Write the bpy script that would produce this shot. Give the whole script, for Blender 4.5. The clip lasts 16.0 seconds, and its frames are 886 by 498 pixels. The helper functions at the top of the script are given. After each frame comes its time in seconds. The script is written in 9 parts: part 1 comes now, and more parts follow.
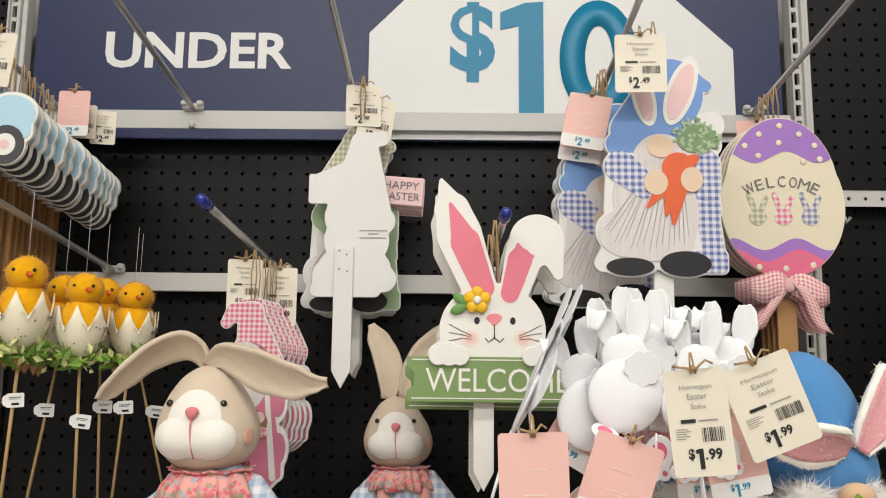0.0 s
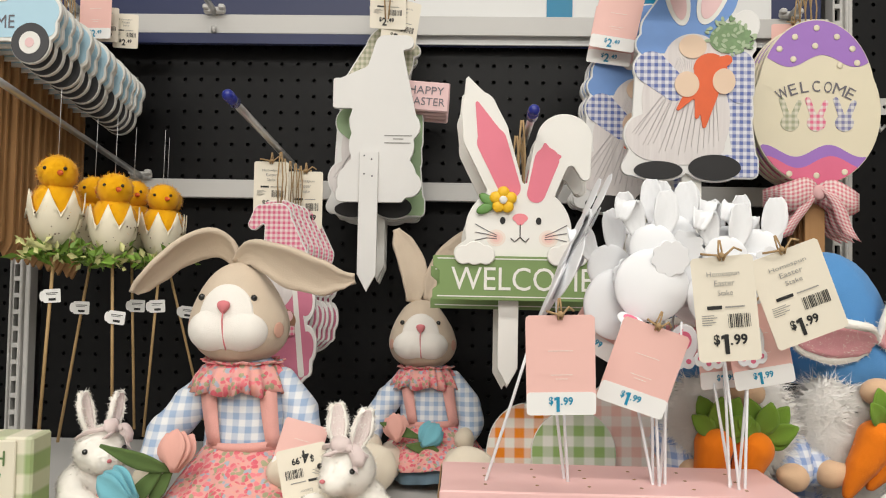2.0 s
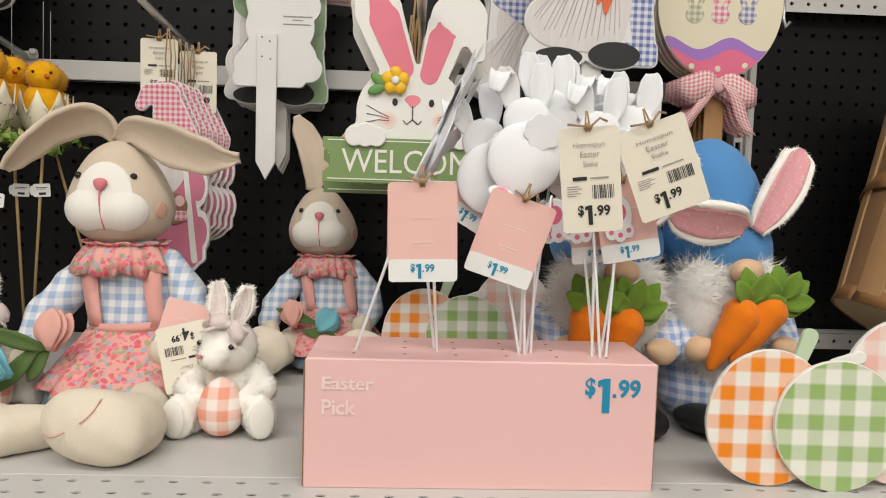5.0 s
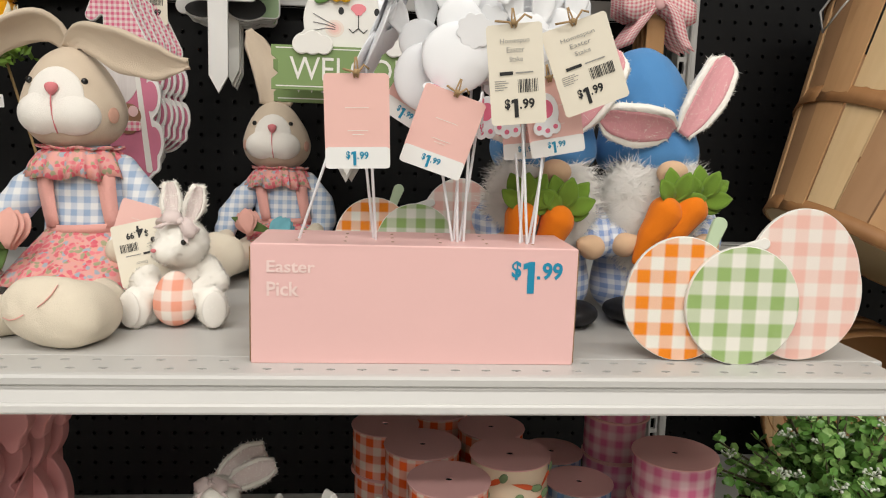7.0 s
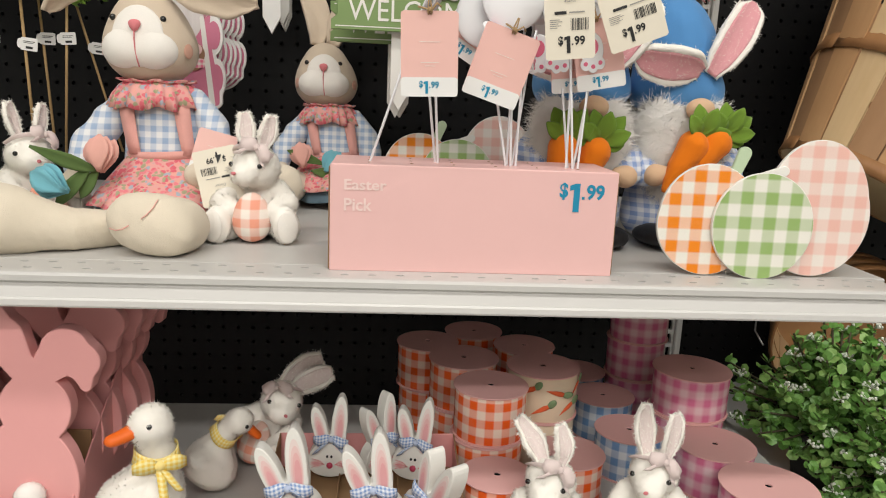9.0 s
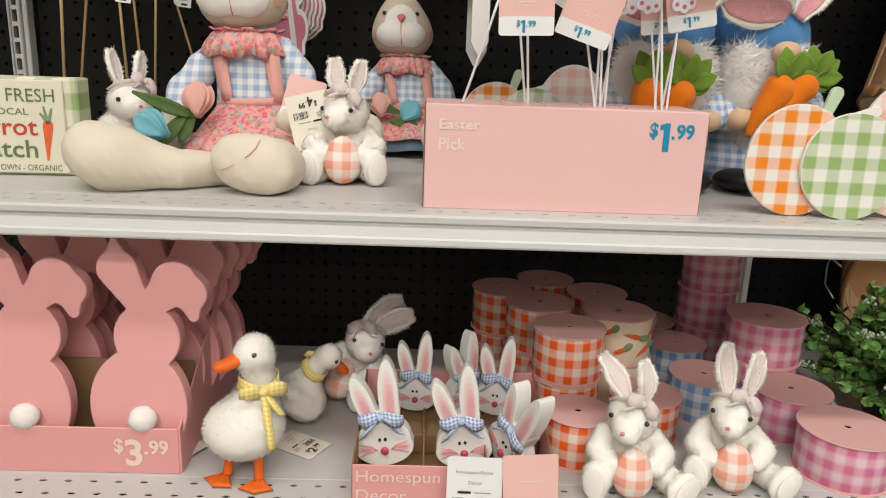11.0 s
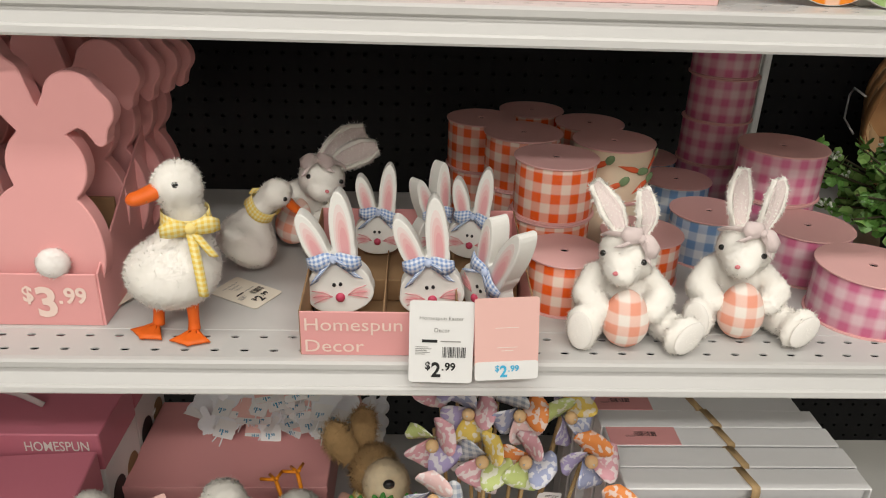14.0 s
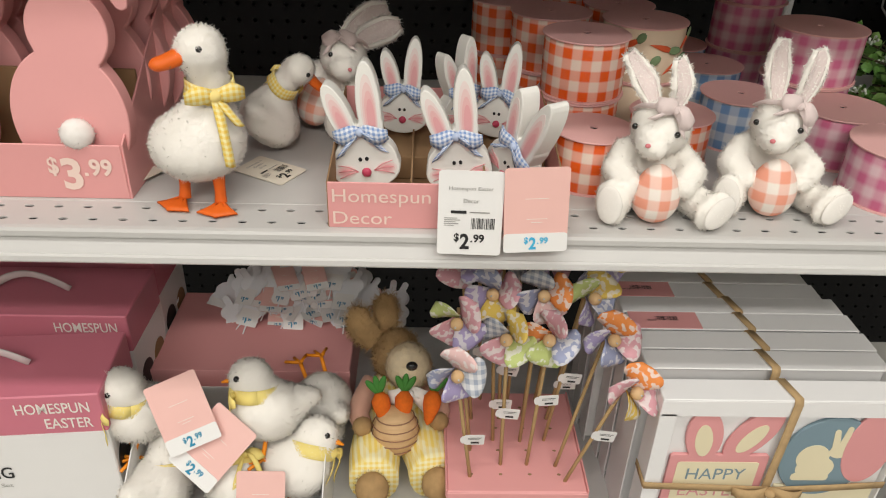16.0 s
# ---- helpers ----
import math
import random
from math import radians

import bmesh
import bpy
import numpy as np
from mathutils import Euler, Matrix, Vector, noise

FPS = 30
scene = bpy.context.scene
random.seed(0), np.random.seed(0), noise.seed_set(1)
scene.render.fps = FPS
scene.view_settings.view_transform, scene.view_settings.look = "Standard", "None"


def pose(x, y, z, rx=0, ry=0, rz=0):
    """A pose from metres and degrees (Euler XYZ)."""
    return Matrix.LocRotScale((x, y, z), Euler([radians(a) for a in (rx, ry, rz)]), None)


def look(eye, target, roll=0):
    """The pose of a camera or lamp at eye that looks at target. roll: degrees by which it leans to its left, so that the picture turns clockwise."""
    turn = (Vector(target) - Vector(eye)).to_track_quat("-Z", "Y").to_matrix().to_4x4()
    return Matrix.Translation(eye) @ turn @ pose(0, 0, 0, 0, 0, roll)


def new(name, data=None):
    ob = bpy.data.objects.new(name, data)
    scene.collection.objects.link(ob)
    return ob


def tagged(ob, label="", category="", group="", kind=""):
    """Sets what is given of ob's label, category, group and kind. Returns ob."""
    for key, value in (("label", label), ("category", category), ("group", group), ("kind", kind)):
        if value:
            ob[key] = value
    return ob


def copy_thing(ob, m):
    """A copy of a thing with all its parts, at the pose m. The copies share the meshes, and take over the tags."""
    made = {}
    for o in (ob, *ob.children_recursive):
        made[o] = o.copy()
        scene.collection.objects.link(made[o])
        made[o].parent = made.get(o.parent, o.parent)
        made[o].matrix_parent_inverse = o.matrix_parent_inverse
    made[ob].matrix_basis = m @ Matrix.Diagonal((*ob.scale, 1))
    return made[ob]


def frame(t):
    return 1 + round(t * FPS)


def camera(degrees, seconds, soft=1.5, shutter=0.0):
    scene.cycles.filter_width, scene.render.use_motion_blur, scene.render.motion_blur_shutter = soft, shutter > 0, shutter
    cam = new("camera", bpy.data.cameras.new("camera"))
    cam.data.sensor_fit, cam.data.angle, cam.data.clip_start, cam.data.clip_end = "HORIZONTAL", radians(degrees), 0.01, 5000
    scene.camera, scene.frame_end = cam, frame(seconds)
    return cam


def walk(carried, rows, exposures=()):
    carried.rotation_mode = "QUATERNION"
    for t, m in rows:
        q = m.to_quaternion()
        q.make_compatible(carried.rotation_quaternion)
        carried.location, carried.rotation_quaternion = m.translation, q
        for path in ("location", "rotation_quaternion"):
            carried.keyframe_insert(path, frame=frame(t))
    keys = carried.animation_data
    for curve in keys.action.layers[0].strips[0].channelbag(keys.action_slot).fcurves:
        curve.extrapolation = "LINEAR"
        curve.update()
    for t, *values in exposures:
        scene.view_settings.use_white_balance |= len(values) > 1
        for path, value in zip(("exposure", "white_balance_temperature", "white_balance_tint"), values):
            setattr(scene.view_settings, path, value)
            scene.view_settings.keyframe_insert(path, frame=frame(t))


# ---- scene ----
cam = camera(61.6, 16.0, soft=1.1)
PATH = [
    (0, (0.004, -0.053, 1.493), (-0.01, 1.93, 1.755), 0.6),
    (0.5, (0.003, -0.055, 1.484), (-0.032, 1.933, 1.697), 0.7),
    (1, (0.004, -0.057, 1.475), (-0.044, 1.936, 1.64), 0.9),
    (1.5, (0.001, -0.057, 1.467), (-0.056, 1.939, 1.584), 1.0),
    (2, (-0.003, -0.052, 1.461), (-0.066, 1.945, 1.532), 1.1),
    (2.5, (-0.006, -0.048, 1.456), (-0.069, 1.951, 1.487), 1.1),
    (3, (-0.003, -0.045, 1.449), (-0.06, 1.954, 1.439), 1.2),
    (3.5, (0.011, -0.036, 1.441), (-0.021, 1.963, 1.392), 1.3),
    (4, (0.023, -0.032, 1.437), (0.027, 1.967, 1.354), 1.4),
    (4.5, (0.04, -0.034, 1.434), (0.088, 1.962, 1.318), 1.6),
    (5, (0.057, -0.046, 1.428), (0.144, 1.946, 1.275), 1.8),
    (5.2, (0.066, -0.05, 1.423), (0.166, 1.94, 1.253), 1.8),
    (7.3, (0.086, -0.108, 1.389), (0.257, 1.857, 1.058), 2.1),
    (7.5, (0.081, -0.12, 1.388), (0.257, 1.841, 1.037), 2.3),
    (8, (0.065, -0.146, 1.381), (0.26, 1.808, 0.999), 2.3),
    (8.5, (0.044, -0.161, 1.375), (0.229, 1.788, 0.968), 2.4),
    (9, (0.031, -0.174, 1.371), (0.189, 1.775, 0.949), 2.5),
    (9.2, (0.026, -0.181, 1.374), (0.163, 1.767, 0.941), 2.5),
    (11.3, (-0.02, -0.201, 1.337), (0.028, 1.725, 0.801), 2.0),
    (11.5, (-0.018, -0.196, 1.331), (0.028, 1.724, 0.772), 1.9),
    (12, (-0.015, -0.181, 1.322), (0.029, 1.72, 0.7), 1.7),
    (12.5, (-0.008, -0.159, 1.309), (0.037, 1.723, 0.633), 1.4),
    (13, (0.001, -0.133, 1.299), (0.054, 1.726, 0.563), 1.4),
    (13.5, (0.009, -0.113, 1.286), (0.077, 1.725, 0.5), 1.6),
    (14, (0.013, -0.095, 1.266), (0.093, 1.718, 0.425), 1.9),
    (14.5, (0.013, -0.093, 1.253), (0.101, 1.692, 0.354), 2.3),
    (15, (0.015, -0.092, 1.239), (0.098, 1.662, 0.283), 2.4),
    (15.5, (0.008, -0.095, 1.232), (0.082, 1.636, 0.232), 2.3),
    (16, (-0.003, -0.108, 1.226), (0.057, 1.606, 0.196), 2.0),
]
walk(cam, [(t, look(eye, target, roll)) for t, eye, target, roll in PATH],
     [(0.0, 0.02), (2.0, 0.0), (3.5, -0.08), (5.0, -0.13), (8.0, -0.06), (11.5, -0.1), (13.3, -0.14), (14.5, -0.05), (16.0, -0.08)])

# ---- light: ceiling tubes of a shop aisle ----
world = bpy.data.worlds.new("shop_air")
scene.world = world
world.use_nodes = True
world.node_tree.nodes["Background"].inputs[0].default_value = (0.9, 0.95, 1.0, 1)
world.node_tree.nodes["Background"].inputs[1].default_value = 0.006
scene.view_settings.exposure = 0.0


def tube_lamp(x, y, z, sx, sy, watts):
    data = bpy.data.lights.new("ceiling_tube", "AREA")
    data.shape, data.size, data.size_y = "RECTANGLE", sx, sy
    data.energy, data.color = watts, (1.0, 0.965, 0.91)
    ob = new("ceiling_tube_light", data)
    ob.matrix_world = pose(x, y, z)
    return ob


for ty, watts in ((-0.42, 46), (-2.2, 81), (-3.1, 50)):
    tube_lamp(0.0, ty, 3.36, 3.6, 0.22, watts)

# ---- mesh kit ----
PI = math.pi


class Kit:
    """Collects geometry of one mesh, with a material for each face."""

    def __init__(self):
        self.v, self.f, self.m, self.s, self.uv, self.mats, self.n = [], [], [], [], [], [], {}

    def add(self, verts, faces, mat, M=None, smooth=False, uvs=None):
        base = len(self.v)
        if M is None:
            self.v += [tuple(p) for p in verts]
        else:
            self.v += [tuple(M @ Vector(p)) for p in verts]
        if mat not in self.mats:
            self.mats.append(mat)
        k = self.mats.index(mat)
        for i, face in enumerate(faces):
            self.f.append([base + j for j in face])
            self.m.append(k)
            self.s.append(smooth)
            self.uv.append(uvs[i] if uvs else None)
        return self

    def box(self, c, size, mat, M=None, bevel=0.0015):
        x, y, z = (s / 2 for s in size)
        b = min(bevel, x * 0.9, y * 0.9, z * 0.9)
        vs, idx = [], {}
        for sx in (-1, 1):
            for sy in (-1, 1):
                for sz in (-1, 1):
                    for ax in range(3):
                        p = [sx * (x - b), sy * (y - b), sz * (z - b)]
                        p[ax] = (sx, sy, sz)[ax] * (x, y, z)[ax]
                        idx[sx, sy, sz, ax] = len(vs)
                        vs.append((p[0] + c[0], p[1] + c[1], p[2] + c[2]))
        fs = []
        for ax in range(3):
            o = [a for a in range(3) if a != ax]
            for s in (-1, 1):
                quad = []
                for a, d in ((-1, -1), (1, -1), (1, 1), (-1, 1)):
                    k = [0, 0, 0]
                    k[ax], k[o[0]], k[o[1]] = s, a, d
                    quad.append(idx[k[0], k[1], k[2], ax])
                fs.append(quad if (s > 0) == (ax != 1) else quad[::-1])
        for ax in range(3):
            o = [a for a in range(3) if a != ax]
            for a in (-1, 1):
                for d in (-1, 1):
                    q = []
                    for s, which in ((-1, o[0]), (1, o[0]), (1, o[1]), (-1, o[1])):
                        k = [0, 0, 0]
                        k[ax], k[o[0]], k[o[1]] = s, a, d
                        q.append(idx[k[0], k[1], k[2], which])
                    fs.append(q)
        for sx in (-1, 1):
            for sy in (-1, 1):
                for sz in (-1, 1):
                    fs.append([idx[sx, sy, sz, a] for a in range(3)])
        return self.add(vs, fs, mat, M)

    def ball(self, c, r, mat, rot=(0, 0, 0), seg=20, rings=12, squash=None, smooth=True):
        """An ellipsoid; squash(x, y, z) on the unit ball may reshape it first."""
        r = (r, r, r) if not isinstance(r, (tuple, list)) else r
        M = pose(*c, *rot)
        vs = [(0, 0, 1)]
        for i in range(1, rings):
            a = PI * i / rings
            vs += [(math.sin(a) * math.cos(2 * PI * j / seg), math.sin(a) * math.sin(2 * PI * j / seg), math.cos(a)) for j in range(seg)]
        vs.append((0, 0, -1))
        if squash:
            vs = [squash(*p) for p in vs]
        vs = [(p[0] * r[0], p[1] * r[1], p[2] * r[2]) for p in vs]
        fs = [[0, 1 + j, 1 + (j + 1) % seg] for j in range(seg)]
        for i in range(rings - 2):
            a = 1 + i * seg
            fs += [[a + j, a + seg + j, a + seg + (j + 1) % seg, a + (j + 1) % seg] for j in range(seg)]
        a, e = 1 + (rings - 2) * seg, len(vs) - 1
        fs += [[a + j, e, a + (j + 1) % seg] for j in range(seg)]
        return self.add(vs, fs, mat, M, smooth)

    def tube(self, pts, radii, mat, seg=10, M=None, flat=1.0, side=(0, 1, 0), caps=True, smooth=True):
        """A tube along pts; flat squeezes it along side."""
        pts = [Vector(p) for p in pts]
        n = len(pts)
        radii = radii if isinstance(radii, (list, tuple)) else [radii] * n
        if 3 <= n <= 8 and seg >= 10:
            fine, rad = [], []
            for i in range(n - 1):
                p0, p1, p2, p3 = pts[max(i - 1, 0)], pts[i], pts[i + 1], pts[min(i + 2, n - 1)]
                q0, q1, q2, q3 = radii[max(i - 1, 0)], radii[i], radii[i + 1], radii[min(i + 2, n - 1)]
                for j in range(4):
                    t = j / 4
                    h = lambda a, b, c, d: 0.5 * (2 * b + (c - a) * t + (2 * a - 5 * b + 4 * c - d) * t * t + (3 * b - a - 3 * c + d) * t ** 3)
                    fine.append(h(p0, p1, p2, p3))
                    rad.append(max(0.0003, h(q0, q1, q2, q3)))
            pts, radii = fine + [pts[-1]], rad + [radii[-1]]
            n = len(pts)
        vs, fs, uvs, run = [], [], [], 0.0
        runs = []
        for i, p in enumerate(pts):
            d = (pts[min(i + 1, n - 1)] - pts[max(i - 1, 0)]).normalized()
            s = Vector(side) - d * d.dot(Vector(side))
            if s.length < 1e-4:
                s = Vector((1, 0, 0)) - d * d.x
            s.normalize()
            u = d.cross(s)
            if i:
                run += (p - pts[i - 1]).length
            runs.append(run)
            for j in range(seg):
                a = 2 * PI * j / seg
                vs.append(p + radii[i] * (math.cos(a) * u + math.sin(a) * flat * s))
        for i in range(n - 1):
            for j in range(seg):
                k = (j + 1) % seg
                fs.append([i * seg + j, (i + 1) * seg + j, (i + 1) * seg + k, i * seg + k])
                w = 2 * PI * max(radii) / seg
                uvs.append([(j * w, runs[i]), (j * w, runs[i + 1]), ((j + 1) * w, runs[i + 1]), ((j + 1) * w, runs[i])])
        if caps:
            fs += [list(range(seg)), list(range((n - 1) * seg, n * seg))[::-1]]
            uvs += [[(0, 0)] * seg, [(0, 0)] * seg]
        return self.add(vs, fs, mat, M, smooth, uvs)

    def lathe(self, prof, mat, seg=32, M=None, smooth=True, u_len=None):
        """A turned shape about z from (radius, z) pairs, with an unrolled pattern layout in metres."""
        vs, fs, uvs = [], [], []
        R = u_len or max(p[0] for p in prof)
        run, runs = 0.0, [0.0]
        for a, b in zip(prof, prof[1:]):
            run += math.hypot(b[0] - a[0], b[1] - a[1])
            runs.append(run)
        for r, z in prof:
            vs += [(r * math.cos(2 * PI * j / seg), r * math.sin(2 * PI * j / seg), z) for j in range(seg)]
        w = 2 * PI * R / seg
        for i in range(len(prof) - 1):
            for j in range(seg):
                k = (j + 1) % seg
                fs.append([i * seg + j, i * seg + k, (i + 1) * seg + k, (i + 1) * seg + j])
                uvs.append([(j * w, runs[i]), ((j + 1) * w, runs[i]), ((j + 1) * w, runs[i + 1]), (j * w, runs[i + 1])])
        return self.add(vs, fs, mat, M, smooth, uvs)

    def slab(self, outline, y0, y1, mat, M=None, chamfer=0.0006, edge=None):
        """A board of the outline (x, z), counter-clockwise, between the depths y0 (front) and y1."""
        n = len(outline)
        c = min(chamfer, abs(y1 - y0) * 0.4)
        inner = []
        for i in range(n):
            a, p, b = outline[i - 1], outline[i], outline[(i + 1) % n]
            tx, tz = b[0] - a[0], b[1] - a[1]
            L = math.hypot(tx, tz) or 1
            inner.append((p[0] - tz / L * c, p[1] + tx / L * c))
        vs = [(x, y0, z) for x, z in inner] + [(x, y0 + c, z) for x, z in outline] + [(x, y1 - c, z) for x, z in outline] + [(x, y1, z) for x, z in inner]
        self.add(vs[:n], [list(range(n))], mat, M)
        fs = []
        for k in range(3):
            fs += [[k * n + i, (k + 1) * n + i, (k + 1) * n + (i + 1) % n, k * n + (i + 1) % n] for i in range(n)]
        fs.append([3 * n + i for i in range(n)][::-1])
        return self.add(vs, fs, edge or mat, M)

    def sheet(self, grid, mat, M=None, thick=0.0, smooth=True, scale=1.0):
        """A sheet over a grid of points, grid[i][j], with layout in metres; thick gives it a back."""
        n, m = len(grid), len(grid[0])
        vs = [Vector(p) for row in grid for p in row]
        fs, uvs = [], []
        L = lambda a, b: (vs[a] - vs[b]).length
        us = [0.0]
        for j in range(1, m):
            us.append(us[-1] + L(n // 2 * m + j, n // 2 * m + j - 1))
        ws = [0.0]
        for i in range(1, n):
            ws.append(ws[-1] + L(i * m + m // 2, (i - 1) * m + m // 2))
        for i in range(n - 1):
            for j in range(m - 1):
                fs.append([i * m + j, i * m + j + 1, (i + 1) * m + j + 1, (i + 1) * m + j])
                uvs.append([(us[j], ws[i]), (us[j + 1], ws[i]), (us[j + 1], ws[i + 1]), (us[j], ws[i + 1])])
        if thick:
            nor = [Vector((0, 0, 0)) for _ in vs]
            for q in fs:
                d = (vs[q[1]] - vs[q[0]]).cross(vs[q[2]] - vs[q[0]])
                for k in q:
                    nor[k] += d
            base = len(vs)
            vs = vs + [p - d.normalized() * thick for p, d in zip(vs, nor)]
            back = [[base + k for k in q][::-1] for q in fs]
            rim = [i * m for i in range(n)] + [(n - 1) * m + j for j in range(1, m)] + [i * m + m - 1 for i in range(n - 2, -1, -1)] + [j for j in range(m - 2, 0, -1)]
            fs, uvs = fs + back, uvs + [u[::-1] for u in uvs]
            for a, b in zip(rim, rim[1:] + rim[:1]):
                fs.append([a, b, base + b, base + a])
                uvs.append([(0, 0)] * 4)
        return self.add(vs, fs, mat, M, smooth, uvs)

    def holes(self, nx, nz, px, pz, hw, hh, depth, mat, M=None, shift=0.0, square=0.0):
        """A sheet in x and z, from its lower left corner, with rows of holes that go through it."""
        vs, fs = [], []
        ring = [(-1, -1), (0, -1), (1, -1), (1, 0), (1, 1), (0, 1), (-1, 1), (-1, 0)]
        k = 0.7071 + 0.25 * square
        for i in range(nx):
            for j in range(nz):
                cx, cz = (i + 0.5) * px, (j + 0.5) * pz
                hx = cx + (shift if j % 2 else 0)
                b = len(vs)
                vs += [(cx + a * px / 2, 0, cz + d * pz / 2) for a, d in ring]
                cut = [(hx + a * hw / 2 * (k if a and d else 1), cz + d * hh / 2 * (k if a and d else 1)) for a, d in ring]
                vs += [(x, 0, z) for x, z in cut] + [(x, depth, z) for x, z in cut]
                for q in range(8):
                    r = (q + 1) % 8
                    fs += [[b + q, b + r, b + 8 + r, b + 8 + q], [b + 8 + q, b + 8 + r, b + 16 + r, b + 16 + q]]
        return self.add(vs, fs, mat, M)

    def fur(self, count, length, mat, width=0.0012, seed=1, droop=0.3, only=None):
        """Short blades over the faces built so far (or those of one material)."""
        rnd = random.Random(seed)
        keep = [i for i in range(len(self.f)) if only is None or self.mats[self.m[i]] in only]
        P = [[Vector(self.v[k]) for k in self.f[i]] for i in keep]
        A = [(p[1] - p[0]).cross(p[2] - p[0]).length + (p[-1] - p[0]).cross(p[2] - p[0]).length for p in P]
        N = [(p[1] - p[0]).cross(p[2] - p[0]) for p in P]
        vs, fs = [], []
        first = len(self.f)
        for p in rnd.choices(range(len(P)), A, k=count):
            q, d = P[p], N[p]
            if d.length < 1e-12:
                continue
            d = d.normalized()
            u, w = rnd.random(), rnd.random()
            if len(q) == 4:
                o = (q[0] * (1 - u) + q[1] * u) * (1 - w) + (q[3] * (1 - u) + q[2] * u) * w
            else:
                u, w = (u, w) if u + w < 1 else (1 - u, 1 - w)
                o = q[0] + (q[1] - q[0]) * u + (q[2] - q[0]) * w
            t = Vector((rnd.uniform(-1, 1), rnd.uniform(-1, 1), rnd.uniform(-1, 1)))
            t = t - d * t.dot(d)
            lay = Vector((0, 0, -droop)) + 0.9 * t
            lay = (lay - d * lay.dot(d) + 0.27 * d).normalized()
            side = d.cross(lay).normalized() * width
            tip = o + lay * length * rnd.uniform(0.5, 1.2)
            b = len(vs)
            vs += [o - side, o + side, tip]
            fs.append([b, b + 2, b + 1])
            self.n[first + len(fs) - 1] = tuple(d)
        return self.add(vs, fs, mat, None, True)

    def make(self, name, parent=None, label=""):
        me = bpy.data.meshes.new(name)
        me.from_pydata(self.v, [], self.f)
        for mat in self.mats:
            me.materials.append(mat)
        me.polygons.foreach_set("material_index", self.m)
        me.polygons.foreach_set("use_smooth", self.s)
        if any(u is not None for u in self.uv):
            lay = me.uv_layers.new(name="layout")
            flat = []
            for u, face in zip(self.uv, self.f):
                for c in (u or [(0, 0)] * len(face)):
                    flat += [c[0], c[1]]
            lay.data.foreach_set("uv", flat)
        me.update()
        if self.n:
            loops = []
            for i, face in enumerate(self.f):
                loops += [self.n.get(i, (0.0, 0.0, 0.0))] * len(face)
            me.normals_split_custom_set(loops)
        ob = new(name, me)
        if parent is not None:
            ob.parent = parent
        if label:
            ob["label"] = label
        return ob


def thing(name, m, label, category, group="", kind=""):
    """An empty at the base of a thing, which carries its parts."""
    ob = new(name)
    ob.empty_display_size = 0.02
    ob.matrix_world = m
    return tagged(ob, label, category, group, kind)


LETTERS = {}


def letters(text, x0, x1, z0, z1, mat, parent, y=0.0, bold=0.0, name="lettering", depth=0.0004, turn=0.0, kit=None):
    """Writing in the built-in font, fitted into a rectangle of the plane y, facing -y."""
    key = (text, bold)
    if key not in LETTERS:
        cu = bpy.data.curves.new("type", "FONT")
        cu.body, cu.size, cu.offset, cu.resolution_u, cu.fill_mode = text, 1.0, bold, 3, "FRONT"
        ob = bpy.data.objects.new("type", cu)
        scene.collection.objects.link(ob)
        me = bpy.data.meshes.new_from_object(ob.evaluated_get(bpy.context.evaluated_depsgraph_get()))
        bpy.data.objects.remove(ob)
        vs = [tuple(v.co) for v in me.vertices]
        LETTERS[key] = (vs, [list(p.vertices) for p in me.polygons])
        bpy.data.meshes.remove(me)
        bpy.data.curves.remove(cu)
    vs, fs = LETTERS[key]
    ax, bx = min(v[0] for v in vs), max(v[0] for v in vs)
    az, bz = min(v[1] for v in vs), max(v[1] for v in vs)
    pts = [((v[0] - ax) / (bx - ax) * (x1 - x0) + x0, (v[1] - az) / (bz - az) * (z1 - z0) + z0) for v in vs]
    if turn:
        c, s, mx, mz = math.cos(turn), math.sin(turn), (x0 + x1) / 2, (z0 + z1) / 2
        pts = [(mx + (x - mx) * c - (z - mz) * s, mz + (x - mx) * s + (z - mz) * c) for x, z in pts]
    if kit is not None:
        return kit.add([(x, y - depth, z) for x, z in pts], fs, mat)
    return Kit().add([(x, y - depth, z) for x, z in pts], fs, mat).make(name, parent)


# flat outlines from joined round forms
def el(cx, cz, rx, rz, a=0.0):
    c, s = math.cos(radians(a)), math.sin(radians(a))

    def d(X, Z):
        u, w = (X - cx) * c + (Z - cz) * s, -(X - cx) * s + (Z - cz) * c
        return (np.sqrt((u / rx) ** 2 + (w / rz) ** 2) - 1) * min(rx, rz)
    return d


def cap(x0, z0, x1, z1, r0, r1=None):
    r1 = r0 if r1 is None else r1

    def d(X, Z):
        dx, dz = x1 - x0, z1 - z0
        t = np.clip(((X - x0) * dx + (Z - z0) * dz) / (dx * dx + dz * dz), 0, 1)
        return np.hypot(X - x0 - t * dx, Z - z0 - t * dz) - (r0 + (r1 - r0) * t)
    return d


def rect(x0, z0, x1, z1, r=0.0):
    def d(X, Z):
        qx, qz = abs(X - (x0 + x1) / 2) - (x1 - x0) / 2 + r, abs(Z - (z0 + z1) / 2) - (z1 - z0) / 2 + r
        return np.hypot(np.maximum(qx, 0), np.maximum(qz, 0)) + np.minimum(np.maximum(qx, qz), 0) - r
    return d


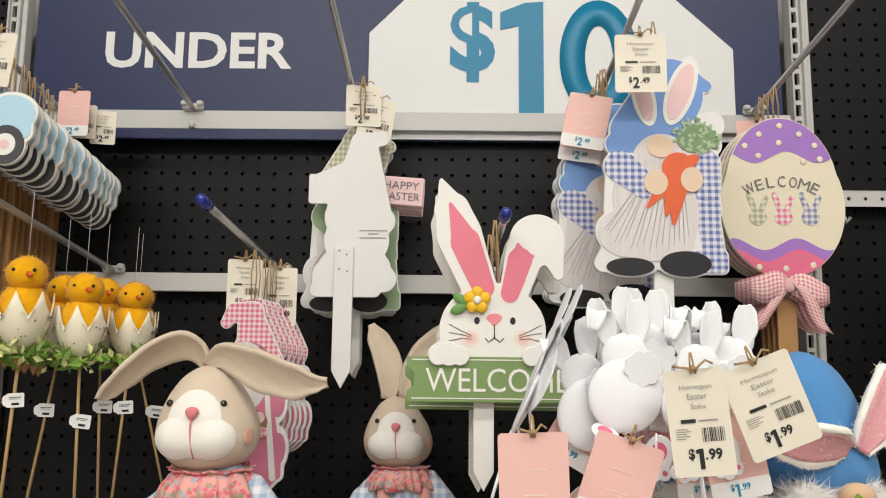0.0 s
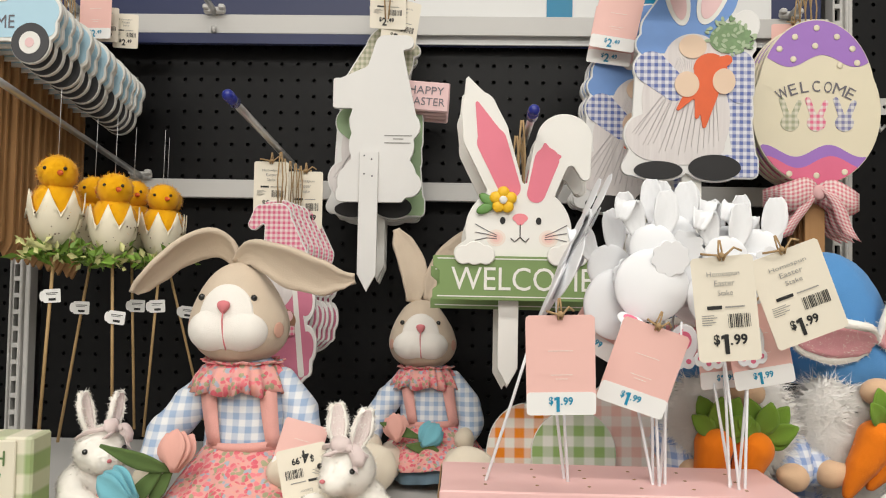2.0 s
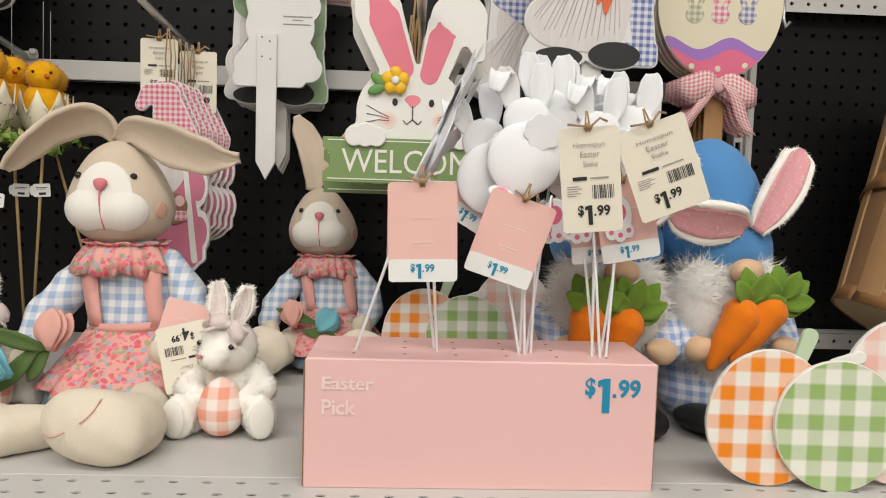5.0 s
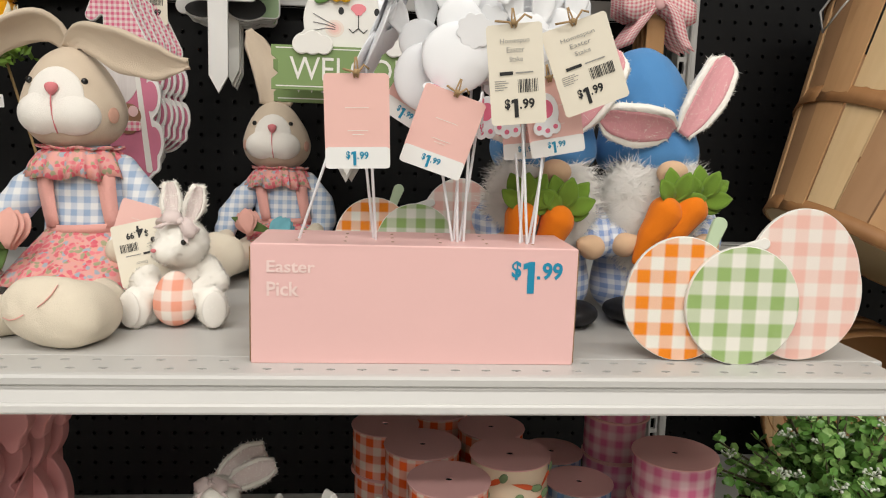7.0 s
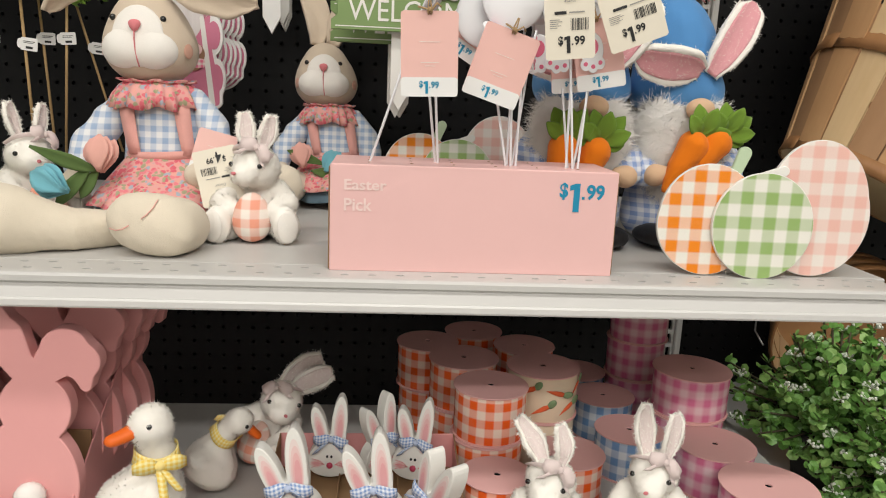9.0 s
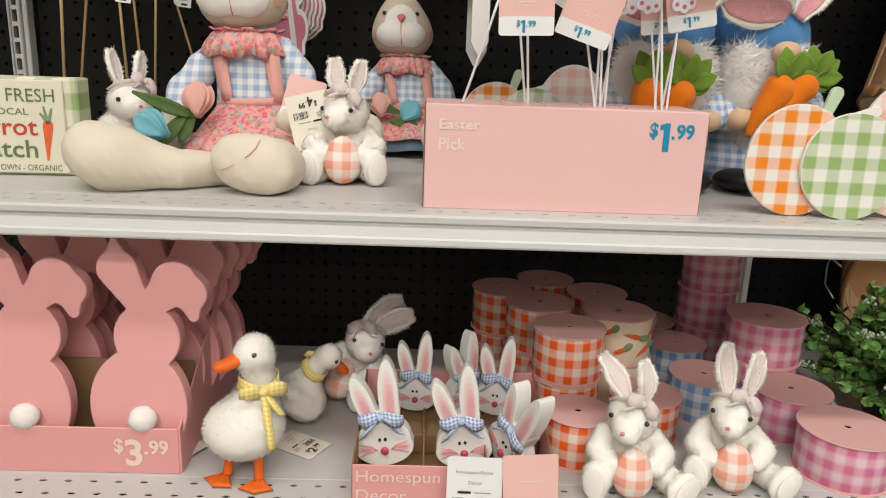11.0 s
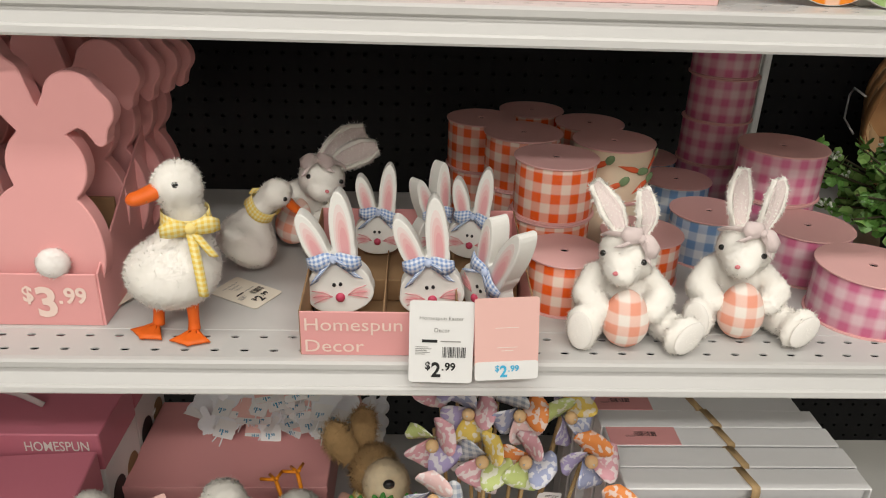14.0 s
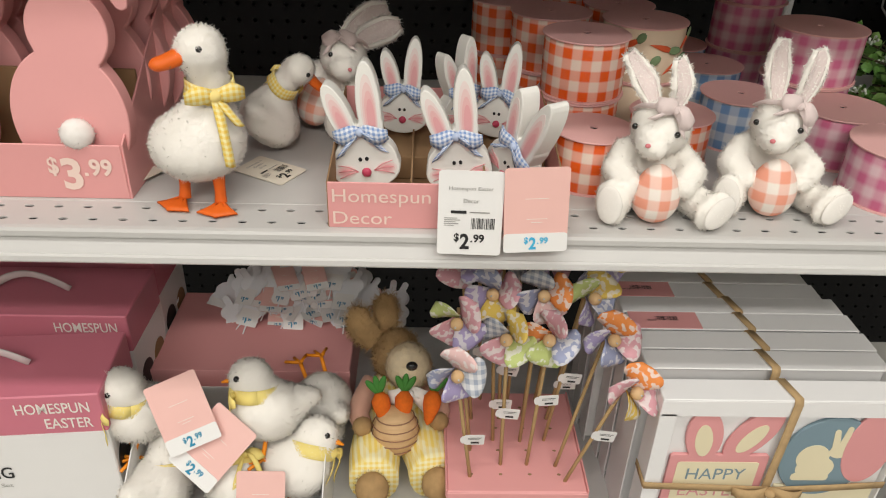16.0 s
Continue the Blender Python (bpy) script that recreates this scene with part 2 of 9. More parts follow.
def outline(shapes, cut=(), step=0.003, grow=0.0):
    """The outer line of the union of shapes, less those in cut, counter-clockwise."""
    lim = 0.5
    probe = np.arange(-lim, lim, 0.01)
    X, Z = np.meshgrid(probe, probe, indexing="ij")
    D = np.min([s(X, Z) for s in shapes], axis=0)
    near = np.argwhere(D < 0.02)
    lo, hi = probe[near.min(axis=0)] - 0.02, probe[near.max(axis=0)] + 0.02
    xs, zs = np.arange(lo[0], hi[0] + step, step), np.arange(lo[1], hi[1] + step, step)
    X, Z = np.meshgrid(xs, zs, indexing="ij")
    D = np.min([s(X, Z) for s in shapes], axis=0) - grow
    for s in cut:
        D = np.maximum(D, -s(X, Z))
    D[abs(D) < 1e-9] = 1e-9
    nxt, pos = {}, {}

    def cross(i, j, k, l):
        key = (i, j, k, l) if (i, j) < (k, l) else (k, l, i, j)
        if key not in pos:
            t = D[i, j] / (D[i, j] - D[k, l])
            pos[key] = (xs[i] + t * (xs[k] - xs[i]), zs[j] + t * (zs[l] - zs[j]))
        return key
    for i in range(len(xs) - 1):
        for j in range(len(zs) - 1):
            c = [(i, j), (i + 1, j), (i + 1, j + 1), (i, j + 1)]
            ins = [D[q] < 0 for q in c]
            if all(ins) or not any(ins):
                continue
            out, inn = [], []
            for q in range(4):
                r = (q + 1) % 4
                if ins[q] and not ins[r]:
                    out.append(cross(*c[q], *c[r]))
                elif ins[r] and not ins[q]:
                    inn.append(cross(*c[q], *c[r]))
            for a, b in zip(out, inn):
                nxt[a] = b
    best = []
    while nxt:
        k = next(iter(nxt))
        loop = []
        while k in nxt:
            loop.append(pos[k])
            k = nxt.pop(k)
        if len(loop) > len(best):
            best = loop
    pts = best
    thin = [pts[0]]
    for a, b in zip(pts[1:], pts[2:] + pts[:1]):
        p = thin[-1]
        if math.hypot(a[0] - p[0], a[1] - p[1]) < step * 0.5:
            continue
        if abs((a[0] - p[0]) * (b[1] - a[1]) - (a[1] - p[1]) * (b[0] - a[0])) > 0.02 * step * step or math.hypot(a[0] - p[0], a[1] - p[1]) > 0.02:
            thin.append(a)
    area = sum(p[0] * q[1] - q[0] * p[1] for p, q in zip(thin, thin[1:] + thin[:1]))
    return thin if area > 0 else thin[::-1]


# ---- soft forms: rounded bodies grown together into one skin ----
def eb(c, r, rot=(0, 0, 0)):
    """A stuffed ball of three radii."""
    inv = np.array(pose(*c, *rot).inverted())

    def d(X, Y, Z):
        q = [inv[i][0] * X + inv[i][1] * Y + inv[i][2] * Z + inv[i][3] for i in range(3)]
        k0 = np.sqrt(sum((q[i] / r[i]) ** 2 for i in range(3)))
        k1 = np.sqrt(sum((q[i] / r[i] ** 2) ** 2 for i in range(3))) + 1e-9
        return k0 * (k0 - 1) / k1
    R = max(r)
    return d, [v - R for v in c], [v + R for v in c]


def limb(pts, radii):
    """A stuffed limb along pts."""
    def d(X, Y, Z):
        out = None
        for a, b, ra, rb in zip(pts, pts[1:], radii, radii[1:]):
            v = [b[i] - a[i] for i in range(3)]
            t = np.clip(((X - a[0]) * v[0] + (Y - a[1]) * v[1] + (Z - a[2]) * v[2]) / sum(c * c for c in v), 0, 1)
            q = np.sqrt((X - a[0] - t * v[0]) ** 2 + (Y - a[1] - t * v[1]) ** 2 + (Z - a[2] - t * v[2]) ** 2) - (ra + (rb - ra) * t)
            out = q if out is None else np.minimum(out, q)
        return out
    R = max(radii)
    return d, [min(p[i] for p in pts) - R for i in range(3)], [max(p[i] for p in pts) + R for i in range(3)]


def soft(kit, shapes, mat, step=0.003, join=0.008, wob=0.0, seed=0, within=None, grow=0.0):
    """Skins the smooth union of shapes; wob puckers it; within(X, Y, Z) may cut it."""
    lo = np.min([s[1] for s in shapes], axis=0) - 3 * step - abs(grow)
    hi = np.max([s[2] for s in shapes], axis=0) + 3 * step + abs(grow)
    ax = [np.arange(lo[i], hi[i] + step, step) for i in range(3)]
    X, Y, Z = np.meshgrid(*ax, indexing="ij")
    D = None
    for fn, _, _ in shapes:
        e = fn(X, Y, Z)
        if D is None:
            D = e
        else:
            h = np.maximum(join - np.abs(D - e), 0) / join
            D = np.minimum(D, e) - h * h * join * 0.25
    D = D - grow
    if wob:
        r = random.Random(seed)
        for f in (90, 150, 260):
            w = [r.uniform(-1, 1) * f for _ in range(3)]
            u = [r.uniform(-1, 1) * f for _ in range(3)]
            D = D + wob * np.sin(w[0] * X + w[1] * Y + w[2] * Z + r.uniform(0, 6)) * np.sin(u[0] * X + u[1] * Y + u[2] * Z + r.uniform(0, 6)) * (90 / f)
    if within is not None:
        D = np.maximum(D, within(X, Y, Z))
    S = D < 0
    n = [m - 1 for m in D.shape]
    cor = [(i, j, k) for i in (0, 1) for j in (0, 1) for k in (0, 1)]
    sl = lambda c: tuple(slice(c[i], c[i] + n[i]) for i in range(3))
    cnt = sum(S[sl(c)].astype(int) for c in cor)
    cells = np.argwhere((cnt > 0) & (cnt < 8))
    idx = -np.ones(n, int)
    idx[tuple(cells.T)] = np.arange(len(cells))
    acc, num = np.zeros((len(cells), 3)), np.zeros(len(cells))
    for a in cor:
        for i in range(3):
            if a[i]:
                continue
            b = list(a)
            b[i] = 1
            pa, pb = cells + np.array(a), cells + np.array(b)
            da, db = D[tuple(pa.T)], D[tuple(pb.T)]
            on = (da < 0) != (db < 0)
            t = np.where(on, da / np.where(on, da - db, 1), 0)
            p = pa.astype(float)
            p[:, i] += t
            acc += p * on[:, None]
            num += on
    vs = acc / num[:, None] * step + lo
    fs = []
    for i in range(3):
        j, k = (i + 1) % 3, (i + 2) % 3
        a = [slice(0, m) for m in D.shape]
        b = list(a)
        a[i], b[i] = slice(0, D.shape[i] - 1), slice(1, D.shape[i])
        e = np.argwhere(S[tuple(a)] != S[tuple(b)])
        e = e[(e[:, j] > 0) & (e[:, k] > 0) & (e[:, j] < D.shape[j] - 1) & (e[:, k] < D.shape[k] - 1)]
        dj, dk = np.eye(3, dtype=int)[j], np.eye(3, dtype=int)[k]
        q = np.stack([idx[tuple((e - dj - dk).T)], idx[tuple((e - dk).T)], idx[tuple(e.T)], idx[tuple((e - dj).T)]], 1)
        ins = S[tuple(e.T)]
        q[~ins] = q[~ins][:, ::-1]
        fs += q.tolist()
    return kit.add([tuple(float(c) for c in v) for v in vs], fs, mat, None, True)


def ear(kit, rows, mat, lining=None, thick=0.004, cup=0.35, wide=(0, 0, 1)):
    """A flat sewn ear: rows of (x, y, z, half width) along its middle; wide: the way its breadth lies."""
    pts = [Vector(r[:3]) for r in rows]
    hw = [r[3] for r in rows]
    fine, wid, m = [], [], len(pts)
    for i in range(m - 1):
        p0, p1, p2, p3 = pts[max(i - 1, 0)], pts[i], pts[i + 1], pts[min(i + 2, m - 1)]
        for j in range(4):
            t = j / 4
            fine.append(0.5 * (2 * p1 + (p2 - p0) * t + (2 * p0 - 5 * p1 + 4 * p2 - p3) * t * t + (3 * p1 - p0 - 3 * p2 + p3) * t ** 3))
            wid.append(hw[i] + (hw[i + 1] - hw[i]) * (3 * t * t - 2 * t ** 3))
    fine.append(pts[-1])
    wid.append(hw[-1])
    for inner in ((False, True) if lining else (False,)):
        grid = []
        for i, p in enumerate(fine):
            d = (fine[min(i + 1, len(fine) - 1)] - fine[max(i - 1, 0)]).normalized()
            w = Vector(wide) - d * d.dot(Vector(wide))
            w.normalize()
            nrm = d.cross(w)
            if nrm.y > 0:
                nrm = -nrm
            s = wid[i] * (0.74 if inner else 1.0)
            off = 0.0012 if inner else 0.0
            grid.append([p + w * s * v + nrm * (cup * wid[i] * (abs(v) * (0.74 if inner else 1)) ** 2 + off + 0.0006 * math.sin(9 * v + i)) for v in (-1, -0.75, -0.5, -0.25, 0, 0.25, 0.5, 0.75, 1)])
        a, b = Vector(grid[1][4]) - Vector(grid[0][4]), Vector(grid[0][5]) - Vector(grid[0][4])
        if b.cross(a).y > 0:
            grid = [r[::-1] for r in grid]
        kit.sheet(grid, lining if inner else mat, thick=0.0008 if inner else thick)


def felt_leaf(kit, base, tip, width, mat, curl=0.004, thick=0.0014):
    """A cut felt leaf from base to tip, broadest past its middle."""
    b, t = Vector(base), Vector(tip)
    d = t - b
    w = d.cross(Vector((0, 1, 0))).normalized()
    n = w.cross(d).normalized()
    if n.y > 0:
        n = -n
    grid = []
    for i in range(8):
        a = i / 7
        s = width * (0.16 + 0.84 * math.sin(PI * min(1, a ** 1.25)) if a < 1 else 0.06)
        grid.append([b + d * a + w * s * v + n * (curl * math.sin(PI * a) - 0.25 * s * (1 - v * v)) for v in (-1, -0.5, 0, 0.5, 1)])
    x = (grid[0][1] - grid[0][0]).cross(grid[1][0] - grid[0][0])
    kit.sheet(grid if x.y < 0 else [r[::-1] for r in grid], mat, thick=thick)


# ---- materials ----
def base_mat(name, rough=0.6, metal=0.0, spec=0.4):
    mat = bpy.data.materials.new(name)
    mat.use_nodes = True
    nt = mat.node_tree
    bs = nt.nodes["Principled BSDF"]
    bs.inputs["Roughness"].default_value = rough
    bs.inputs["Metallic"].default_value = metal
    bs.inputs["Specular IOR Level"].default_value = spec
    return mat, nt, bs


def node(nt, kind, **inputs):
    n = nt.nodes.new(kind)
    for k, v in inputs.items():
        n.inputs[k.replace("_", " ")].default_value = v
    return n


def blend(nt, fac, a, b, how="MIX"):
    n = nt.nodes.new("ShaderNodeMix")
    n.data_type, n.blend_type = "RGBA", how
    for sock, val in ((n.inputs[0], fac), (n.inputs[6], a), (n.inputs[7], b)):
        if isinstance(val, bpy.types.NodeSocket):
            nt.links.new(val, sock)
        else:
            sock.default_value = val if not isinstance(val, tuple) else (*val, 1)[:4]
    return n.outputs[2]


def sums(nt, op, a, b=0.0, c=None):
    n = nt.nodes.new("ShaderNodeMath")
    n.operation = op
    for sock, val in zip(n.inputs, (a, b, c)):
        if val is None:
            continue
        if isinstance(val, bpy.types.NodeSocket):
            nt.links.new(val, sock)
        else:
            sock.default_value = val
    return n.outputs[0]


def coords(nt, which="Object"):
    return nt.nodes.new("ShaderNodeTexCoord").outputs[which]


def noise_fac(nt, vec, scale, detail=3.0, rough=0.6):
    n = node(nt, "ShaderNodeTexNoise", Scale=scale, Detail=detail, Roughness=rough)
    nt.links.new(vec, n.inputs["Vector"])
    return n.outputs["Fac"]


def relief(nt, bs, height, strength, dist=0.001):
    b = node(nt, "ShaderNodeBump", Strength=strength, Distance=dist)
    nt.links.new(height, b.inputs["Height"])
    nt.links.new(b.outputs[0], bs.inputs["Normal"])


def plain(name, col, rough=0.6, metal=0.0, grain=300.0, vary=0.12, bump=0.15, stain=9.0, spec=0.4, tint=0.0):
    """Paint, card, plastic, metal: a base colour with broad stains and a fine grain."""
    mat, nt, bs = base_mat(name, rough, metal, spec)
    vec = coords(nt)
    broad, fine = noise_fac(nt, vec, stain), noise_fac(nt, vec, grain, 2.0)
    dark = tuple(c * (1 - vary) for c in col)
    lite = tuple(min(1, c * (1 + vary * 0.6)) for c in col)
    out = blend(nt, broad, dark, lite)
    out = blend(nt, sums(nt, "MULTIPLY", fine, vary * 0.8), out, dark)
    if tint:
        rnd = nt.nodes.new("ShaderNodeObjectInfo").outputs["Random"]
        hsv = node(nt, "ShaderNodeHueSaturation")
        nt.links.new(sums(nt, "ADD", 1 - tint / 2, sums(nt, "MULTIPLY", rnd, tint)), hsv.inputs["Value"])
        nt.links.new(out, hsv.inputs["Color"])
        out = hsv.outputs[0]
    nt.links.new(out, bs.inputs["Base Color"])
    r = sums(nt, "ADD", rough - 0.06, sums(nt, "MULTIPLY", broad, 0.12))
    nt.links.new(r, bs.inputs["Roughness"])
    if bump:
        relief(nt, bs, fine, bump, 0.0006)
    return mat


def checks(name, col, white=(0.86, 0.84, 0.8), size=0.02, which="Object", axes="xz", rough=0.8, weave=1400.0, shift=(0, 0), soft=0.08):
    """Woven or printed gingham: two crossed bands, deep where they meet."""
    mat, nt, bs = base_mat(name, rough, 0.0, 0.25)
    vec = coords(nt, which)
    sep = nt.nodes.new("ShaderNodeSeparateXYZ")
    nt.links.new(vec, sep.inputs[0])
    band = []
    for k, ax in enumerate(axes):
        v = sums(nt, "ADD", sums(nt, "DIVIDE", sep.outputs["xyz".index(ax)], size), 0.25 + shift[k])
        tri = sums(nt, "PINGPONG", v, 0.5)
        s = nt.nodes.new("ShaderNodeMapRange")
        s.inputs[1].default_value, s.inputs[2].default_value = 0.25 - soft / 2, 0.25 + soft / 2
        nt.links.new(tri, s.inputs[0])
        band.append(s.outputs[0])
    fac = sums(nt, "MULTIPLY", sums(nt, "ADD", band[0], band[1]), 0.5)
    wear = noise_fac(nt, vec, 40.0)
    fac = sums(nt, "MULTIPLY", fac, sums(nt, "ADD", 0.86, sums(nt, "MULTIPLY", wear, 0.28)))
    out = blend(nt, fac, white, col)
    fine = noise_fac(nt, vec, weave, 1.0)
    out = blend(nt, sums(nt, "MULTIPLY", fine, 0.25), out, tuple(c * 0.8 for c in white), "MULTIPLY")
    nt.links.new(out, bs.inputs["Base Color"])
    relief(nt, bs, fine, 0.3, 0.0006)
    return mat


def floral(name, ground, cols, scale=110.0):
    """A small flower print: blots of several colours on a ground."""
    mat, nt, bs = base_mat(name, 0.85, 0.0, 0.2)
    vec = coords(nt)
    warp = node(nt, "ShaderNodeTexNoise", Scale=90.0, Detail=1.0)
    nt.links.new(vec, warp.inputs["Vector"])
    mixv = nt.nodes.new("ShaderNodeVectorMath")
    mixv.operation = "MULTIPLY_ADD"
    nt.links.new(warp.outputs["Color"], mixv.inputs[0])
    mixv.inputs[1].default_value = (0.008, 0.008, 0.008)
    nt.links.new(vec, mixv.inputs[2])
    vo = node(nt, "ShaderNodeTexVoronoi", Scale=scale)
    nt.links.new(mixv.outputs[0], vo.inputs["Vector"])
    sep = nt.nodes.new("ShaderNodeSeparateColor")
    nt.links.new(vo.outputs["Color"], sep.inputs[0])
    ramp = nt.nodes.new("ShaderNodeValToRGB")
    ramp.color_ramp.interpolation = "CONSTANT"
    while len(ramp.color_ramp.elements) < len(cols):
        ramp.color_ramp.elements.new(0.5)
    for i, c in enumerate(cols):
        ramp.color_ramp.elements[i].position = i / len(cols)
        ramp.color_ramp.elements[i].color = (*c, 1)
    nt.links.new(sep.outputs[0], ramp.inputs[0])
    s = nt.nodes.new("ShaderNodeMapRange")
    s.inputs[1].default_value, s.inputs[2].default_value = 0.5, 0.66
    nt.links.new(vo.outputs["Distance"], s.inputs[0])
    out = blend(nt, s.outputs[0], ramp.outputs[0], ground)
    petals = noise_fac(nt, vec, 420.0, 2.0)
    out = blend(nt, sums(nt, "MULTIPLY", petals, 0.34), out, ground)
    nt.links.new(out, bs.inputs["Base Color"])
    relief(nt, bs, petals, 0.25, 0.0008)
    return mat


def blots(name, col, white=(0.8, 0.78, 0.76), scale=150.0):
    """A paper or ribbon print: pale blots on a colour."""
    mat, nt, bs = base_mat(name, 0.6, 0.0, 0.3)
    vec = coords(nt)
    n = noise_fac(nt, vec, scale, 1.0, 0.4)
    s = nt.nodes.new("ShaderNodeMapRange")
    s.inputs[1].default_value, s.inputs[2].default_value = 0.52, 0.56
    nt.links.new(n, s.inputs[0])
    fine = noise_fac(nt, vec, 700.0, 2.0)
    out = blend(nt, sums(nt, "MULTIPLY", s.outputs[0], 0.75), col, white)
    out = blend(nt, sums(nt, "MULTIPLY", fine, 0.25), out, tuple(c * 0.75 for c in col))
    nt.links.new(out, bs.inputs["Base Color"])
    relief(nt, bs, fine, 0.2, 0.0005)
    return mat


def cloth(name, col, rough=0.9, scale=900.0, vary=0.14):
    mat, nt, bs = base_mat(name, rough, 0.0, 0.15)
    vec = coords(nt)
    fine, broad = noise_fac(nt, vec, scale, 2.0), noise_fac(nt, vec, 25.0)
    out = blend(nt, broad, tuple(c * (1 - vary) for c in col), col)
    out = blend(nt, sums(nt, "MULTIPLY", fine, 0.3), out, tuple(c * 0.72 for c in col))
    nt.links.new(out, bs.inputs["Base Color"])
    bs.inputs["Sheen Weight"].default_value = 0.15
    relief(nt, bs, fine, 0.5, 0.0012)
    return mat


def plush(name, col):
    """Soft bright pile."""
    mat, nt, bs = base_mat(name, 0.95, 0.0, 0.1)
    broad = noise_fac(nt, coords(nt), 60.0)
    nt.links.new(blend(nt, broad, tuple(c * 0.95 for c in col), col), bs.inputs["Base Color"])
    bs.inputs["Sheen Weight"].default_value = 0.2
    return mat


def grainwood(name, col, dark, axis="z", scale=60.0, rough=0.6, tint=0.25, pale=None):
    mat, nt, bs = base_mat(name, rough)
    vec = coords(nt)
    mp = nt.nodes.new("ShaderNodeMapping")
    mp.inputs["Scale"].default_value = tuple(0.06 if a == axis else 1.0 for a in "xyz")
    nt.links.new(vec, mp.inputs["Vector"])
    rnd = nt.nodes.new("ShaderNodeObjectInfo").outputs["Random"]
    n = node(nt, "ShaderNodeTexNoise", Scale=scale, Detail=5.0, Distortion=0.6)
    n.noise_dimensions = "4D"
    nt.links.new(sums(nt, "MULTIPLY", rnd, 30.0), n.inputs["W"])
    nt.links.new(mp.outputs[0], n.inputs["Vector"])
    out = blend(nt, n.outputs["Fac"], dark, col)
    out = blend(nt, sums(nt, "MULTIPLY", rnd, tint), out, dark)
    if pale:
        s = nt.nodes.new("ShaderNodeMapRange")
        s.inputs[1].default_value, s.inputs[2].default_value = 0.6, 1.0
        nt.links.new(sums(nt, "FRACT", sums(nt, "MULTIPLY", rnd, 7.31)), s.inputs[0])
        out = blend(nt, s.outputs[0], out, pale)
    nt.links.new(out, bs.inputs["Base Color"])
    relief(nt, bs, n.outputs["Fac"], 0.2, 0.0008)
    return mat


STEEL = plain("painted_steel", (0.55, 0.54, 0.52), 0.38, 0.0, 500, 0.06, 0.05, 6)
STEEL_LITE = plain("white_steel_lip", (0.64, 0.63, 0.61), 0.32, 0.0, 500, 0.05, 0.04, 5)
ZINC = plain("zinc_wire", (0.55, 0.55, 0.54), 0.32, 0.75, 300, 0.1, 0.05)
PEG = plain("black_pegboard", (0.004, 0.004, 0.0045), 0.46, 0.0, 700, 0.4, 0.2, 7, 0.22)
# near-black colour that stands in for the shade inside holes and slots
GAP = plain("hole_shade", (0.0015, 0.0015, 0.0015), 0.9, 0.0, 200, 0.2, 0)
NAVY = plain("navy_sign_film", (0.018, 0.026, 0.085), 0.42, 0.0, 200, 0.12, 0.03, 5)
SIGNWHITE = plain("sign_white", (0.72, 0.72, 0.71), 0.4, 0.0, 200, 0.04, 0.02, 5)
TEAL = plain("sign_teal", (0.008, 0.2, 0.36), 0.4, 0.0, 200, 0.05, 0.02)
PLASTER = plain("wall_paint", (0.56, 0.55, 0.52), 0.8, 0, 80, 0.08, 0.1, 2)
TILE = plain("floor_tile", (0.44, 0.43, 0.41), 0.3, 0, 60, 0.12, 0.03, 3)
BLUECAP = plain("blue_vinyl_cap", (0.012, 0.022, 0.22), 0.25, 0, 200, 0.1, 0.02, 9, 0.6)
CARDWHITE = plain("white_card", (0.82, 0.81, 0.79), 0.45, 0, 250, 0.04, 0.04, 12)
CARDCREAM = plain("cream_card", (0.78, 0.72, 0.6), 0.45, 0, 250, 0.05, 0.04, 12)
CARDPINK = plain("pink_card", (0.82, 0.5, 0.45), 0.4, 0, 250, 0.05, 0.04, 12)
BOXPINK = plain("pink_carton", (0.76, 0.35, 0.34), 0.45, 0, 180, 0.05, 0.05, 8)
BOXPALE = plain("pale_pink_carton", (0.8, 0.5, 0.48), 0.42, 0, 180, 0.04, 0.05, 8)
BOXROSE = plain("rose_carton", (0.62, 0.19, 0.25), 0.35, 0, 180, 0.06, 0.04, 8)
KRAFT = plain("kraft_card_edge", (0.33, 0.2, 0.1), 0.85, 0, 400, 0.2, 0.3)
INK = plain("black_ink", (0.02, 0.02, 0.02), 0.5, 0, 300, 0.2, 0)
GREYINK = plain("grey_ink", (0.3, 0.29, 0.27), 0.6, 0, 300, 0.1, 0)
TEALINK = plain("teal_ink", (0.01, 0.25, 0.42), 0.45, 0, 300, 0.1, 0)
CYANINK = plain("cyan_ink", (0.06, 0.45, 0.72), 0.45, 0, 300, 0.1, 0)
PALEINK = plain("pale_ink", (0.85, 0.8, 0.74), 0.5, 0, 300, 0.04, 0)
FAINTINK = plain("faint_pink_ink", (0.86, 0.66, 0.62), 0.45, 0, 300, 0.04, 0)
TRAYINK = plain("tray_print_ink", (0.85, 0.66, 0.58), 0.45, 0, 300, 0.04, 0)
TWINE = plain("jute_twine", (0.42, 0.28, 0.14), 0.9, 0, 900, 0.35, 0.6, 60)


# ---- the setting: a four-foot bay of shop shelving, with its neighbours ----
BOARD, RAIL = 1.09, 1.06
SHELF = {1: (1.200, 0.477), 2: (0.910, 0.441), 3: (0.500, 0.400)}
XL, XR = -0.668, 0.537     # inner edges of the posts
INCH = 0.0254


def setting(ob, label, category):
    return tagged(ob, label, category, kind="structure")


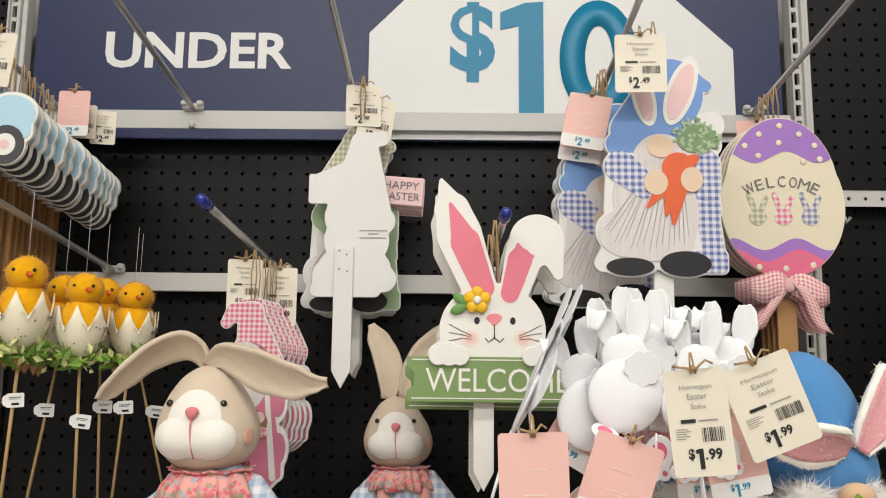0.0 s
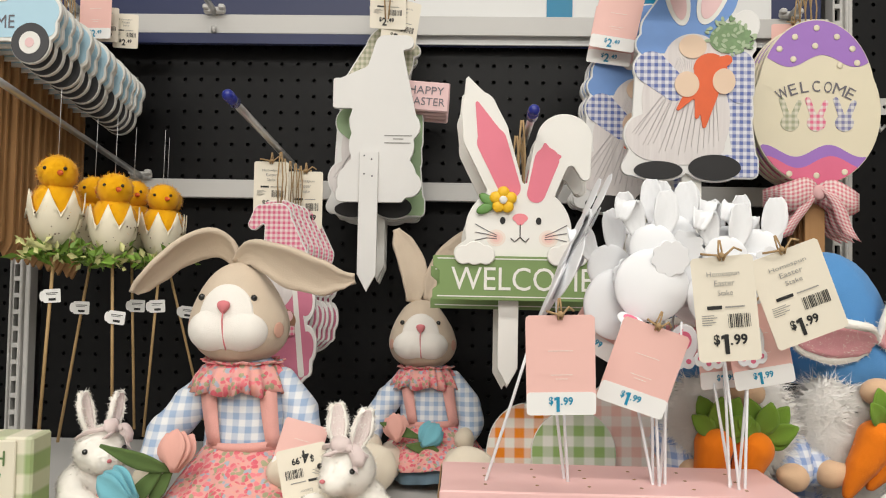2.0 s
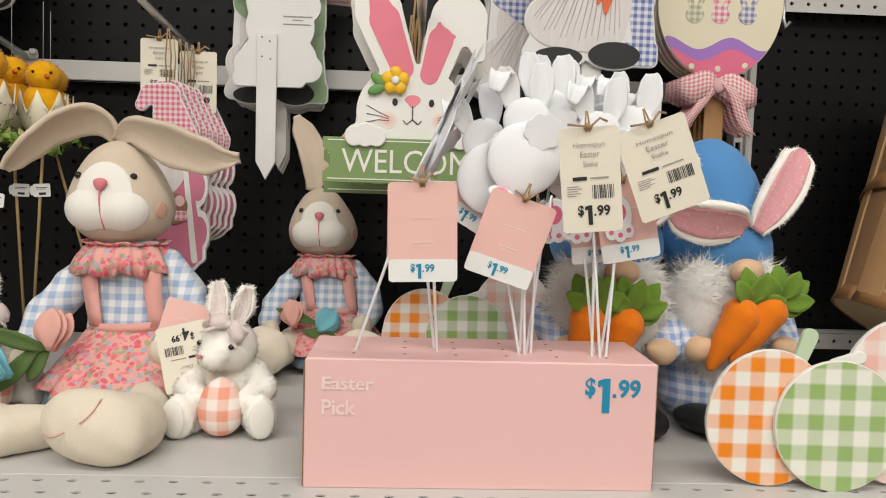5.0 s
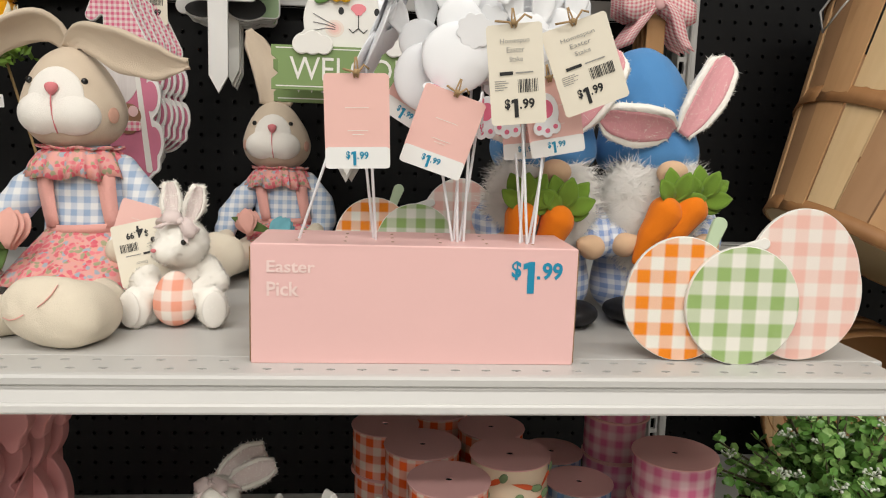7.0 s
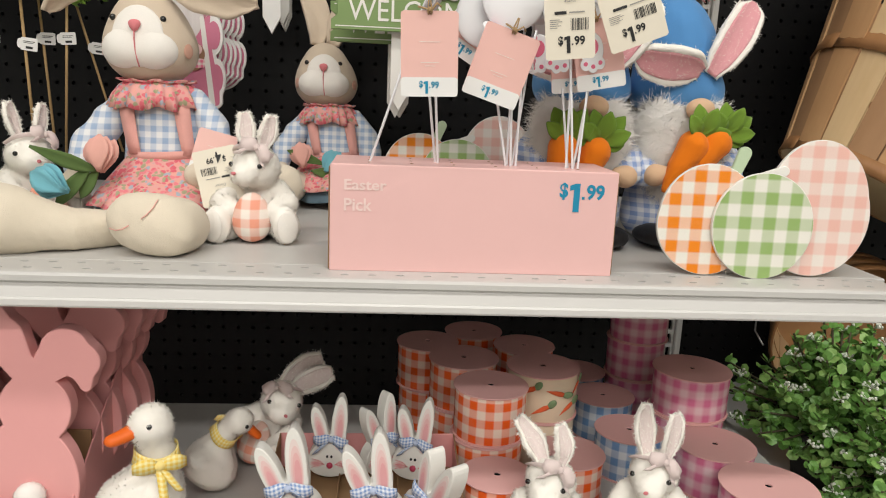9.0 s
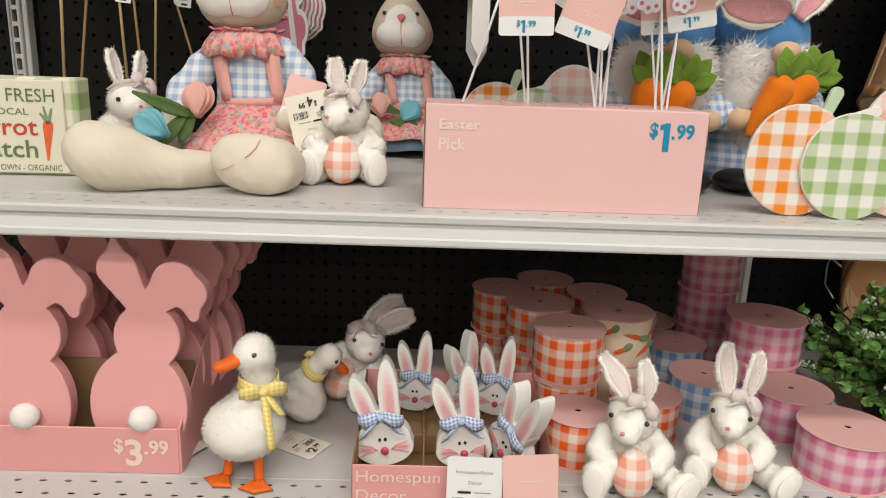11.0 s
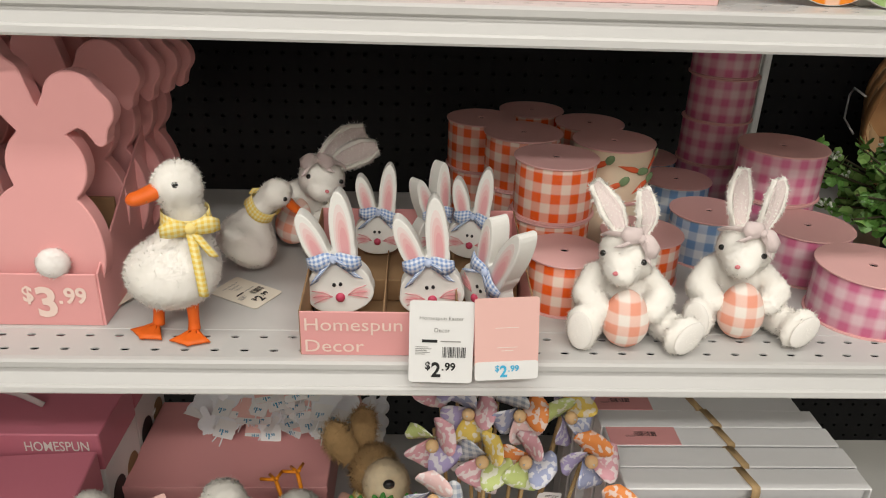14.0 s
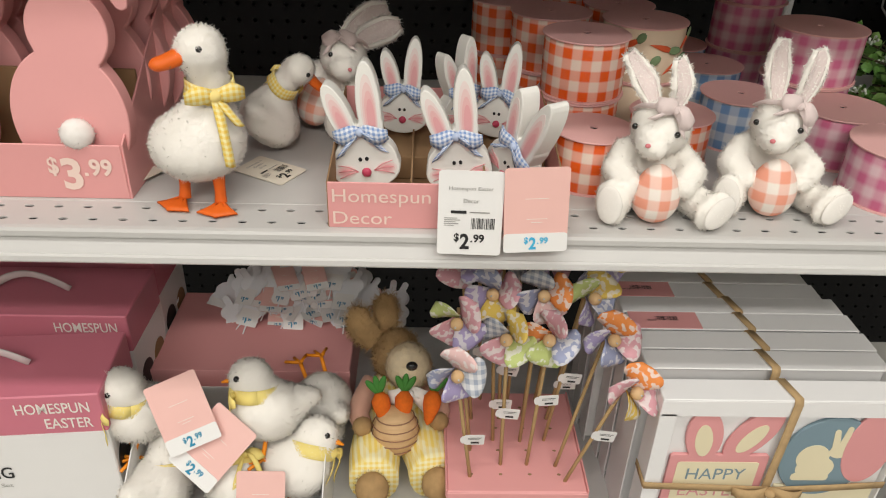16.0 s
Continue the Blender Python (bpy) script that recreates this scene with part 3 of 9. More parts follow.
k = Kit().box((0, 0.0, -0.02), (9, 7.0, 0.04), TILE)
setting(k.make("floor"), "pale polished shop floor", "floor")
k = Kit().box((0, 0.0, 3.45), (9, 7.0, 0.06), PLASTER)
setting(k.make("ceiling"), "plain white shop ceiling", "ceiling")
for nm, c, size in (("wall_back", (0, 1.25, 1.7), (9, 0.06, 3.44)), ("wall_front", (0, -3.4, 1.7), (9, 0.06, 3.44)),
                    ("wall_west", (-4.4, -1.0, 1.7), (0.06, 4.5, 3.44)), ("wall_east", (4.4, -1.0, 1.7), (0.06, 4.5, 3.44))):
    setting(Kit().box(c, size, PLASTER).make(nm), "plain pale shop wall", "wall")

# pegboards, with their holes
for nm, x0, nx, z0, nz in (("pegboard_middle", -0.664, 47, 0.30, 60), ("pegboard_right", 0.574, 40, 0.30, 72), ("pegboard_left", -1.32, 25, 0.30, 72)):
    k = Kit().holes(nx, nz, INCH, INCH, 0.0066, 0.0066, 0.006, PEG, pose(x0, BOARD, z0))
    # added near-black sheet: the shade seen through the peg holes
    k.box((x0 + nx * INCH / 2, BOARD + 0.014, z0 + nz * INCH / 2), (nx * INCH, 0.014, nz * INCH), GAP)
    setting(k.make(nm), "black perforated hardboard back panel", "pegboard")

# slotted posts
for nm, x0 in (("post_left", XL - 0.030), ("post_right", XR)):
    post = thing(nm, pose(0, 0, 0), "grey slotted steel shelving post", "post", kind="structure")
    k = Kit().holes(1, 84, 0.016, INCH, 0.0085, 0.019, 0.008, STEEL, pose(x0 + 0.001, RAIL + 0.006, 0.25), square=1.0)
    k.box((x0 + 0.0015, RAIL + 0.013, 1.3), (0.003, 0.026, 2.1), STEEL)
    k.box((x0 + 0.0195, RAIL + 0.0115, 1.3), (0.005, 0.029, 2.1), STEEL)
    k.box((x0 + 0.0265, RAIL + 0.014, 1.3), (0.008, 0.022, 2.1), STEEL)
    # dark strip behind the slots, painted shade of the hollow post
    k.box((x0 + 0.011, RAIL + 0.026, 1.3), (0.02, 0.004, 2.1), GAP)
    k.make("post_channel", post)


def rail(name, x0, x1, z0, z1, label):
    r = thing(name, pose(0, 0, 0), label, "hook rail", kind="structure")
    n = int((x1 - x0) / 0.0285)
    k = Kit().box(((x0 + x1) / 2, RAIL - 0.001, (z0 + z1) / 2), (x1 - x0, 0.003, z1 - z0), STEEL, bevel=0.0012)
    k.box(((x0 + x1) / 2, RAIL + 0.012, z1 - 0.0015), (x1 - x0, 0.024, 0.003), STEEL)
    k.make("rail_face", r)
    k = Kit().holes(n, 1, (x1 - x0) / n, 0.024, 0.011, 0.005, 0.003, STEEL, pose(x0, RAIL + 0.025, z0 + 0.002, -90))
    k.make("perforated_underside", r)
    return r


rail("rail_upper", -0.66, 0.53, 1.823, 1.853, "light grey steel hook rail below the sign")
rail("rail_lower", -0.66, 0.53, 1.572, 1.600, "light grey steel hook rail across the pegboard")
k = Kit().holes(26, 1, INCH, 0.024, 0.006, 0.006, 0.003, STEEL, pose(0.574, RAIL, 1.711))
k.box((0.9, RAIL + 0.012, 1.7345), (0.66, 0.024, 0.003), STEEL)
setting(k.make("rail_right"), "light grey perforated hook rail of the next bay", "hook rail")
k = Kit().holes(26, 1, INCH, 0.024, 0.006, 0.006, 0.003, STEEL, pose(0.574, RAIL, 1.205))
k.box((0.9, RAIL + 0.012, 1.2305), (0.66, 0.024, 0.003), STEEL)
setting(k.make("rail_right_low"), "light grey perforated hook rail of the next bay", "hook rail")


def shelf(name, z, front, x0, x1, label, back=None):
    s = thing(name, pose(0, 0, 0), label, "shelf", kind="structure")
    n = int((x1 - x0) / INCH)
    p = (x1 - x0) / n
    k = Kit()
    for row, off in ((0, 0.0), (1, p / 2)):
        k.holes(n - row, 1, p, 0.022, 0.0085, 0.0046, 0.0012, STEEL, Matrix(((1, 0, 0, x0 + off), (0, 0, 1, front + 0.006 + 0.022 * row), (0, -1, 0, z), (0, 0, 0, 1))))
    depth = (back or BOARD - 0.004) - front - 0.05
    k.box(((x0 + x1) / 2, front + 0.05 + depth / 2, z - 0.004), (x1 - x0, depth, 0.008), STEEL)
    # added near-black strip below the perforations, in place of the shade under the deck
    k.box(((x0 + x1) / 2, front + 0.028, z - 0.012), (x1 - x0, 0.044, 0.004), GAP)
    k.make("deck", s)
    # folded front: rounded edge, sloping ticket channel, white lip
    prof = [(front + 0.006, z), (front + 0.002, z - 0.0008), (front, z - 0.003), (front, z - 0.008), (front + 0.004, z - 0.0105),
            (front + 0.0035, z - 0.012), (front - 0.006, z - 0.0205)]
    grid = [[(x, y, zz) for x in (x0, x1)] for y, zz in prof]
    Kit().sheet([g[::-1] for g in grid][::-1], STEEL, smooth=False).make("ticket_channel", s)
    prof = [(front - 0.006, z - 0.0203), (front - 0.0075, z - 0.0206), (front - 0.0085, z - 0.0225), (front - 0.0085, z - 0.0275), (front - 0.007, z - 0.0295),
            (front + 0.003, z - 0.031), (front + 0.02, z - 0.029)]
    grid = [[(x, y, zz) for x in (x0, x1)] for y, zz in prof]
    Kit().sheet([g[::-1] for g in grid][::-1], STEEL_LITE, smooth=False).make("front_lip", s)
    for x in (x0 + 0.0012, x1 - 0.0012):
        Kit().box((x, front + 0.3, z - 0.019), (0.0024, 0.58, 0.022), STEEL).make("side_bracket", s)
        Kit().slab([(-0.010, -0.032), (0.012, -0.032), (0.012, 0.001), (0.0, 0.001), (-0.001, -0.011), (-0.010, -0.021)], x - 0.002, x + 0.002, STEEL_LITE,
                   Matrix(((0, 1, 0, 0), (1, 0, 0, front), (0, 0, 1, z), (0, 0, 0, 1)))).make("end_cap", s)
    return s


for n, (z, front) in SHELF.items():
    shelf("shelf_%d" % n, z, front, XL - 0.012, XR + 0.006, "light grey perforated steel shelf with a ticket lip", None if n == 1 else 0.855)
shelf("shelf_next_bay", 0.86, 0.47, XR + 0.012, XR + 0.62, "light grey steel shelf of the next bay")

# sign across the top
sign = thing("header_sign", pose(0, 0, 0), "navy price header sign with white and teal lettering", "sign", kind="structure")
Kit().box((-0.065, 1.073, 2.03), (1.18, 0.004, 0.44), NAVY).make("navy_panel", sign)
Kit().slab([(-0.124, 1.812), (0.449, 1.812), (0.449, 1.962), (0.36, 2.045), (0.30, 2.10), (-0.02, 2.10), (-0.07, 2.04), (-0.124, 1.985)], 1.067, 1.0705, SIGNWHITE).make("white_tag", sign)
Kit().slab([(-0.66, 1.806), (-0.126, 1.806), (-0.126, 1.822), (-0.66, 1.822)], 1.052, 1.055, NAVY).make("lower_flap", sign)
letters("UNDER", -0.542, -0.246, 1.925, 1.985, SIGNWHITE, sign, 1.0705, 0.028, "headline")
letters("$", 0.004, 0.075, 1.905, 2.037, TEAL, sign, 1.0665, 0.03, "price_sign")
Kit().slab([(0.112, 1.851), (0.151, 1.851), (0.151, 2.038), (0.122, 2.036), (0.083, 2.02), (0.083, 1.991), (0.112, 1.998)], 1.0655, 1.0668, TEAL, chamfer=0).make("price_digit", sign)
ring = [[(0.238 + rx * math.cos(2 * PI * j / 48), 1.0660, 1.944 + rz * math.sin(2 * PI * j / 48)) for j in range(49)] for rx, rz in ((0.062, 0.097), (0.022, 0.055))]
Kit().sheet(ring[::-1], TEAL, thick=0.0008).make("price_digit", sign)


# long hooks with their brackets
def hook(x, z, length, capped, rise=0.06, label="zinc wire peg hook on the rail"):
    h = thing("peg_hook", pose(x, RAIL - 0.003, z), label, "hook", "peg hooks")
    k = Kit().box((0, -0.004, 0.0), (0.034, 0.007, 0.011), STEEL, bevel=0.003)
    k.box((-0.012, -0.008, 0.004), (0.010, 0.009, 0.008), STEEL, bevel=0.002).box((0.012, -0.008, 0.004), (0.010, 0.009, 0.008), STEEL, bevel=0.002)
    k.make("bracket", h)
    Kit().tube([(0, 0, 0), (0, -0.03, 0.002), (0, -length, rise)], 0.0043, ZINC, 10).make("rod", h)
    Kit().tube([(0, -0.006, -0.024), (0, -0.006, -0.034)], 0.004, STEEL, 8).make("lock_pin", h)
    if capped:
        Kit().tube([(0, -length + 0.02, rise * 0.94), (0, -length - 0.003, rise * 1.01)], 0.0062, BLUECAP, 12).ball((0, -length - 0.003, rise * 1.01), 0.0062, BLUECAP, seg=12, rings=8).make("end_cap", h)
    return h


hook(-0.60, 1.857, 0.40, False)
hook(-0.392, 1.857, 0.40, False)
hook(-0.138, 1.857, 0.36, False)
hook(0.225, 1.857, 0.40, False)
hook(0.471, 1.857, 0.40, False)
hook(-0.497, 1.604, 0.40, True)
hook(-0.246, 1.604, 0.37, True, 0.034)
hook(0.063, 1.604, 0.355, True, 0.026)


# ---- tickets ----
def price(dollars, cents, x, z, h, mat, parent, y, name="price"):
    """A price with a raised currency sign and cents; x, z: its lower left corner, h: the figure's height."""
    k = Kit()
    letters("$", x, x + 0.3 * h, z + 0.42 * h, z + 1.02 * h, mat, None, y, 0.03, kit=k)
    w = (0.36 if dollars == "1" else 0.56) * h
    if dollars == "1":
        o = x + 0.36 * h
        k.add([(o + a * h, y - 0.0004, z + b * h) for a, b in ((0.14, 0), (0.36, 0), (0.36, 1.0), (0.2, 1.0), (0.0, 0.93), (0.0, 0.75), (0.14, 0.79))], [[0, 1, 2, 3, 4, 5, 6]], mat)
    else:
        letters(dollars, x + 0.36 * h, x + 0.36 * h + w, z, z + h, mat, None, y, 0.03, kit=k)
    x2 = x + 0.44 * h + w
    k.add([(x2, y - 0.0004, z + 0.45 * h), (x2 + 0.1 * h, y - 0.0004, z + 0.45 * h), (x2 + 0.1 * h, y - 0.0004, z + 0.55 * h), (x2, y - 0.0004, z + 0.55 * h)], [[0, 1, 2, 3]], mat)
    letters(cents, x2 + 0.16 * h, x2 + 0.8 * h, z + 0.44 * h, z + 0.98 * h, mat, None, y, 0.03, kit=k)
    return k.make(name, parent)


def bars(x0, x1, z0, z1, mat, parent, y, seed=1, name="barcode"):
    rnd, k, x = random.Random(seed), Kit(), x0
    while x < x1:
        w = rnd.choice((0.0003, 0.0005, 0.0008))
        k.add([(x, y, z0), (x + w, y, z0), (x + w, y, z1), (x, y, z1)], [[0, 1, 2, 3]], mat)
        x += w + rnd.choice((0.0004, 0.0006, 0.0009))
    return k.make(name, parent)


def lines(rows, mat, parent, y, name="small_print"):
    k = Kit()
    for x0, x1, z, h in rows:
        k.add([(x0, y, z), (x1, y, z), (x1, y, z + h), (x0, y, z + h)], [[0, 1, 2, 3]], mat)
    return k.make(name, parent)


def bent_card(w, h, mat, bow=0.0, y=0.0, r=0.0025, top=0.0):
    """A ticket from z=top down to -h, a little bowed, with rounded corners."""
    n = 10
    k = Kit()
    pts = outline([rect(-w / 2, -h, w / 2, top, r)], step=0.002)
    k.slab(pts, y - 0.0002, y + 0.0003, mat, chamfer=0.0)
    return k


def string_loop(parent, z0, z1, mat=None, r=0.0009, spread=0.004):
    """Twine through the ticket's hole, with its knot and loose ends."""
    mat = mat or TWINE
    k = Kit()
    for s in (-1, 1):
        k.tube([(0.001 * s, -0.001, z0), (s * spread * 0.5, -0.0025, z0 + 0.004), (s * spread * 1.5, -0.003, z0 + 0.007 + 0.002 * s), (s * spread * 2.4, -0.001, z0 + 0.006)], r, mat, 6)
        k.tube([(0.0015 * s, 0.0015, z0), (s * 0.0012, 0.002, (z0 + z1) / 2), (s * 0.0004, 0.002, z1)], r * 0.8, mat, 5)
    k.ball((0, -0.0022, z0 + 0.004), 0.0022, mat, seg=8, rings=6)
    return k.make("hanging_string", parent)


def cream_ticket(m, dollars="1", cents="99", w=0.046, h=0.062, stake="Stake", group="cream price tickets", strung=True, card=None):
    t = thing("price_ticket", m, "cream card price ticket with black print on twine", "price ticket", group)
    c = bent_card(w, h, card or CARDCREAM).make("card", t)
    y = -0.0008
    if card is None:
        letters("Homespun", -0.26 * w, 0.26 * w, -0.2 * h, -0.14 * h, GREYINK, c, y, 0.0, "product_line")
        letters("Easter", -0.15 * w, 0.17 * w, -0.28 * h, -0.225 * h, GREYINK, c, y, 0.0, "product_line")
    else:
        letters("Homespun Easter", -0.34 * w, 0.34 * w, -0.235 * h, -0.18 * h, GREYINK, c, y, 0.0, "product_line")
    letters(stake, -0.11 * w, 0.13 * w, -0.37 * h, -0.32 * h, GREYINK, c, y, 0.0, "product_kind")
    lines([(-0.3 * w, -0.06 * w, -0.5 * h, 0.035 * h)], INK, c, y, "black_bar")
    lines([(-0.01 * w, 0.3 * w, -0.49 * h, 0.014 * h)] + [(-0.4 * w, -0.4 * w + 0.25 * w * f, -0.56 * h - 0.022 * h * i, 0.008 * h) for i, f in enumerate((0.8, 1, 0.7, 0.9, 0.6))], GREYINK, c, y)
    bars(0.02 * w, 0.38 * w, -0.68 * h, -0.55 * h, INK, c, y, 3)
    price(dollars, cents, -0.24 * w, -0.93 * h, 0.19 * h, INK, c, y + 0.0004)
    if strung:
        string_loop(t, -0.003, 0.012, spread=0.006)
    return t


def pink_ticket(m, dollars="1", cents="99", w=0.046, h=0.066, ink=None, group="pink price tickets", strung=True):
    t = thing("price_ticket", m, "pink card price ticket with a white price band", "price ticket", group)
    c = bent_card(w, h, CARDPINK).make("card", t)
    k = Kit().slab(outline([rect(-w / 2, -h, w / 2, -0.77 * h, 0.002)], step=0.002), -0.0007, -0.0004, CARDWHITE, chamfer=0.0)
    k.make("price_band", c)
    lines([(-0.18 * w, 0.18 * w, -0.36 * h, 0.006 * h), (-0.15 * w, 0.17 * w, -0.6 * h, 0.006 * h), (-0.08 * w, 0.1 * w, -0.64 * h, 0.006 * h)], PALEINK, c, -0.0008)
    price(dollars, cents, -0.18 * w, -0.965 * h, 0.15 * h, ink or TEALINK, c, -0.0008)
    if strung:
        string_loop(t, -0.003, 0.012)
    return t


def flag_label(parent_pose, group="small white labels"):
    """A small white adhesive label folded round a stick."""
    t = thing("stick_label", parent_pose, "small folded white price label on a stick", "label", group)
    c = Kit().slab(outline([rect(0.0, -0.008, 0.02, 0.008, 0.001), el(-0.002, 0, 0.003, 0.006)], step=0.0015), -0.0002, 0.0002, CARDWHITE, chamfer=0).make("paper", t)
    lines([(0.003, 0.017, 0.003, 0.0008), (0.003, 0.015, 0.0012, 0.0006), (0.006, 0.0145, -0.0055, 0.0028)], INK, c, -0.0006)
    return t


# ---- hanging signs above the shelf ----
MDFWHITE = plain("white_painted_board", (0.8, 0.785, 0.74), 0.5, 0, 150, 0.05, 0.08, 10)
PAPERWHITE = plain("bare_white_back", (0.76, 0.75, 0.73), 0.6, 0, 200, 0.05, 0.08, 10)
EARPINK = plain("ear_pink_paint", (0.76, 0.2, 0.27), 0.5, 0, 150, 0.07, 0.05)
SIGNGREEN = plain("sage_green_paint", (0.2, 0.3, 0.11), 0.5, 0, 150, 0.08, 0.05)
LEAFGREEN = plain("leaf_paint", (0.14, 0.3, 0.08), 0.5, 0, 150, 0.15, 0.05)
SUNYELLOW = plain("flower_yellow", (0.85, 0.5, 0.02), 0.45, 0, 150, 0.08, 0.05)
NOSEPINK = plain("nose_pink", (0.82, 0.26, 0.3), 0.5, 0, 150, 0.06, 0.03)
CHEEKTINTS = [plain("cheek_paint_%s" % w, c, 0.6, 0, 150, 0.05, 0.03) for w, c in (("pale", (0.8, 0.7, 0.63)), ("mid", (0.8, 0.61, 0.54)), ("deep", (0.8, 0.52, 0.47)))]
SKIN = plain("pale_peach_paint", (0.76, 0.57, 0.42), 0.55, 0, 150, 0.06, 0.04)
HATBLUE = plain("hat_blue_paint", (0.17, 0.32, 0.66), 0.5, 0, 120, 0.16, 0.05, 20)
BEARD = grainwood("painted_beard", (0.78, 0.74, 0.72), (0.58, 0.53, 0.52), "z", 220, 0.6, 0.05)
BLACKPAINT = plain("black_paint", (0.018, 0.017, 0.018), 0.5, 0, 150, 0.2, 0.05)
CARROT = plain("carrot_paint", (0.75, 0.13, 0.04), 0.5, 0, 150, 0.15, 0.05, 40)
FROND = plain("carrot_top_paint", (0.22, 0.34, 0.17), 0.6, 0, 200, 0.35, 0.1, 160)
FRONDLITE = plain("pale_carrot_top_paint", (0.42, 0.52, 0.34), 0.6, 0, 200, 0.3, 0.1, 160)
BEARDLINE = plain("beard_shade_line", (0.64, 0.6, 0.6), 0.6, 0, 150, 0.1, 0)
LILAC = plain("lilac_paint", (0.36, 0.18, 0.55), 0.45, 0, 120, 0.1, 0.05, 20)
EGGCREAM = plain("egg_cream_paint", (0.76, 0.69, 0.52), 0.45, 0, 120, 0.05, 0.05, 10)
EGGPINK = plain("egg_pink_paint", (0.76, 0.16, 0.28), 0.45, 0, 120, 0.1, 0.05, 20)
PALEPINK = plain("pale_pink_paint", (0.8, 0.55, 0.55), 0.5, 0, 120, 0.06, 0.05, 20)
BLUECHECK = checks("blue_check_print", (0.13, 0.17, 0.42), (0.74, 0.74, 0.78), 0.0085)
PINKCHECK = checks("pink_check_print", (0.78, 0.18, 0.3), (0.82, 0.76, 0.72), 0.008)
SAGECHECK = checks("sage_check_print", (0.4, 0.42, 0.28), (0.74, 0.7, 0.58), 0.008)
GREYCHECK = checks("grey_blue_check_print", (0.22, 0.22, 0.4), (0.74, 0.72, 0.7), 0.008)
BOWCHECK = checks("bow_check_cloth", (0.7, 0.2, 0.25), (0.84, 0.74, 0.7), 0.0058, "UV", "xy")
OAK = grainwood("raw_stake_wood", (0.5, 0.28, 0.12), (0.32, 0.16, 0.06), "z", 90)
SAGE = plain("sage_cloth_paint", (0.3, 0.42, 0.24), 0.55, 0, 120, 0.15, 0.05, 30)
GREYTYPE = plain("grey_lettering", (0.16, 0.15, 0.17), 0.5, 0, 120, 0.1, 0.02)


def paint(kit, shapes, y, mat, lift=0.0006, step=0.002, cut=()):
    kit.slab(outline(shapes, cut, step), y - lift, y, mat, chamfer=0.0)


def twine_hang(parent, z0, z1, y0=0.0):
    k = Kit()
    for s in (-1, 1):
        k.tube([(s * 0.002, y0 - 0.001, z0), (s * 0.004, y0, (z0 + z1) / 2), (s * 0.001, y0, z1)], 0.0011, TWINE, 6)
    k.make("twine", parent)


def stake_part(parent, x, z_top, z_bot, w, y0, mat, th=0.006):
    Kit().slab([(x - w / 2, z_bot + w * 0.9), (x, z_bot), (x + w / 2, z_bot + w * 0.9), (x + w / 2, z_top), (x - w / 2, z_top)], y0, y0 + th, mat).make("stake", parent)


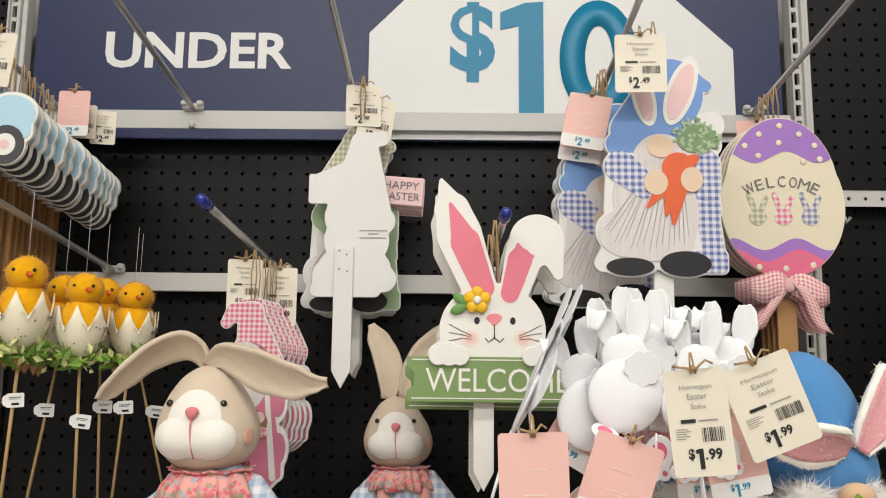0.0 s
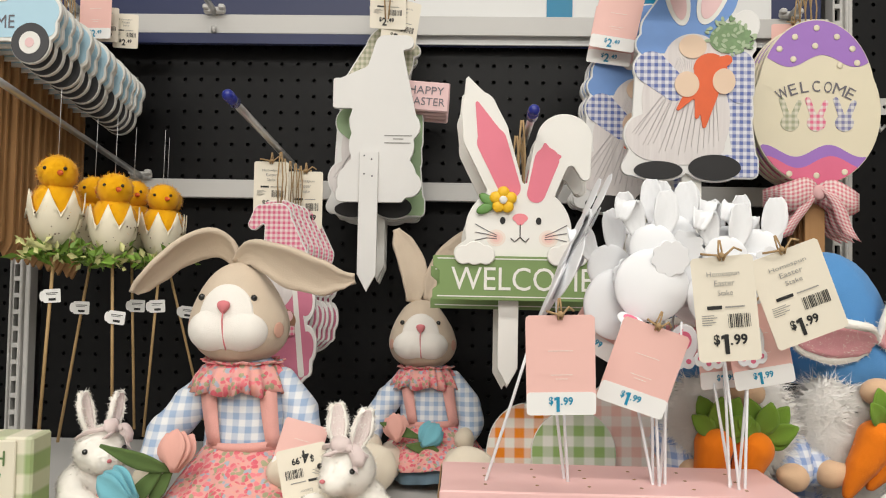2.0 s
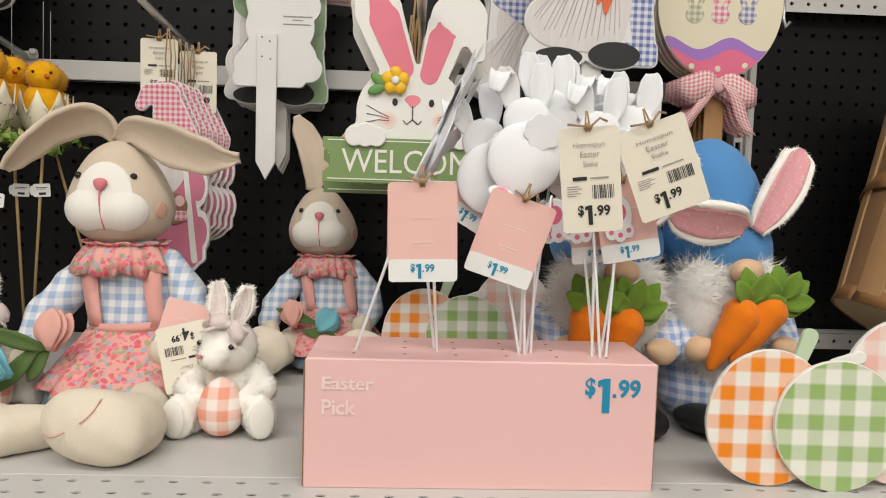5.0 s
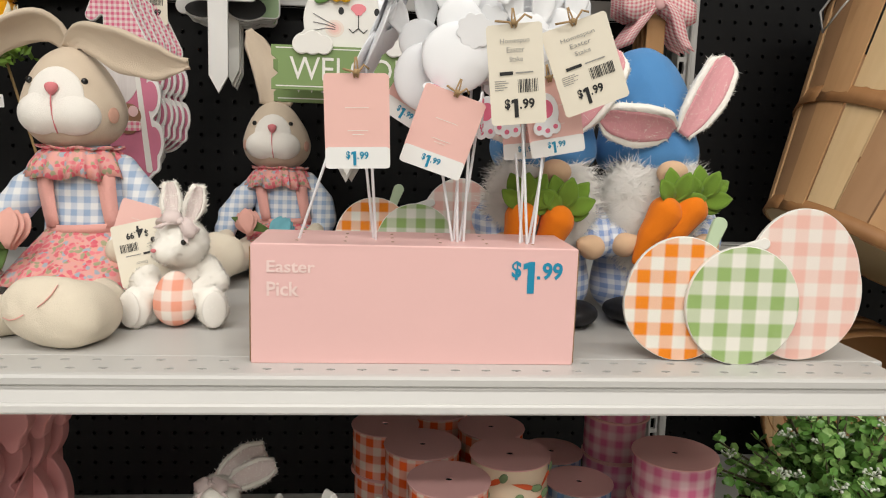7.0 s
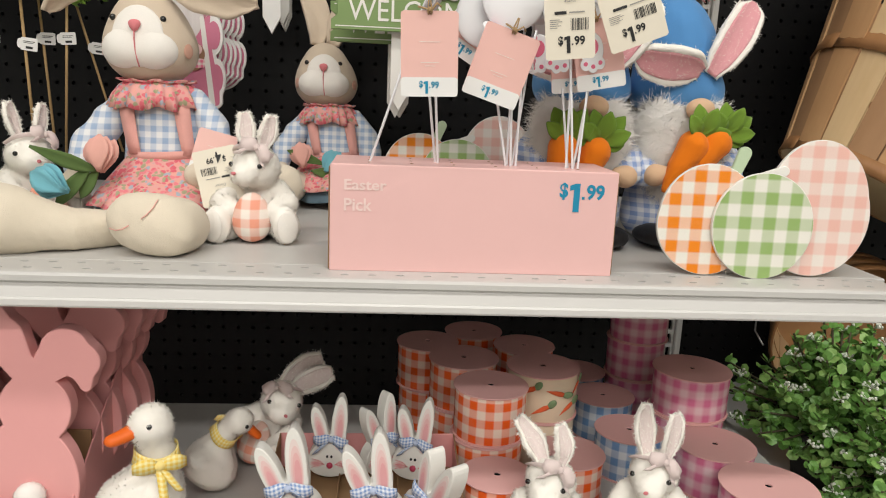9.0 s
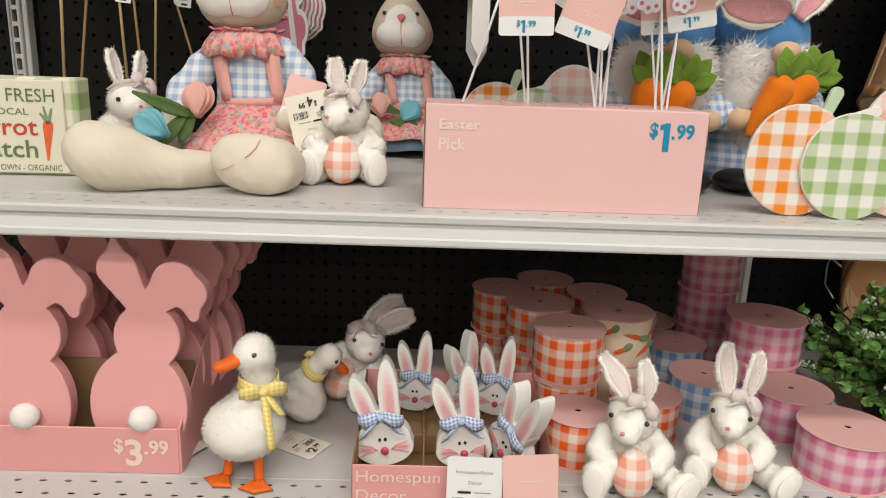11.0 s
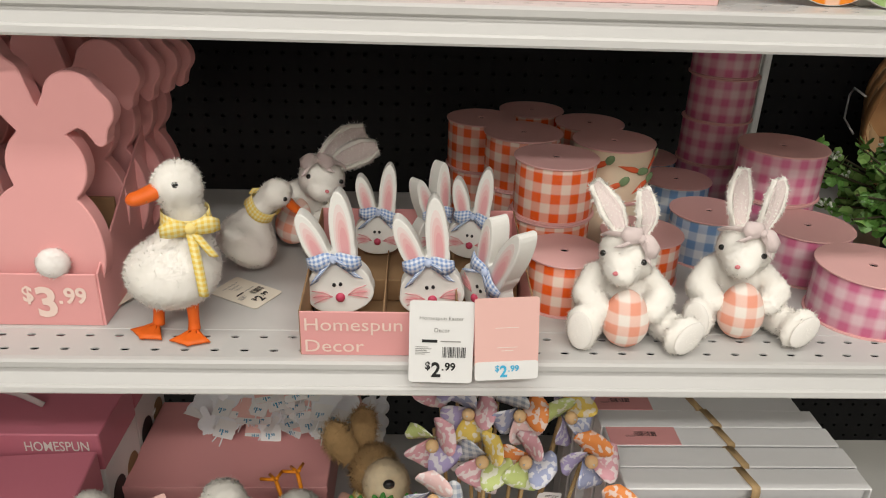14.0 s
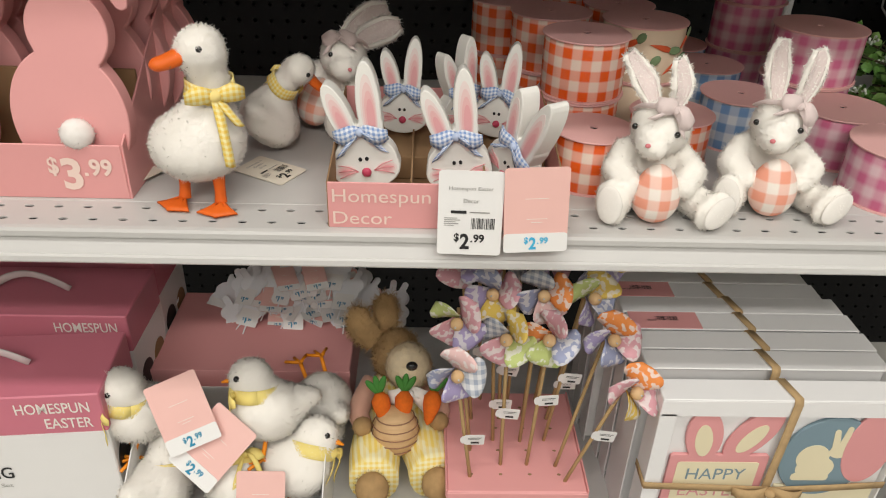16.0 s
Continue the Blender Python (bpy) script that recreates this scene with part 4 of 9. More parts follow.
def welcome_rabbit(m):
    """White rabbit over a green welcome board; origin at the twine hole."""
    s = thing("rabbit_stake_sign", m, "white rabbit stake sign with a green welcome board", "stake sign", "rabbit stake signs")
    ear_l = [cap(-0.012, -0.012, -0.04, 0.06, 0.018, 0.0255), cap(-0.04, 0.062, -0.048, 0.088, 0.0252, 0.02), cap(-0.048, 0.088, -0.061, 0.123, 0.0195, 0.002)]
    ear_r = [cap(0.018, -0.012, 0.034, 0.045, 0.015, 0.022), el(0.046, 0.055, 0.0305, 0.029), cap(0.06, 0.05, 0.069, 0.017, 0.0165, 0.006)]
    head = [el(-0.003, -0.045, 0.058, 0.052), el(-0.052, -0.07, 0.021, 0.014), el(0.05, -0.072, 0.02, 0.014)]
    rb = Kit().slab(outline(ear_l + ear_r + head), -0.006, 0, MDFWHITE).make("rabbit_board", s)
    k = Kit()
    paint(k, [cap(-0.013, 0.002, -0.033, 0.052, 0.012, 0.0165), cap(-0.033, 0.052, -0.05, 0.095, 0.016, 0.002)], -0.006, EARPINK)
    paint(k, [cap(0.016, -0.004, 0.027, 0.033, 0.010, 0.0135), cap(0.027, 0.035, 0.025, 0.05, 0.012, 0.002), cap(0.03, 0.036, 0.041, 0.037, 0.008, 0.002)], -0.006, EARPINK)
    k.make("inner_ear_paint", rb)
    k = Kit()
    paint(k, [el(-0.001, -0.031, 0.0085, 0.005), el(-0.001, -0.035, 0.0045, 0.004)], -0.006, NOSEPINK)
    k.make("painted_nose", rb)
    for x in (-0.02, 0.019):
        k = Kit()
        paint(k, [el(x, -0.034, 0.003, 0.004)], -0.006, BLACKPAINT, step=0.001)
        k.make("painted_eye", rb)
    for x in (-0.027, 0.03):
        k = Kit()
        for j, tint in enumerate(CHEEKTINTS):
            paint(k, [el(x, -0.053, 0.0105 - 0.0028 * j, 0.0092 - 0.0024 * j)], -0.006, tint, 0.0003 + 0.0001 * j, 0.0014)
        k.make("painted_cheek", rb)
    k = Kit().tube([(-0.001, -0.0066, -0.038), (-0.001, -0.0066, -0.052), (-0.007, -0.0066, -0.057), (-0.011, -0.0066, -0.053)], 0.0006, BLACKPAINT, 5)
    k.tube([(-0.001, -0.0066, -0.052), (0.005, -0.0066, -0.057), (0.009, -0.0066, -0.053)], 0.0006, BLACKPAINT, 5)
    k.make("painted_mouth", rb)
    for sx in (-1, 1):
        for dz in (-1, 0, 1):
            Kit().tube([(sx * 0.026, -0.0066, -0.052 + dz * 0.002), (sx * 0.037, -0.0066, -0.049 + dz * 0.004), (sx * 0.05, -0.0066, -0.047 + dz * 0.009)], 0.0004, GREYTYPE, 4).make("painted_whisker", rb)
    edge = [(-0.095, -0.121), (0.095, -0.121), (0.095, -0.110), (0.088, -0.104), (0.088, -0.09), (0.095, -0.084), (0.095, -0.073), (-0.095, -0.073), (-0.095, -0.084), (-0.088, -0.09), (-0.088, -0.104), (-0.095, -0.110)]
    board = Kit().slab(edge, -0.0125, -0.0065, SIGNGREEN).make("welcome_board", s)
    k = Kit()
    for z in (-0.1175, -0.0767):
        k.add([(-0.09, -0.0129, z), (0.09, -0.0129, z), (0.09, -0.0129, z + 0.0012), (-0.09, -0.0129, z + 0.0012)], [[0, 1, 2, 3]], MDFWHITE)
    k.make("board_line", board)
    letters("WELCOME", -0.075, 0.078, -0.110, -0.085, MDFWHITE, board, -0.0127, 0.0, "welcome_lettering")
    k = Kit()
    for sx in (-0.05, 0.05):
        k = Kit().slab(outline([el(sx - 0.012, -0.072, 0.010, 0.0105), el(sx, -0.07, 0.012, 0.013), el(sx + 0.012, -0.072, 0.010, 0.0105)], step=0.002), -0.0165, -0.0128, MDFWHITE, chamfer=0.001)
        k.make("paw", s)
    f = Kit()
    for i in range(5):
        a = 2 * PI * i / 5 + 0.3
        f.ball((-0.02 + 0.0085 * math.cos(a), -0.0105, -0.012 + 0.0085 * math.sin(a)), (0.0068, 0.0035, 0.0068), SUNYELLOW, seg=12, rings=8)
    f.ball((-0.02, -0.014, -0.012), (0.0045, 0.002, 0.0045), MDFWHITE, seg=10, rings=6)
    f.make("flower", s)
    k = Kit()
    for a, x, z in ((35, -0.037, -0.012), (-25, -0.039, -0.021)):
        k.ball((x, -0.009, z), (0.011, 0.002, 0.0055), LEAFGREEN, (0, a, 0), seg=10, rings=6)
    k.make("leaf", s)
    stake_part(s, -0.012, -0.119, -0.215, 0.022, 0.0, MDFWHITE)
    twine_hang(s, -0.002, 0.078)
    return s


for i, (dx, y, dz, rz) in enumerate(((0.0, 0.765, 0.0, 0), (-0.004, 0.803, 0.012, -2), (0.003, 0.815, 0.010, 1), (0.002, 0.828, 0.011, 2))):
    if i == 0:
        first = welcome_rabbit(pose(0.056, y, 1.556, 0, 0, 0))
    else:
        copy_thing(first, pose(0.056 + dx, y, 1.545 + dz * 0, 3, 0, rz))


def gnome_sign(m, hat, coat, shawl, label, group, ears=True, carrot=True, tilt=False):
    """A bearded gnome cut from board; origin at the twine hole at the top of the hat."""
    s = thing("gnome_stake_sign", m, label, "stake sign", group)
    hat_s = [cap(-0.03, -0.1, 0.0, -0.06, 0.028, 0.03), el(0.018, -0.052, 0.04, 0.045), cap(0.03, -0.03, 0.062, -0.042, 0.02, 0.007), cap(-0.05, -0.117, 0.022, -0.102, 0.014, 0.014)]
    beard_s = [el(-0.01, -0.185, 0.047, 0.06), el(-0.044, -0.23, 0.033, 0.028, -20), el(-0.008, -0.24, 0.05, 0.023), el(0.02, -0.205, 0.028, 0.05), el(0.004, -0.14, 0.036, 0.036)]
    coat_s = [cap(0.052, -0.15, 0.06, -0.2, 0.02, 0.015), cap(0.058, -0.2, 0.066, -0.262, 0.014, 0.013), rect(0.03, -0.277, 0.081, -0.25, 0.006), cap(-0.05, -0.145, -0.058, -0.2, 0.013, 0.008), cap(-0.062, -0.257, -0.07, -0.266, 0.012, 0.009)]
    arm_s = [cap(-0.046, -0.146, -0.018, -0.17, 0.02, 0.016), cap(0.058, -0.142, 0.06, -0.172, 0.018, 0.016)]
    boot_s = [el(-0.037, -0.27, 0.029, 0.011), el(0.03, -0.266, 0.031, 0.0155)]
    ear_s = [el(-0.016, -0.058, 0.0145, 0.037, 12), el(0.03, -0.05, 0.0175, 0.045, -20)] if ears else []
    top_s = [el(0.046, -0.106, 0.03, 0.026, 10), el(0.068, -0.092, 0.014, 0.016), el(0.034, -0.092, 0.014, 0.014), el(0.066, -0.118, 0.012, 0.012)] if carrot else []
    Kit().slab(outline(hat_s + beard_s + coat_s + arm_s + boot_s + ear_s + top_s, grow=0.002), -0.006, 0, PAPERWHITE).make("board", s)
    k = Kit()
    paint(k, hat_s, -0.006, hat)
    k.make("painted_hat", s)
    k = Kit()
    paint(k, coat_s, -0.006, coat, 0.0007)
    k.make("painted_coat", s)
    k = Kit()
    paint(k, beard_s, -0.006, BEARD, 0.0010)
    for q in range(17):
        a = -1.15 + 2.0 * q / 16
        ex, ez = -0.012 + 0.062 * math.sin(a), -0.252 + 0.02 * a * a + 0.004 * (q % 3)
        k.tube([(0.002 + 0.014 * a, -0.0071, -0.132), (0.004 + 0.036 * math.sin(a), -0.0071, -0.175 + 0.006 * (q % 2)), (ex, -0.0071, ez)], [0.0003, 0.0008, 0.0002], BEARDLINE, 4, flat=0.4)
    k.make("painted_beard", s)
    for sh in arm_s:
        k = Kit()
        paint(k, [sh], -0.006, coat, 0.0015)
        k.make("painted_sleeve", s)
    for sh in (el(-0.004, -0.166, 0.0145, 0.0155), el(0.04, -0.162, 0.0135, 0.0155)):
        k = Kit()
        paint(k, [sh], -0.006, SKIN, 0.0036)
        k.make("painted_mitten", s)
    k = Kit()
    paint(k, [el(0.003, -0.12, 0.0165, 0.0142)], -0.006, SKIN, 0.0022)
    k.make("painted_nose", s)
    if ears:
        for (x, z, rx, rz_, a) in ((-0.016, -0.058, 0.0145, 0.037, 12), (0.03, -0.05, 0.0175, 0.045, -20)):
            k = Kit()
            paint(k, [el(x, z, rx, rz_, a)], -0.006, MDFWHITE, 0.0016)
            paint(k, [el(x, z, rx - 0.005, rz_ - 0.007, a)], -0.006, PALEPINK, 0.0022)
            k.make("painted_ear", s)
    if carrot:
        k = Kit()
        paint(k, [cap(0.024, -0.148, 0.017, -0.217, 0.02, 0.002), cap(0.017, -0.156, -0.014, -0.196, 0.013, 0.002), cap(0.018, -0.16, 0.008, -0.206, 0.013, 0.002), cap(0.036, -0.14, 0.044, -0.136, 0.008, 0.006)], -0.006, CARROT, 0.0028)
        k.make("painted_carrot", s)
        k = Kit()
        rnd = random.Random(4)
        for tint, lift, count in ((FROND, 0.0020, 46), (FRONDLITE, 0.0024, 40)):
            sprigs = []
            for _ in range(count):
                a, r = rnd.uniform(0, 2 * PI), math.sqrt(rnd.random())
                sprigs.append(el(0.048 + 0.03 * r * math.cos(a), -0.107 + 0.023 * r * math.sin(a), rnd.uniform(0.0022, 0.0045), 0.0018, rnd.uniform(0, 180)))
            if tint is FROND:
                sprigs.append(el(0.047, -0.109, 0.024, 0.018, 10))
                paint(k, sprigs, -0.006, tint, lift, 0.0014)
            else:
                for sp in sprigs:
                    paint(k, [sp], -0.006, tint, lift, 0.0011)
        k.make("painted_carrot_top", s)
    for sh in boot_s:
        k = Kit()
        paint(k, [sh], -0.006, BLACKPAINT, 0.0018)
        k.make("painted_boot", s)
    stake_part(s, 0.005, -0.265, -0.37, 0.024, 0.0, MDFWHITE)
    twine_hang(s, -0.005, 0.045)
    return s


blue = gnome_sign(pose(0.262, 0.85, 1.862), HATBLUE, BLUECHECK, None, "blue gnome stake sign with rabbit ears holding carrots", "blue gnome stake signs")
for x, y, z, rz in ((0.215, 0.925, 1.828, 4), (0.213, 0.935, 1.83, 1), (0.211, 0.946, 1.829, 3), (0.213, 0.957, 1.83, 0)):
    copy_thing(blue, pose(x, y, z, 0, 0, rz))
cream_ticket(pose(0.232, 0.800, 1.868, 0, 0, -3), "2", "49", 0.061, 0.072)
pink_ticket(pose(0.19, 0.885, 1.822, 0, 0, -10) @ pose(0, 0, 0, 0, 12, 0), "2", "49", 0.056, 0.072)
pink_ticket(pose(0.188, 0.905, 1.812, 0, 0, -10) @ pose(0, 0, 0, 0, 10, 0), "2", "49", 0.056, 0.075)

green = gnome_sign(pose(-0.134, 1.000, 1.822, 0, 0, 2) @ Matrix.Diagonal((0.86, 1, 1, 1)), SAGECHECK, SAGE, None, "green gnome stake sign with a sage coat", "green gnome stake signs", ears=False, carrot=False)
for i in range(5):
    copy_thing(green, pose(-0.134 + 0.002 * (i % 2), 1.007 + 0.0075 * i, 1.82 - 0.001 * i, 0, 0, 3 - 2 * (i % 3)) @ Matrix.Diagonal((0.86, 1, 1, 1)))
plate = thing("happy_easter_plaque", pose(-0.062, 0.985, 1.712, 0, 0, 0), "small pink wooden happy easter plaque", "plaque", "plaques of the gnome signs")
Kit().box((0, 0, 0), (0.062, 0.006, 0.042), PALEPINK, pose(0, 0, 0, 0, 4, 0), 0.002).make("plank_face", plate)
letters("HAPPY", -0.026, 0.024, 0.003, 0.014, GREYTYPE, plate, -0.0035, 0.0, "lettering", turn=-0.07)
letters("EASTER", -0.026, 0.025, -0.013, -0.002, GREYTYPE, plate, -0.0035, 0.0, "lettering", turn=-0.07)
for i in range(1, 4):
    copy_thing(plate, pose(-0.063, 0.985 + 0.009 * i, 1.712 - 0.003 * i))

# the turned one shows its bare back
back = thing("gnome_stake_sign", pose(-0.118, 0.962, 1.822, 0, 0, 0), "gnome stake sign turned round, bare white back", "stake sign", "green gnome stake signs")
Kit().slab(outline([cap(-0.002, -0.15, 0.003, -0.055, 0.047, 0.021), cap(-0.002, -0.045, 0.028, -0.042, 0.013, 0.01), rect(-0.072, -0.134, -0.01, -0.092, 0.003), cap(-0.06, -0.1, -0.02, -0.082, 0.008), el(0.03, -0.158, 0.019, 0.02),
                    el(-0.004, -0.185, 0.045, 0.04), el(-0.006, -0.225, 0.05, 0.035), rect(-0.066, -0.263, 0.03, -0.242, 0.008), el(0.034, -0.238, 0.018, 0.018), el(-0.05, -0.235, 0.014, 0.02)]), -0.006, 0, PAPERWHITE).make("board", back)
stake_part(back, -0.02, -0.195, -0.385, 0.026, -0.012, PAPERWHITE)
lines([(0.0, 0.038, -0.172, 0.0014), (0.012, 0.026, -0.1765, 0.0014), (0.0, 0.036, -0.182, 0.0014)], GREYINK, back, -0.0065)
k = Kit()
for x, z in ((-0.026, -0.2), (-0.016, -0.205), (-0.026, -0.225), (-0.015, -0.228)):
    k.ball((x, -0.0122, z), (0.0012, 0.0008, 0.0012), GREYTYPE, seg=8, rings=6)
k.make("staple", back)
twine_hang(back, -0.01, 0.05, -0.006)
cream_ticket(pose(-0.118, 0.967, 1.862, 0, 0, 8), "2", "49", 0.05, 0.06)
cream_ticket(pose(-0.096, 0.974, 1.845, 0, 8, 14), "2", "49", 0.05, 0.066)


# egg sign with a checked bow
def bow(kit, mat, cx, y, cz, w, h, tail=0.0, depth=0.008):
    """A tied bow: two loops, a knot and two tails, as curved ribbon."""
    for sx in (-1, 1):
        grid = []
        for i in range(7):
            a = i / 6
            row = []
            for j in range(3):
                v = (j - 1) * h * (0.22 + 0.78 * math.sin(PI * min(1, a * 0.75 + 0.12)))
                row.append((cx + sx * w * 0.5 * a, y - depth * math.sin(PI * a) * (1 if j == 1 else 0.75), cz + v * 0.5 + 0.05 * h * math.sin(7 * a) - 0.22 * h * a * (1 + 0.5 * sx)))
            grid.append(row if sx < 0 else row)
        kit.sheet(grid if sx > 0 else [r[::-1] for r in grid], mat, thick=0.0007)
        if tail:
            grid = []
            for i in range(8):
                a = i / 7
                x = cx + sx * (0.1 * w + 0.32 * w * a) + 0.02 * w * math.sin(6 * a)
                z = cz - tail * a
                yy = y - 0.85 * depth - 0.3 * depth * math.sin(4 * a + sx)
                grid.append([(x - h * 0.24, yy, z + sx * 0.1 * h), (x + h * 0.24, yy + 0.0008, z - sx * 0.1 * h)])
            kit.sheet(grid[::-1], mat, thick=0.0006)
    kit.ball((cx, y - depth * 0.5, cz), (w * 0.085, depth * 0.6, h * 0.24), mat, seg=10, rings=8)


def egg_sign(m):
    s = thing("egg_stake_sign", m, "painted wooden egg stake sign with a pink checked bow", "stake sign", "egg stake signs")
    egg = [el(0, -0.12, 0.083, 0.098), el(0, -0.10, 0.076, 0.104)]
    Kit().slab(outline(egg), -0.008, 0, EGGCREAM, edge=EGGCREAM).make("egg_board", s)

    def above(z0, amp, ph, up=True):
        def d(X, Z):
            v = z0 + amp * np.sin(X * 2 * PI / 0.085 + ph) - Z
            return v if up else -v
        return d
    full = lambda X, Z: np.minimum(egg[0](X, Z), egg[1](X, Z)) + 0.0012
    both = lambda f: (lambda X, Z: np.maximum(full(X, Z), f(X, Z)))
    for z0, ph, up, mat, lift in ((-0.052, 1.0, True, LILAC, 0.0006), (-0.172, 0.4, False, LILAC, 0.0006), (-0.187, 0.2, False, EGGPINK, 0.0012)):
        k = Kit()
        paint(k, [both(above(z0, 0.008, ph, up))], -0.008, mat, lift)
        k.make("painted_band", s)
    for x, z in ((0, -0.008), (-0.028, -0.02), (0.026, -0.02), (-0.002, -0.032), (-0.048, -0.036), (0.046, -0.036), (-0.03, -0.05), (0.052, -0.055), (0.03, -0.058), (0.0, -0.205), (-0.035, -0.203), (0.036, -0.2)):
        Kit().ball((x, -0.0092, z), (0.0042, 0.0006, 0.0042), EGGCREAM, seg=10, rings=6).make("painted_dot", s)
    word, k = "WELCOME", Kit()
    for i, c in enumerate(word):
        a = (i - 3) * 0.2
        x, z = 0.062 * math.sin(a) * 1.25, -0.086 - 0.03 + 0.03 * math.cos(a * 1.4)
        w = 0.0082 if c in "WM" else 0.0055
        letters(c, x - w, x + w * 0.85, z - 0.0075, z + 0.0075, GREYTYPE, None, -0.0085, 0.0, turn=-a * 0.8, kit=k)
    k.make("welcome_lettering", s)
    for x, mat in ((-0.034, SAGECHECK), (0.0, PINKCHECK), (0.036, GREYCHECK)):
        k = Kit()
        paint(k, [el(x, -0.162, 0.0165, 0.0145), el(x, -0.135, 0.012, 0.011), cap(x - 0.004, -0.125, x - 0.011, -0.104, 0.004, 0.0035), cap(x + 0.005, -0.125, x + 0.012, -0.108, 0.004, 0.0035)], -0.008, mat, 0.0009, 0.0015)
        k.make("painted_rabbit", s)
    k = Kit()
    bow(k, BOWCHECK, 0, -0.013, -0.228, 0.105, 0.042, 0.06)
    k.make("bow", s)
    stake_part(s, 0.002, -0.215, -0.36, 0.026, 0.0, OAK)
    twine_hang(s, -0.006, 0.05)
    return s


egg = egg_sign(pose(0.457, 0.948, 1.807, 0, 0, -2))
for i in range(3):
    copy_thing(egg, pose(0.456 - 0.002 * i, 0.962 + 0.012 * i, 1.806, 0, 0, -1 + i))
pink_ticket(pose(0.452, 1.0, 1.825, 0, 0, 0), "4", "99", 0.06, 0.07)


# pink gnomes
PINKHAT = checks("pink_hat_check", (0.7, 0.14, 0.26), (0.82, 0.7, 0.68), 0.0075)
COATPINK = plain("dusty_rose_coat", (0.62, 0.2, 0.3), 0.55, 0, 120, 0.15, 0.05, 40)
WICKER = plain("painted_wicker", (0.32, 0.17, 0.1), 0.7, 0, 200, 0.3, 0.2, 90)


def pink_gnome(m):
    s = thing("pink_gnome_sign", m, "pink gnome stake sign with a curled checked hat", "stake sign", "pink gnome stake signs")
    hat = [cap(0.014, -0.095, 0.0, -0.03, 0.036, 0.02), cap(0.0, -0.026, -0.024, -0.022, 0.02, 0.014), cap(-0.026, -0.024, -0.036, -0.038, 0.013, 0.009)]
    body = [el(0, -0.12, 0.044, 0.06), cap(0.0, -0.13, 0.008, -0.235, 0.038, 0.048), el(0.045, -0.15, 0.014, 0.03), el(0.048, -0.215, 0.014, 0.03), el(-0.042, -0.16, 0.014, 0.03), rect(-0.04, -0.262, 0.056, -0.2, 0.01)]
    Kit().slab(outline(hat + body), -0.006, 0, PAPERWHITE).make("board", s)
    k = Kit()
    paint(k, [lambda X, Z, f=f: f(X, Z) + 0.0015 for f in hat], -0.006, PINKHAT)
    k.make("painted_hat", s)
    k = Kit()
    paint(k, [lambda X, Z, f=f: f(X, Z) + 0.004 for f in body], -0.006, COATPINK)
    for x in (-0.02, 0.034):
        paint(k, [cap(x * 0.8, -0.125, x * 1.2, -0.256, 0.0035, 0.0045)], -0.006, MDFWHITE, 0.0011)
    k.make("painted_coat", s)
    k = Kit()
    paint(k, [el(-0.006, -0.115, 0.036, 0.05), cap(-0.006, -0.12, -0.006, -0.165, 0.03, 0.008)], -0.006, BEARD, 0.001)
    k.make("painted_beard", s)
    k = Kit()
    paint(k, [el(-0.006, -0.085, 0.012, 0.01), el(0.02, -0.142, 0.011, 0.01)], -0.006, SKIN, 0.0018)
    k.make("painted_nose", s)
    k = Kit()
    paint(k, [cap(0.012, -0.188, 0.012, -0.18, 0.017, 0.019)], -0.006, WICKER, 0.002)
    k.make("painted_basket", s)
    k = Kit()
    paint(k, [rect(-0.006, -0.2, 0.03, -0.186, 0.003)], -0.006, PINKCHECK, 0.0026)
    k.make("painted_basket_band", s)
    for x, tint in ((0.004, SAGE), (0.02, PALEPINK)):
        k = Kit()
        paint(k, [el(x, -0.172, 0.007, 0.008)], -0.006, tint, 0.0026)
        k.make("painted_egg", s)
    stake_part(s, 0, -0.25, -0.31, 0.022, 0.0, MDFWHITE)
    twine_hang(s, -0.01, 0.07)
    return s


pg = pink_gnome(pose(-0.236, 0.862, 1.552, 0, 0, -3) @ Matrix.Scale(0.84, 4))
for i in range(6):
    copy_thing(pg, pose(-0.238 + 0.0042 * (i + 1), 0.862 + 0.0115 * (i + 1), 1.556 - 0.0012 * i, 0, 0, -4 + 1.5 * (i % 3)) @ Matrix.Scale(0.82, 4))
cream_ticket(pose(-0.25, 0.872, 1.6, 0, 0, 4), "2", "49", 0.043, 0.066)
cream_ticket(pose(-0.216, 0.915, 1.594, 0, 0, 0), "2", "49", 0.046, 0.076)


# pale blue truck signs
TIRE = plain("truck_tyre_paint", (0.07, 0.07, 0.075), 0.5, 0, 120, 0.1, 0.05)
TRUCKBLUE = plain("truck_blue_paint", (0.45, 0.66, 0.78), 0.5, 0, 120, 0.06, 0.05)


